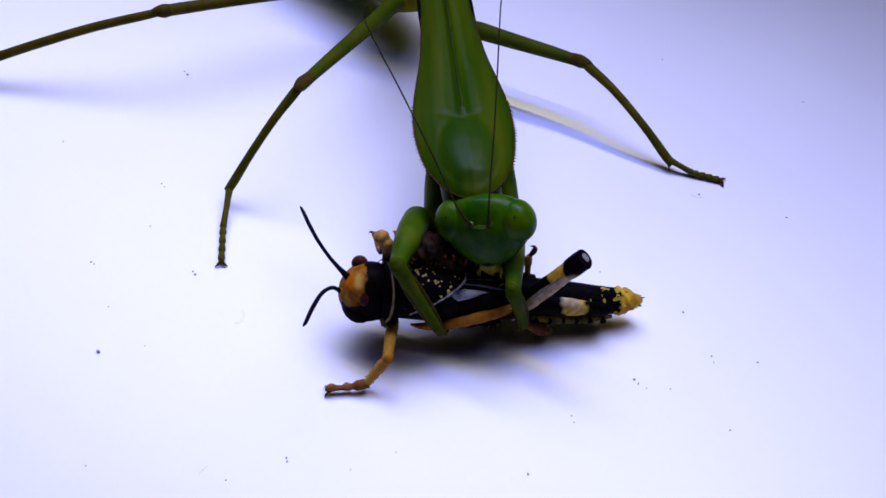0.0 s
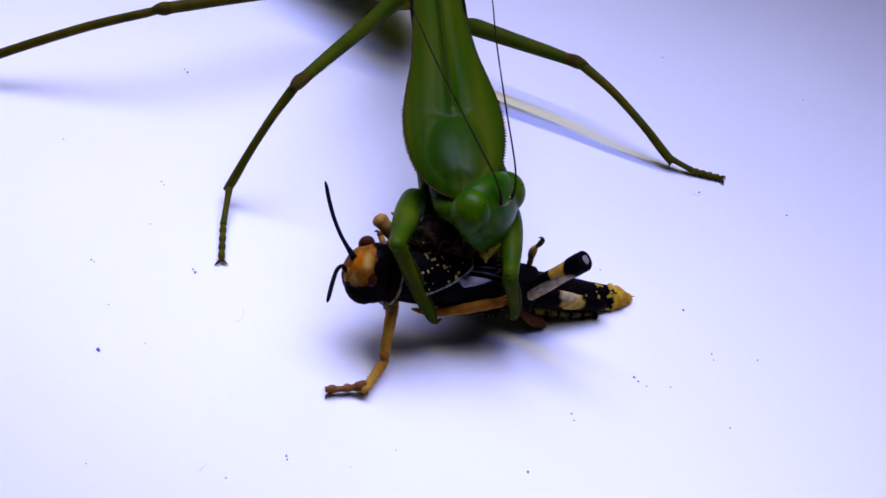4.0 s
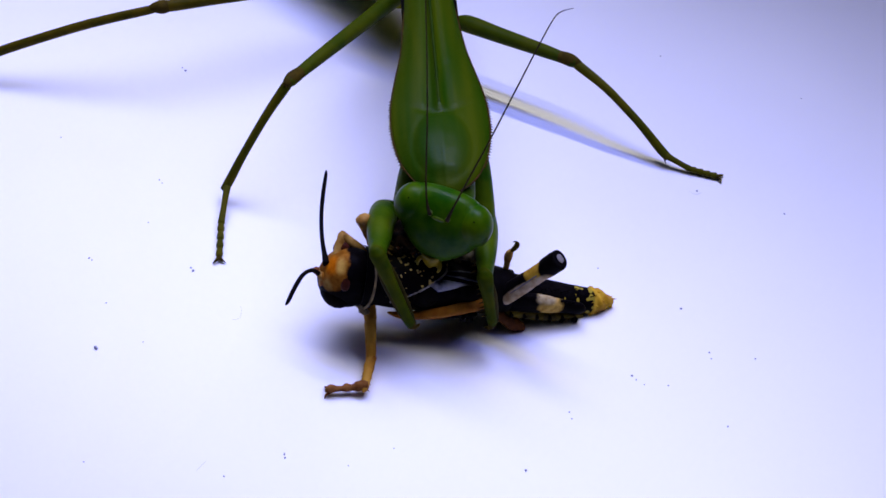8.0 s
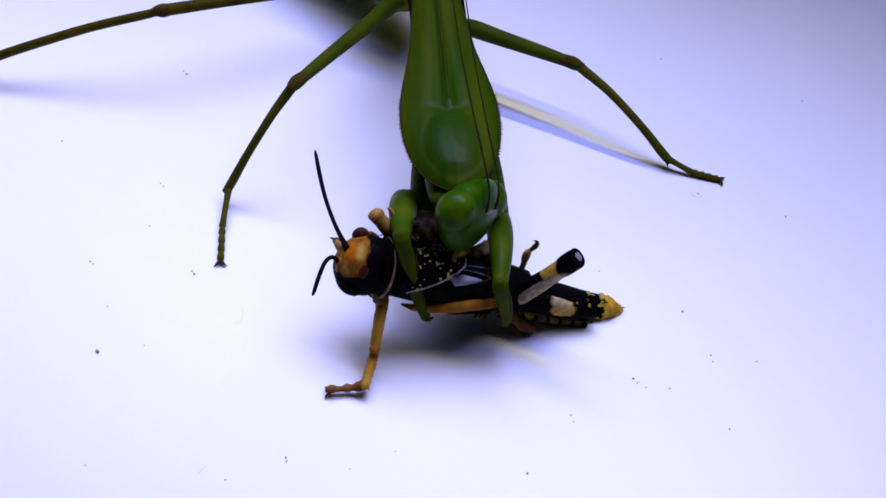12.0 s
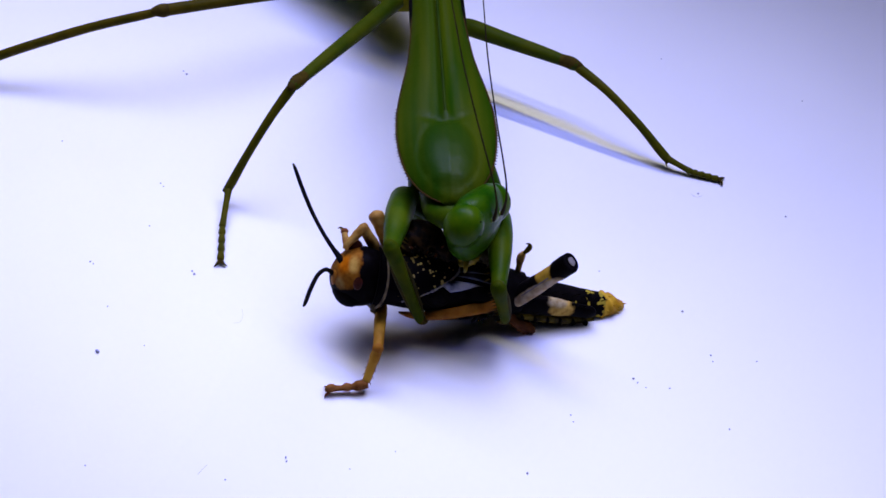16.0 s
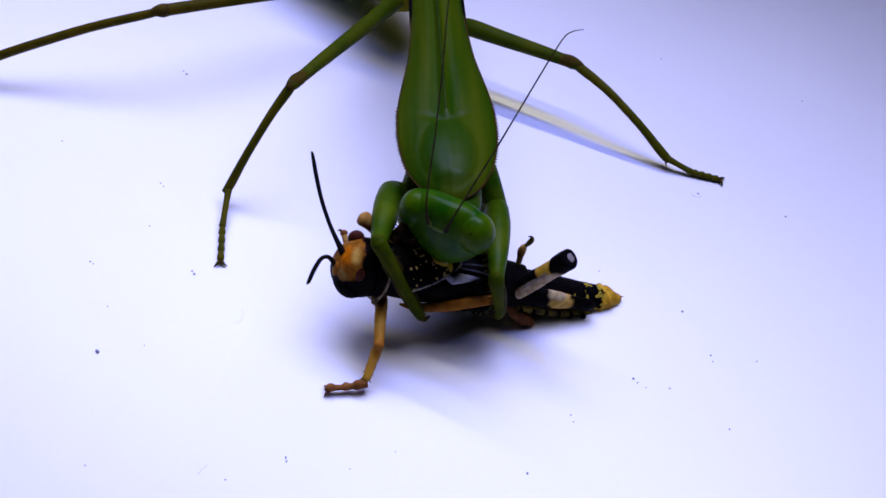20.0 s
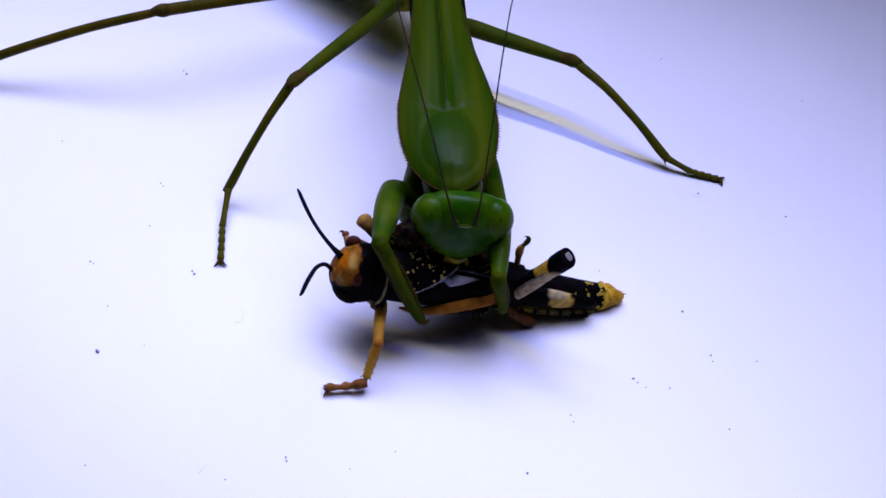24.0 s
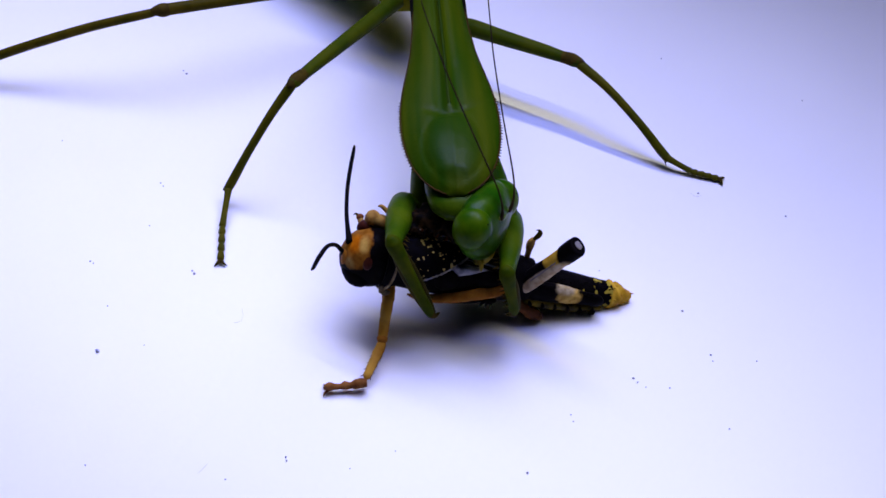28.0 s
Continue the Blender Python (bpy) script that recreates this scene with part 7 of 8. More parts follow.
    walk(near_fore_foot, [
        (0, pose(-0.00648, -0.00788, -0.00573, 0.3, 11.8, -176.8)),
        (0.5, pose(-0.00646, -0.00697, -0.00564, -1.0, 10.4, -177.8)),
        (1, pose(-0.00680, -0.00690, -0.00482, 1.6, 8.3, -177.2)),
        (1.5, pose(-0.00640, -0.00712, -0.00556, -0.6, 11.2, -178.8)),
        (2, pose(-0.00710, -0.00634, -0.00511, 0.4, 11.9, 178.6)),
        (2.5, pose(-0.00669, -0.00688, -0.00545, -0.7, 10.6, -178.5)),
        (3, pose(-0.00686, -0.00728, -0.00566, 0.1, 12.8, -178.9)),
        (3.5, pose(-0.00609, -0.00857, -0.00770, -0.3, 21.1, 179.8)),
        (5.5, pose(-0.00580, -0.00873, -0.00829, -2.0, 21.8, -179.5)),
        (6, pose(-0.00531, -0.00953, -0.00761, 0.4, 21.2, -177.2)),
        (6.5, pose(-0.00513, -0.00746, -0.00695, 0.3, 20.3, 179.4)),
        (7, pose(-0.00459, -0.00911, -0.00694, -1.4, 19.6, -176.4)),
        (7.5, pose(-0.00476, -0.00915, -0.00607, 0.4, 15.8, -176.4)),
        (8, pose(-0.00376, -0.00926, -0.00617, 0.5, 18.5, -177.9)),
        (8.5, pose(-0.00345, -0.00904, -0.00641, -0.5, 17.2, -176.6)),
        (9, pose(-0.00468, -0.00841, -0.00621, 0.5, 18.8, -178.4)),
        (9.5, pose(-0.00456, -0.00847, -0.00562, 0.4, 13.3, -174.4)),
        (10, pose(-0.00459, -0.00860, -0.00523, 1.3, 12.1, -174.2)),
        (10.5, pose(-0.00515, -0.00788, -0.00600, 0.2, 16.5, -178.2)),
        (11, pose(-0.00497, -0.00851, -0.00601, 0.0, 15.5, -175.6)),
        (11.5, pose(-0.00481, -0.00847, -0.00747, 1.3, 21.6, -178.1)),
        (12, pose(-0.00404, -0.00869, -0.00888, -0.9, 24.4, -177.6)),
        (12.5, pose(-0.00476, -0.00836, -0.00732, -1.3, 20.6, -178.7)),
        (14.5, pose(-0.00459, -0.00853, -0.00651, -0.3, 15.6, -175.4)),
        (15, pose(-0.00501, -0.00840, -0.00607, 0.8, 17.2, -177.7)),
        (15.5, pose(-0.00462, -0.00899, -0.00665, 0.9, 19.8, -177.2)),
        (16, pose(-0.00476, -0.00908, -0.00666, 0.2, 19.6, -177.2)),
        (16.5, pose(-0.00436, -0.00887, -0.00644, 0.7, 17.4, -176.1)),
        (17, pose(-0.00454, -0.00867, -0.00596, 0.4, 15.0, -175.3)),
        (17.5, pose(-0.00447, -0.00855, -0.00640, -0.5, 16.3, -176.6)),
        (18, pose(-0.00458, -0.00920, -0.00744, 0.4, 21.3, -176.4)),
        (18.5, pose(-0.00450, -0.00938, -0.00757, 1.0, 21.8, -177.1)),
        (19, pose(-0.00459, -0.00897, -0.00822, 0.5, 23.2, -179.2)),
        (19.5, pose(-0.00437, -0.00960, -0.00734, 1.9, 21.8, -177.8)),
        (20, pose(-0.00466, -0.00938, -0.00764, 0.8, 21.9, -178.4)),
        (20.5, pose(-0.00434, -0.00968, -0.00691, 1.0, 18.8, -176.0)),
        (21, pose(-0.00471, -0.00955, -0.00674, 0.5, 18.4, -176.5)),
        (21.5, pose(-0.00456, -0.00942, -0.00668, 0.6, 17.6, -176.3)),
        (23.5, pose(-0.00484, -0.00956, -0.00626, 3.3, 17.6, -176.8)),
        (24, pose(-0.00502, -0.00932, -0.00688, 0.3, 18.8, -178.2)),
        (24.5, pose(-0.00481, -0.00946, -0.00649, 2.3, 18.0, -177.2)),
        (25, pose(-0.00469, -0.00951, -0.00676, 0.3, 17.7, -175.9)),
        (25.5, pose(-0.00456, -0.00951, -0.00615, 2.9, 17.7, -175.9)),
        (26, pose(-0.00447, -0.00967, -0.00649, 1.4, 17.2, -174.5)),
        (26.5, pose(-0.00412, -0.00983, -0.00614, 2.6, 16.3, -172.5)),
        (27, pose(-0.00437, -0.00984, -0.00694, 0.7, 19.2, -175.3)),
        (27.5, pose(-0.00382, -0.01049, -0.00630, 3.8, 15.9, -171.9)),
        (28, pose(-0.00527, -0.01071, -0.00778, 1.1, 20.8, -175.7)),
    ])
    walk(far_fore_femur, [
        (0, pose(-0.00439, 0.00240, 0.00052, 0.0, -84.2, 162.6)),
        (0.5, pose(-0.00440, 0.00240, 0.00049, 0.0, -88.2, 141.3)),
        (1, pose(-0.00449, 0.00251, 0.00256, 0.0, -85.8, 130.7)),
        (1.5, pose(-0.00445, 0.00244, 0.00220, 0.0, -87.7, 137.3)),
        (2, pose(-0.00453, 0.00257, 0.00261, 0.0, -84.0, 126.5)),
        (2.5, pose(-0.00444, 0.00243, 0.00191, 0.0, -87.6, 142.8)),
        (3, pose(-0.00439, 0.00240, 0.00053, 0.0, -82.2, 150.7)),
        (3.5, pose(-0.00347, 0.00170, -0.00205, 0.0, -66.3, 143.1)),
        (5.5, pose(-0.00404, 0.00202, -0.00240, 0.0, -80.1, 132.7)),
        (6, pose(-0.00391, 0.00211, -0.00239, 0.0, -79.3, 149.8)),
        (6.5, pose(-0.00405, 0.00233, 0.00058, 0.0, -2.9, 168.8)),
        (7, pose(-0.00403, 0.00240, 0.00049, 0.0, -16.5, 179.8)),
        (7.5, pose(-0.00414, 0.00239, 0.00039, 0.0, -39.0, 177.5)),
        (8, pose(-0.00431, 0.00239, 0.00052, 0.0, -40.8, 174.0)),
        (8.5, pose(-0.00380, 0.00238, 0.00010, 0.0, -39.7, 178.3)),
        (9, pose(-0.00435, 0.00239, 0.00056, 0.0, -37.3, 173.1)),
        (9.5, pose(-0.00503, 0.00238, 0.00152, 0.0, -55.4, -178.0)),
        (10, pose(-0.00476, 0.00240, 0.00118, 0.0, -58.5, -179.3)),
        (10.5, pose(-0.00450, 0.00241, 0.00080, 0.0, -63.6, 172.1)),
        (11, pose(-0.00476, 0.00240, 0.00128, 0.0, -62.4, -179.5)),
        (11.5, pose(-0.00451, 0.00242, 0.00073, 0.0, -50.8, 171.8)),
        (12, pose(-0.00268, 0.00229, -0.00045, 0.0, -31.4, 176.2)),
        (12.5, pose(-0.00411, 0.00238, 0.00021, 0.0, -53.1, 175.2)),
        (14.5, pose(-0.00487, 0.00238, 0.00155, 0.0, -63.6, -177.8)),
        (15, pose(-0.00499, 0.00247, 0.00177, 0.0, -62.9, 173.0)),
        (15.5, pose(-0.00468, 0.00243, 0.00107, 0.0, -59.2, 174.3)),
        (16, pose(-0.00471, 0.00242, 0.00109, 0.0, -57.9, 176.3)),
        (16.5, pose(-0.00475, 0.00242, 0.00136, 0.0, -65.0, 177.5)),
        (17, pose(-0.00484, 0.00240, 0.00169, 0.0, -67.9, -179.4)),
        (17.5, pose(-0.00475, 0.00240, 0.00156, 0.0, -70.0, 180.0)),
        (18, pose(-0.00468, 0.00241, 0.00092, 0.0, -48.6, 178.4)),
        (18.5, pose(-0.00303, 0.00228, 0.00046, 0.0, -5.9, 174.8)),
        (19, pose(-0.00296, 0.00214, 0.00064, 0.0, 1.4, 170.0)),
        (19.5, pose(-0.00245, 0.00208, 0.00045, 0.0, -4.4, 170.7)),
        (20, pose(-0.00288, 0.00217, 0.00059, 0.0, -0.5, 171.5)),
        (20.5, pose(-0.00275, 0.00232, 0.00005, 0.0, -18.3, 177.3)),
        (21, pose(-0.00289, 0.00231, 0.00008, 0.0, -19.0, 176.6)),
        (21.5, pose(-0.00288, 0.00232, -0.00002, 0.0, -22.3, 177.0)),
        (23.5, pose(-0.00281, 0.00216, -0.00012, 0.0, -24.0, 171.4)),
        (24, pose(-0.00283, 0.00218, 0.00007, 0.0, -18.4, 172.2)),
        (24.5, pose(-0.00279, 0.00217, -0.00006, 0.0, -22.0, 172.0)),
        (25, pose(-0.00303, 0.00237, -0.00002, 0.0, -24.2, 178.6)),
        (25.5, pose(-0.00300, 0.00226, -0.00017, 0.0, -28.7, 174.4)),
        (26, pose(-0.00278, 0.00242, -0.00002, 0.0, -21.1, -179.1)),
        (26.5, pose(-0.00342, 0.00247, -0.00008, 0.0, -34.5, -176.1)),
        (27, pose(-0.00308, 0.00239, 0.00006, 0.0, -22.4, 179.8)),
        (27.5, pose(-0.00331, 0.00248, 0.00027, 0.0, -16.7, -175.8)),
        (28, pose(-0.00309, 0.00236, -0.00020, 0.0, -31.5, 178.2)),
    ])
    walk(far_fore_tibia, [
        (0, pose(-0.00481, 0.00253, 0.00490, 0.0, 60.7, 120.7)),
        (0.5, pose(-0.00450, 0.00248, 0.00489, 0.0, 59.2, 121.5)),
        (1, pose(-0.00471, 0.00276, 0.00695, 0.0, 59.9, 126.2)),
        (1.5, pose(-0.00458, 0.00256, 0.00660, 0.0, 59.4, 118.6)),
        (2, pose(-0.00480, 0.00294, 0.00698, 0.0, 60.8, 115.3)),
        (2.5, pose(-0.00459, 0.00255, 0.00631, 0.0, 59.3, 119.7)),
        (3, pose(-0.00491, 0.00269, 0.00489, 0.0, 61.2, 116.9)),
        (3.5, pose(-0.00489, 0.00276, 0.00198, 0.0, 63.6, 101.1)),
        (5.5, pose(-0.00456, 0.00257, 0.00194, 0.0, 62.1, 100.1)),
        (6, pose(-0.00462, 0.00253, 0.00193, 0.0, 64.1, 103.7)),
        (6.5, pose(-0.00836, 0.00318, 0.00080, 0.0, 34.9, -134.9)),
        (7, pose(-0.00825, 0.00241, 0.00174, 0.0, 40.1, -113.6)),
        (7.5, pose(-0.00755, 0.00254, 0.00316, 0.0, 36.5, -116.2)),
        (8, pose(-0.00762, 0.00274, 0.00340, 0.0, 38.7, -106.2)),
        (8.5, pose(-0.00719, 0.00248, 0.00292, 0.0, 37.5, -116.7)),
        (9, pose(-0.00783, 0.00282, 0.00323, 0.0, 37.2, -120.0)),
        (9.5, pose(-0.00753, 0.00229, 0.00515, 0.0, 32.4, 167.6)),
        (10, pose(-0.00706, 0.00237, 0.00494, 0.0, 57.9, 146.7)),
        (10.5, pose(-0.00644, 0.00268, 0.00474, 0.0, 31.6, -149.5)),
        (11, pose(-0.00680, 0.00238, 0.00518, 0.0, 34.0, -131.5)),
        (11.5, pose(-0.00726, 0.00281, 0.00414, 0.0, 38.5, -126.5)),
        (12, pose(-0.00642, 0.00253, 0.00184, 0.0, 28.3, -160.0)),
        (12.5, pose(-0.00674, 0.00260, 0.00373, 0.0, 39.2, -129.0)),
        (14.5, pose(-0.00682, 0.00231, 0.00549, 0.0, 53.5, -128.7)),
        (15, pose(-0.00698, 0.00272, 0.00569, 0.0, 54.6, -146.4)),
        (15.5, pose(-0.00692, 0.00265, 0.00485, 0.0, 36.7, -131.0)),
        (16, pose(-0.00704, 0.00257, 0.00482, 0.0, 41.6, -139.3)),
        (16.5, pose(-0.00661, 0.00250, 0.00535, 0.0, 52.2, -144.1)),
        (17, pose(-0.00650, 0.00238, 0.00577, 0.0, 56.8, -156.5)),
        (17.5, pose(-0.00625, 0.00240, 0.00569, 0.0, 41.4, -142.1)),
        (18, pose(-0.00759, 0.00249, 0.00422, 0.0, 39.3, -124.6)),
        (18.5, pose(-0.00739, 0.00267, 0.00091, 0.0, 64.7, 106.3)),
        (19, pose(-0.00729, 0.00291, 0.00053, 0.0, 64.5, 101.4)),
        (19.5, pose(-0.00678, 0.00279, 0.00078, 0.0, 65.5, 105.5)),
        (20, pose(-0.00723, 0.00282, 0.00062, 0.0, 64.6, 104.9)),
        (20.5, pose(-0.00692, 0.00252, 0.00144, 0.0, 63.9, 113.2)),
        (21, pose(-0.00704, 0.00256, 0.00151, 0.0, 63.4, 113.4)),
        (21.5, pose(-0.00695, 0.00253, 0.00165, 0.0, 63.2, 115.1)),
        (23.5, pose(-0.00678, 0.00276, 0.00167, 0.0, 65.5, 115.7)),
        (24, pose(-0.00697, 0.00275, 0.00146, 0.0, 63.3, 110.7)),
        (24.5, pose(-0.00683, 0.00274, 0.00159, 0.0, 64.8, 114.1)),
        (25, pose(-0.00704, 0.00246, 0.00179, 0.0, 62.8, 115.3)),
        (25.5, pose(-0.00684, 0.00264, 0.00194, 0.0, 65.2, 116.3)),
        (26, pose(-0.00689, 0.00236, 0.00156, 0.0, 63.7, 117.9)),
        (26.5, pose(-0.00704, 0.00222, 0.00242, 0.0, 64.2, 122.1)),
        (27, pose(-0.00715, 0.00241, 0.00173, 0.0, 63.5, 113.0)),
        (27.5, pose(-0.00751, 0.00217, 0.00154, 0.0, 64.9, 125.1)),
        (28, pose(-0.00684, 0.00247, 0.00210, 0.0, 63.9, 107.6)),
    ])
    walk(far_fore_foot, [
        (0, pose(-0.00546, 0.00362, 0.00263, 0.0, -20.6, 106.8)),
        (0.5, pose(-0.00520, 0.00362, 0.00266, 0.0, -21.4, 105.6)),
        (1, pose(-0.00548, 0.00381, 0.00470, 0.0, -17.8, 104.5)),
        (1.5, pose(-0.00521, 0.00372, 0.00436, 0.0, -19.9, 104.6)),
        (2, pose(-0.00534, 0.00409, 0.00471, 0.0, -18.1, 101.7)),
        (2.5, pose(-0.00525, 0.00370, 0.00408, 0.0, -20.1, 104.6)),
        (3, pose(-0.00548, 0.00380, 0.00261, 0.0, -20.0, 105.1)),
        (3.5, pose(-0.00511, 0.00390, -0.00035, 0.0, -21.3, 108.1)),
        (5.5, pose(-0.00477, 0.00377, -0.00036, 0.0, -23.3, 110.2)),
        (6, pose(-0.00489, 0.00363, -0.00041, 0.0, -21.7, 111.3)),
        (6.5, pose(-0.01049, 0.00104, -0.00131, 0.0, -28.1, 128.3)),
        (7, pose(-0.00951, -0.00048, -0.00091, 0.0, -19.7, 148.9)),
        (7.5, pose(-0.00924, -0.00089, 0.00034, 0.0, -23.1, 144.7)),
        (8, pose(-0.00874, -0.00110, 0.00020, 0.0, -22.4, 141.7)),
        (8.5, pose(-0.00901, -0.00115, -0.00021, 0.0, 3.6, 114.7)),
        (9, pose(-0.00982, -0.00064, 0.00020, 0.0, 5.3, 112.4)),
        (9.5, pose(-0.00967, 0.00276, 0.00375, 0.0, -29.7, 140.8)),
        (10, pose(-0.00821, 0.00313, 0.00273, 0.0, -35.7, 122.6)),
        (10.5, pose(-0.00835, 0.00156, 0.00338, 0.0, -35.4, 118.0)),
        (11, pose(-0.00834, 0.00064, 0.00361, 0.0, -35.5, 121.4)),
        (11.5, pose(-0.00868, 0.00090, 0.00224, 0.0, -24.1, 135.8)),
        (12, pose(-0.00926, 0.00150, 0.00021, 0.0, 22.2, 96.2)),
        (12.5, pose(-0.00825, 0.00073, 0.00178, 0.0, 10.4, 100.1)),
        (14.5, pose(-0.00779, 0.00110, 0.00340, 0.0, -37.1, 118.6)),
        (15, pose(-0.00823, 0.00188, 0.00357, 0.0, -39.4, 101.2)),
        (15.5, pose(-0.00839, 0.00096, 0.00318, 0.0, -25.1, 102.1)),
        (16, pose(-0.00851, 0.00130, 0.00310, 0.0, -10.5, 98.9)),
        (16.5, pose(-0.00790, 0.00156, 0.00330, 0.0, -10.5, 101.4)),
        (17, pose(-0.00780, 0.00181, 0.00359, 0.0, -15.3, 98.4)),
        (17.5, pose(-0.00779, 0.00120, 0.00397, 0.0, -11.0, 99.0)),
        (18, pose(-0.00876, 0.00079, 0.00253, 0.0, 0.2, 99.7)),
        (18.5, pose(-0.00770, 0.00374, -0.00144, 0.0, -21.0, 111.7)),
        (19, pose(-0.00751, 0.00401, -0.00182, 0.0, -21.4, 110.5)),
        (19.5, pose(-0.00707, 0.00383, -0.00158, 0.0, -20.4, 110.6)),
        (20, pose(-0.00752, 0.00390, -0.00173, 0.0, -22.0, 110.9)),
        (20.5, pose(-0.00737, 0.00357, -0.00090, 0.0, -21.6, 111.6)),
        (21, pose(-0.00751, 0.00363, -0.00081, 0.0, -22.4, 111.2)),
        (21.5, pose(-0.00745, 0.00360, -0.00067, 0.0, -22.3, 111.0)),
        (23.5, pose(-0.00725, 0.00373, -0.00069, 0.0, -19.7, 109.3)),
        (24, pose(-0.00738, 0.00385, -0.00086, 0.0, -22.4, 109.7)),
        (24.5, pose(-0.00728, 0.00375, -0.00076, 0.0, -20.5, 109.5)),
        (25, pose(-0.00755, 0.00354, -0.00053, 0.0, -22.5, 111.5)),
        (25.5, pose(-0.00733, 0.00362, -0.00042, 0.0, -19.8, 110.3)),
        (26, pose(-0.00742, 0.00338, -0.00077, 0.0, -22.0, 112.4)),
        (26.5, pose(-0.00764, 0.00318, 0.00008, 0.0, -20.2, 113.3)),
        (27, pose(-0.00760, 0.00348, -0.00059, 0.0, -21.9, 112.6)),
        (27.5, pose(-0.00815, 0.00307, -0.00082, 0.0, -20.3, 113.7)),
        (28, pose(-0.00719, 0.00356, -0.00024, 0.0, -21.1, 112.5)),
    ])
    walk(far_mid_femur, [
        (0, pose(-0.00339, 0.00267, 0.00170, -54.0, -58.7, 164.5)),
        (0.5, pose(-0.00339, 0.00267, 0.00170, -45.4, -59.7, 150.2)),
        (1, pose(-0.00339, 0.00267, 0.00170, -38.0, -60.3, 143.1)),
        (1.5, pose(-0.00339, 0.00267, 0.00170, -42.3, -56.2, 145.7)),
        (2, pose(-0.00339, 0.00267, 0.00170, -42.0, -57.1, 141.6)),
        (2.5, pose(-0.00339, 0.00267, 0.00170, -42.5, -62.3, 143.3)),
        (3, pose(-0.00339, 0.00267, 0.00170, -47.1, -61.6, 147.7)),
        (3.5, pose(-0.00339, 0.00267, 0.00170, -50.6, -40.6, 156.9)),
        (5.5, pose(-0.00339, 0.00267, 0.00170, -59.1, -41.3, 174.6)),
        (6, pose(-0.00339, 0.00267, 0.00170, -60.7, -42.9, -175.3)),
        (6.5, pose(-0.00339, 0.00267, 0.00170, -58.5, -50.3, 165.0)),
        (7, pose(-0.00339, 0.00267, 0.00170, -56.5, -46.8, 168.7)),
        (7.5, pose(-0.00339, 0.00267, 0.00170, -48.8, -56.2, 153.1)),
        (8, pose(-0.00339, 0.00267, 0.00170, -49.2, -52.1, 151.4)),
        (8.5, pose(-0.00339, 0.00267, 0.00170, -44.4, -50.2, 146.9)),
        (9, pose(-0.00339, 0.00267, 0.00170, -47.3, -46.7, 151.2)),
        (9.5, pose(-0.00339, 0.00267, 0.00170, -39.5, -57.5, 142.5)),
        (10, pose(-0.00339, 0.00267, 0.00170, -32.2, -57.8, 133.0)),
        (10.5, pose(-0.00339, 0.00267, 0.00170, -33.0, -50.6, 126.4)),
        (11, pose(-0.00339, 0.00267, 0.00170, -34.5, -54.4, 131.5)),
        (11.5, pose(-0.00339, 0.00267, 0.00170, -50.2, -46.7, 153.2)),
        (12, pose(-0.00339, 0.00267, 0.00170, -58.0, -40.9, 171.0)),
        (12.5, pose(-0.00339, 0.00267, 0.00170, -56.4, -52.1, 159.1)),
        (14.5, pose(-0.00339, 0.00267, 0.00170, -32.4, -50.0, 129.5)),
        (15, pose(-0.00339, 0.00267, 0.00170, -35.4, -46.2, 131.8)),
        (15.5, pose(-0.00339, 0.00267, 0.00170, -37.8, -41.1, 134.7)),
        (16, pose(-0.00339, 0.00267, 0.00170, -41.3, -45.0, 140.1)),
        (16.5, pose(-0.00339, 0.00267, 0.00170, -33.7, -45.4, 130.2)),
        (17, pose(-0.00339, 0.00267, 0.00170, -33.2, -50.6, 131.8)),
        (17.5, pose(-0.00339, 0.00267, 0.00170, -34.3, -47.8, 131.2)),
        (18, pose(-0.00339, 0.00267, 0.00170, -43.5, -37.5, 146.5)),
        (18.5, pose(-0.00339, 0.00267, 0.00170, -46.0, -31.4, 156.2)),
        (19, pose(-0.00339, 0.00267, 0.00170, -47.5, -24.1, 164.0)),
        (19.5, pose(-0.00339, 0.00267, 0.00170, -45.0, -25.2, 160.2)),
        (20, pose(-0.00339, 0.00267, 0.00170, -47.2, -26.3, 164.7)),
        (20.5, pose(-0.00339, 0.00267, 0.00170, -45.4, -31.7, 161.4)),
        (21, pose(-0.00339, 0.00267, 0.00170, -46.7, -33.7, 163.2)),
        (21.5, pose(-0.00339, 0.00267, 0.00170, -45.9, -35.0, 161.4)),
        (23.5, pose(-0.00339, 0.00267, 0.00170, -42.8, -33.7, 157.9)),
        (24, pose(-0.00339, 0.00267, 0.00170, -46.3, -32.4, 160.1)),
        (24.5, pose(-0.00339, 0.00267, 0.00170, -42.5, -32.2, 154.9)),
        (25, pose(-0.00339, 0.00267, 0.00170, -45.0, -33.9, 159.4)),
        (25.5, pose(-0.00339, 0.00267, 0.00170, -43.3, -35.4, 158.2)),
        (26, pose(-0.00339, 0.00267, 0.00170, -46.0, -37.8, 163.1)),
        (26.5, pose(-0.00339, 0.00267, 0.00170, -47.4, -40.8, 170.2)),
        (27, pose(-0.00339, 0.00267, 0.00170, -47.6, -33.5, 166.2)),
        (27.5, pose(-0.00339, 0.00267, 0.00170, -47.9, -39.0, 178.8)),
        (28, pose(-0.00339, 0.00267, 0.00170, -47.7, -24.8, -177.3)),
    ])
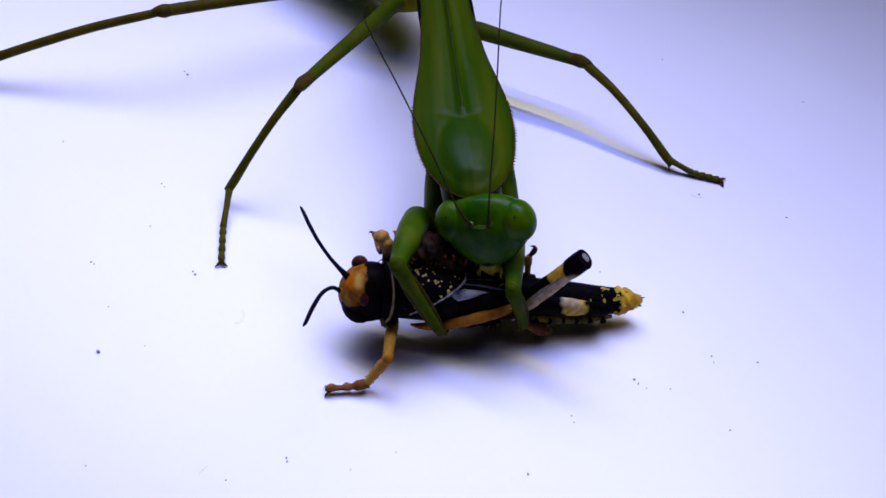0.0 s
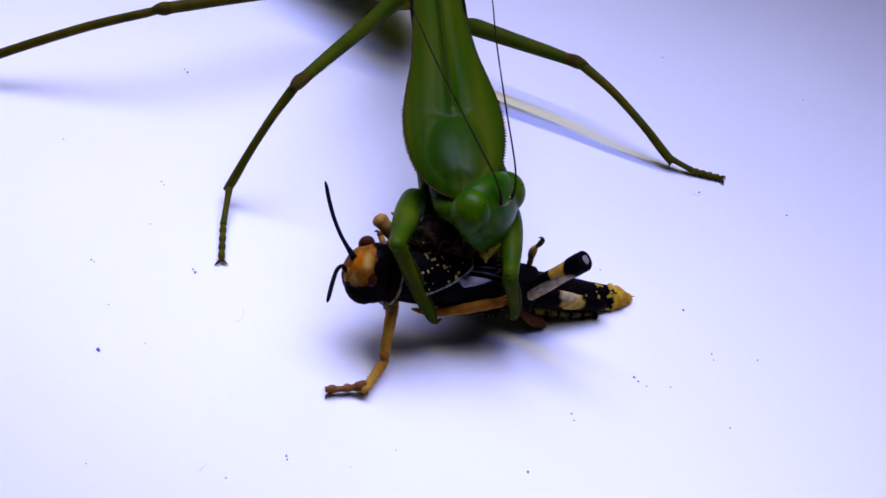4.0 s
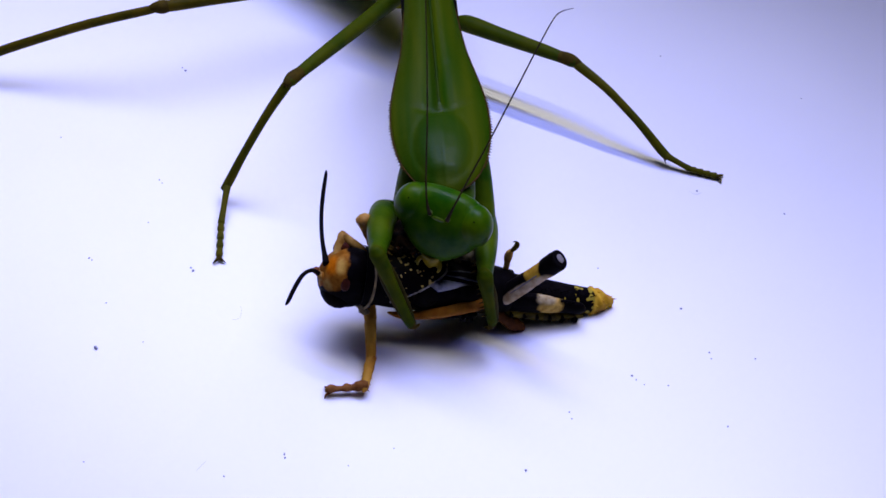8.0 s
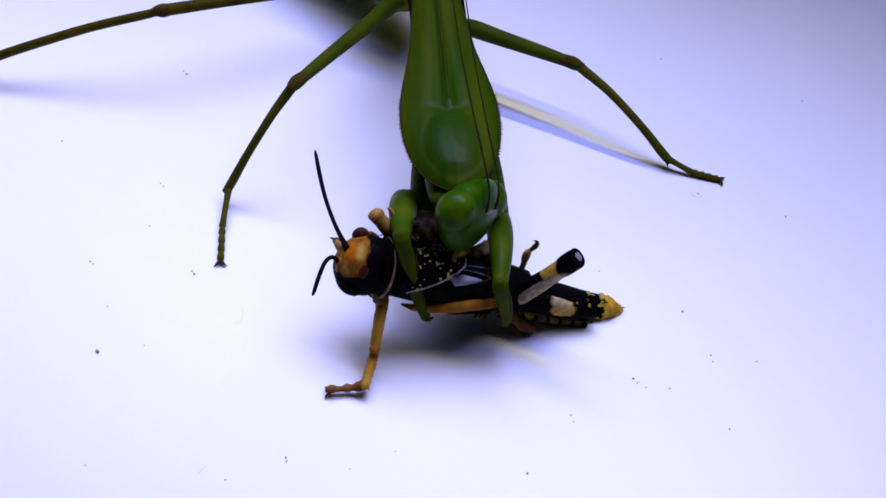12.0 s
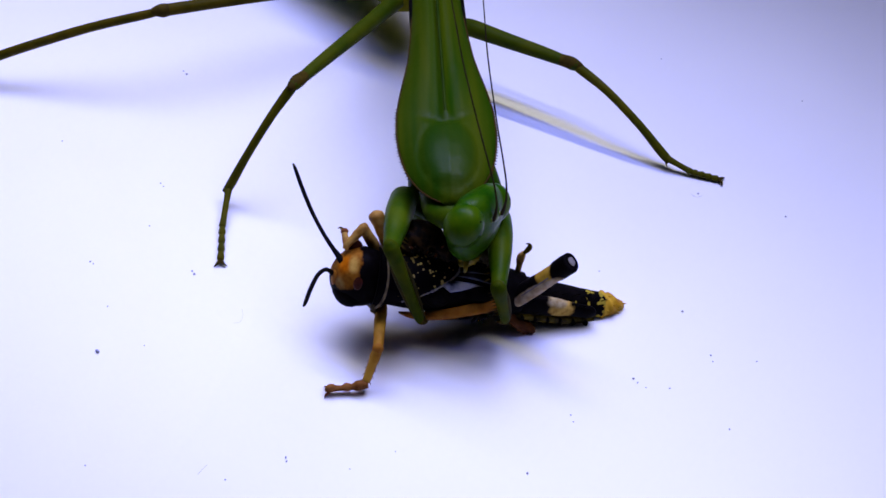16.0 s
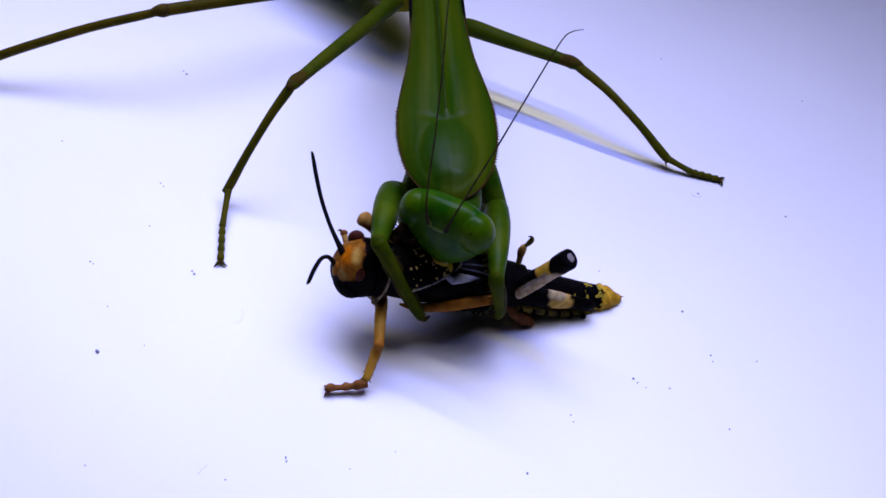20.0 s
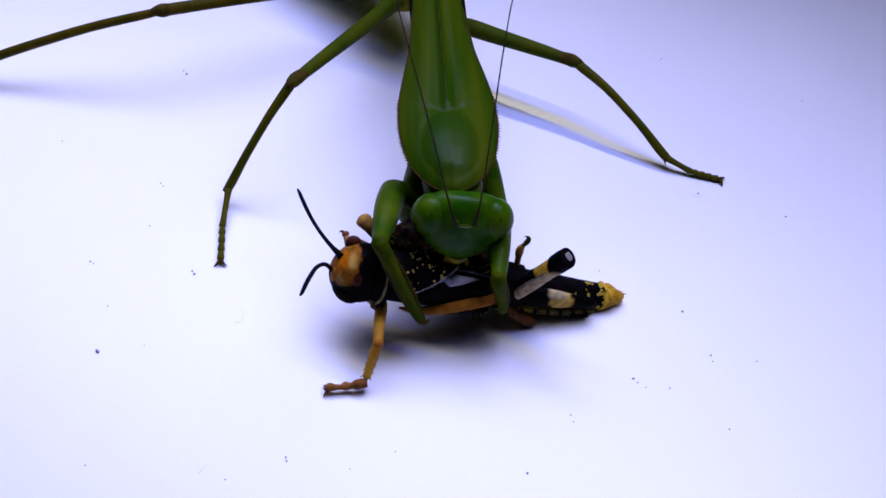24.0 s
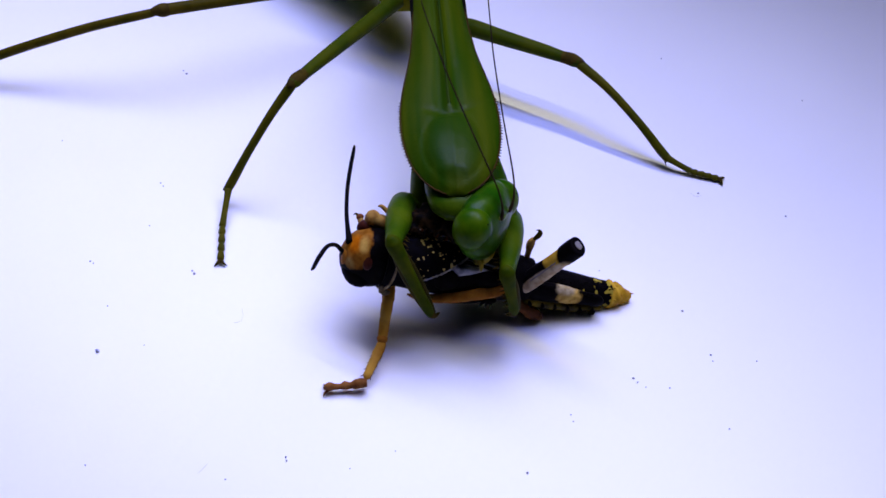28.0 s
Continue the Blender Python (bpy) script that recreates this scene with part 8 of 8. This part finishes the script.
    walk(raised_hind_femur, [
        (0, pose(0.01041, -0.00122, 0.00144, -60.4, -58.5, -5.5)),
        (0.5, pose(0.01041, -0.00122, 0.00144, -58.8, -57.2, -7.7)),
        (1, pose(0.01041, -0.00122, 0.00144, -64.1, -56.7, -3.7)),
        (1.5, pose(0.01041, -0.00122, 0.00144, -59.2, -58.8, -8.9)),
        (2, pose(0.01041, -0.00122, 0.00144, -56.1, -61.8, -18.2)),
        (2.5, pose(0.01041, -0.00122, 0.00144, -50.0, -58.5, -21.9)),
        (3, pose(0.01041, -0.00122, 0.00144, -43.6, -59.9, -30.7)),
        (3.5, pose(0.01041, -0.00122, 0.00144, -33.4, -64.5, -40.1)),
        (5.5, pose(0.01041, -0.00122, 0.00144, -51.4, -62.6, -12.6)),
        (6, pose(0.01041, -0.00122, 0.00144, -61.9, -64.5, -0.7)),
        (6.5, pose(0.01041, -0.00122, 0.00144, -49.0, -62.8, -20.7)),
        (7, pose(0.01041, -0.00122, 0.00144, -48.8, -66.3, -17.2)),
        (7.5, pose(0.01041, -0.00122, 0.00144, -55.2, -61.4, -11.0)),
        (8, pose(0.01041, -0.00122, 0.00144, -48.2, -65.6, -21.8)),
        (8.5, pose(0.01041, -0.00122, 0.00144, -51.6, -62.1, -14.5)),
        (9, pose(0.01041, -0.00122, 0.00144, -48.3, -66.6, -22.3)),
        (9.5, pose(0.01041, -0.00122, 0.00144, -59.0, -58.6, -4.1)),
        (10, pose(0.01041, -0.00122, 0.00144, -58.4, -58.8, -6.7)),
        (10.5, pose(0.01041, -0.00122, 0.00144, -49.1, -63.1, -21.1)),
        (11, pose(0.01041, -0.00122, 0.00144, -44.6, -61.3, -24.2)),
        (11.5, pose(0.01041, -0.00122, 0.00144, -49.5, -68.4, -20.0)),
        (12, pose(0.01041, -0.00122, 0.00144, -43.1, -69.1, -23.6)),
        (12.5, pose(0.01041, -0.00122, 0.00144, -48.5, -63.1, -17.6)),
        (14.5, pose(0.01041, -0.00122, 0.00144, -53.5, -62.3, -12.2)),
        (15, pose(0.01041, -0.00122, 0.00144, -50.6, -64.7, -19.4)),
        (15.5, pose(0.01041, -0.00122, 0.00144, -48.6, -66.5, -20.3)),
        (16, pose(0.01041, -0.00122, 0.00144, -44.5, -66.5, -25.1)),
        (16.5, pose(0.01041, -0.00122, 0.00144, -46.5, -62.7, -21.9)),
        (17, pose(0.01041, -0.00122, 0.00144, -52.9, -61.5, -13.6)),
        (17.5, pose(0.01041, -0.00122, 0.00144, -50.7, -62.8, -16.7)),
        (18, pose(0.01041, -0.00122, 0.00144, -36.9, -66.3, -32.8)),
        (18.5, pose(0.01041, -0.00122, 0.00144, -40.4, -67.3, -29.4)),
        (19, pose(0.01041, -0.00122, 0.00144, -35.4, -68.9, -36.8)),
        (19.5, pose(0.01041, -0.00122, 0.00144, -43.3, -67.4, -27.4)),
        (20, pose(0.01041, -0.00122, 0.00144, -34.2, -68.1, -38.4)),
        (20.5, pose(0.01041, -0.00122, 0.00144, -43.4, -65.4, -26.1)),
        (21, pose(0.01041, -0.00122, 0.00144, -38.3, -66.3, -33.3)),
        (21.5, pose(0.01041, -0.00122, 0.00144, -41.5, -64.7, -29.1)),
        (23.5, pose(0.01041, -0.00122, 0.00144, -46.8, -67.0, -25.9)),
        (24, pose(0.01041, -0.00122, 0.00144, -39.0, -66.5, -33.8)),
        (24.5, pose(0.01041, -0.00122, 0.00144, -46.1, -67.2, -26.3)),
        (25, pose(0.01041, -0.00122, 0.00144, -42.0, -66.9, -28.7)),
        (25.5, pose(0.01041, -0.00122, 0.00144, -46.4, -66.6, -25.0)),
        (26, pose(0.01041, -0.00122, 0.00144, -43.7, -65.9, -25.9)),
        (26.5, pose(0.01041, -0.00122, 0.00144, -47.7, -67.1, -21.1)),
        (27, pose(0.01041, -0.00122, 0.00144, -37.6, -68.2, -33.0)),
        (27.5, pose(0.01041, -0.00122, 0.00144, -51.8, -69.4, -17.6)),
        (28, pose(0.01041, -0.00122, 0.00144, -45.3, -69.8, -23.7)),
    ])
    walk(walk_femur_a, [
        (0, pose(-0.01650, 0.01328, 0.01300, 0.0, 7.7, 60.8)),
        (1, pose(-0.01673, 0.01318, 0.01300, 0.0, 7.7, 60.3)),
        (3, pose(-0.01686, 0.01318, 0.01300, 0.0, 7.6, 60.1)),
        (6, pose(-0.01696, 0.01309, 0.01300, 0.0, 7.6, 60.0)),
        (7, pose(-0.01700, 0.01318, 0.01300, 0.0, 7.6, 59.7)),
        (8, pose(-0.01744, 0.01352, 0.01300, 0.0, 7.6, 58.3)),
        (9, pose(-0.01692, 0.01328, 0.01300, 0.0, 7.7, 59.8)),
        (12, pose(-0.01712, 0.01337, 0.01300, 0.0, 7.6, 59.2)),
        (15, pose(-0.01713, 0.01347, 0.01300, 0.0, 7.7, 59.1)),
        (18, pose(-0.01693, 0.01337, 0.01300, 0.0, 7.7, 59.7)),
        (21, pose(-0.01734, 0.01366, 0.01300, 0.0, 7.7, 58.4)),
        (24, pose(-0.01729, 0.01384, 0.01300, 0.0, 7.8, 58.2)),
        (26, pose(-0.01748, 0.01381, 0.01300, 0.0, 7.7, 57.9)),
        (27, pose(-0.01775, 0.01399, 0.01300, 0.0, 7.7, 57.0)),
        (28, pose(-0.01715, 0.01378, 0.01300, 0.0, 7.8, 58.6)),
    ])
    walk(walk_tibia_a, [
        (0, pose(-0.01650, 0.01328, 0.01300, 0.0, 46.1, -146.9)),
        (1, pose(-0.01673, 0.01318, 0.01300, 0.0, 46.8, -146.7)),
        (3, pose(-0.01686, 0.01318, 0.01300, 0.0, 47.1, -146.3)),
        (6, pose(-0.01696, 0.01309, 0.01300, 0.0, 47.5, -146.4)),
        (7, pose(-0.01700, 0.01318, 0.01300, 0.0, 47.5, -145.8)),
        (8, pose(-0.01744, 0.01352, 0.01300, 0.0, 47.9, -142.7)),
        (9, pose(-0.01692, 0.01328, 0.01300, 0.0, 47.1, -145.6)),
        (12, pose(-0.01712, 0.01337, 0.01300, 0.0, 47.4, -144.5)),
        (15, pose(-0.01713, 0.01347, 0.01300, 0.0, 47.3, -144.0)),
        (18, pose(-0.01693, 0.01337, 0.01300, 0.0, 47.0, -145.1)),
        (21, pose(-0.01734, 0.01366, 0.01300, 0.0, 47.4, -142.4)),
        (24, pose(-0.01729, 0.01384, 0.01300, 0.0, 47.0, -141.8)),
        (26, pose(-0.01748, 0.01381, 0.01300, 0.0, 47.5, -141.2)),
        (27, pose(-0.01775, 0.01399, 0.01300, 0.0, 47.8, -139.5)),
        (28, pose(-0.01715, 0.01378, 0.01300, 0.0, 46.8, -142.5)),
    ])
    walk(walk_femur_b, [
        (0, pose(0.01717, 0.02222, 0.00870, 0.0, 0.4, 154.2)),
        (1, pose(0.01675, 0.02181, 0.00870, 0.0, 0.4, 152.1)),
        (3, pose(0.01667, 0.02171, 0.00870, 0.0, 0.4, 151.6)),
        (6, pose(0.01669, 0.02161, 0.00870, 0.0, 0.4, 151.3)),
        (7, pose(0.01625, 0.02181, 0.00870, 0.0, 0.4, 151.2)),
        (8, pose(0.01609, 0.02176, 0.00870, 0.0, 0.4, 150.7)),
        (9, pose(0.01642, 0.02181, 0.00870, 0.0, 0.4, 151.5)),
        (12, pose(0.01641, 0.02171, 0.00870, 0.0, 0.4, 151.1)),
        (15, pose(0.01621, 0.02171, 0.00870, 0.0, 0.4, 150.7)),
        (18, pose(0.01614, 0.02171, 0.00870, 0.0, 0.4, 150.6)),
        (21, pose(0.01623, 0.02202, 0.00870, 0.0, 0.4, 151.8)),
        (24, pose(0.01624, 0.02221, 0.00870, 0.0, 0.4, 152.6)),
        (27, pose(0.01595, 0.02196, 0.00870, 0.0, 0.4, 151.1)),
        (28, pose(0.01638, 0.02225, 0.00870, 0.0, 0.4, 153.0)),
    ])
    walk(walk_tibia_b, [
        (0, pose(0.01717, 0.02222, 0.00870, -0.0, 28.2, -42.6)),
        (1, pose(0.01675, 0.02181, 0.00870, -0.0, 28.1, -40.1)),
        (3, pose(0.01667, 0.02171, 0.00870, -0.0, 28.1, -39.6)),
        (6, pose(0.01669, 0.02161, 0.00870, -0.0, 28.2, -39.3)),
        (7, pose(0.01625, 0.02181, 0.00870, -0.0, 27.4, -38.8)),
        (8, pose(0.01609, 0.02176, 0.00870, -0.0, 27.2, -38.2)),
        (9, pose(0.01642, 0.02181, 0.00870, -0.0, 27.6, -39.2)),
        (12, pose(0.01641, 0.02171, 0.00870, -0.0, 27.7, -38.9)),
        (15, pose(0.01621, 0.02171, 0.00870, -0.0, 27.5, -38.3)),
        (18, pose(0.01614, 0.02171, 0.00870, -0.0, 27.4, -38.2)),
        (21, pose(0.01623, 0.02202, 0.00870, -0.0, 27.2, -39.4)),
        (24, pose(0.01624, 0.02221, 0.00870, -0.0, 27.0, -40.0)),
        (27, pose(0.01595, 0.02196, 0.00870, -0.0, 26.9, -38.5)),
        (28, pose(0.01638, 0.02225, 0.00870, -0.0, 27.1, -40.5)),
    ])


motions()
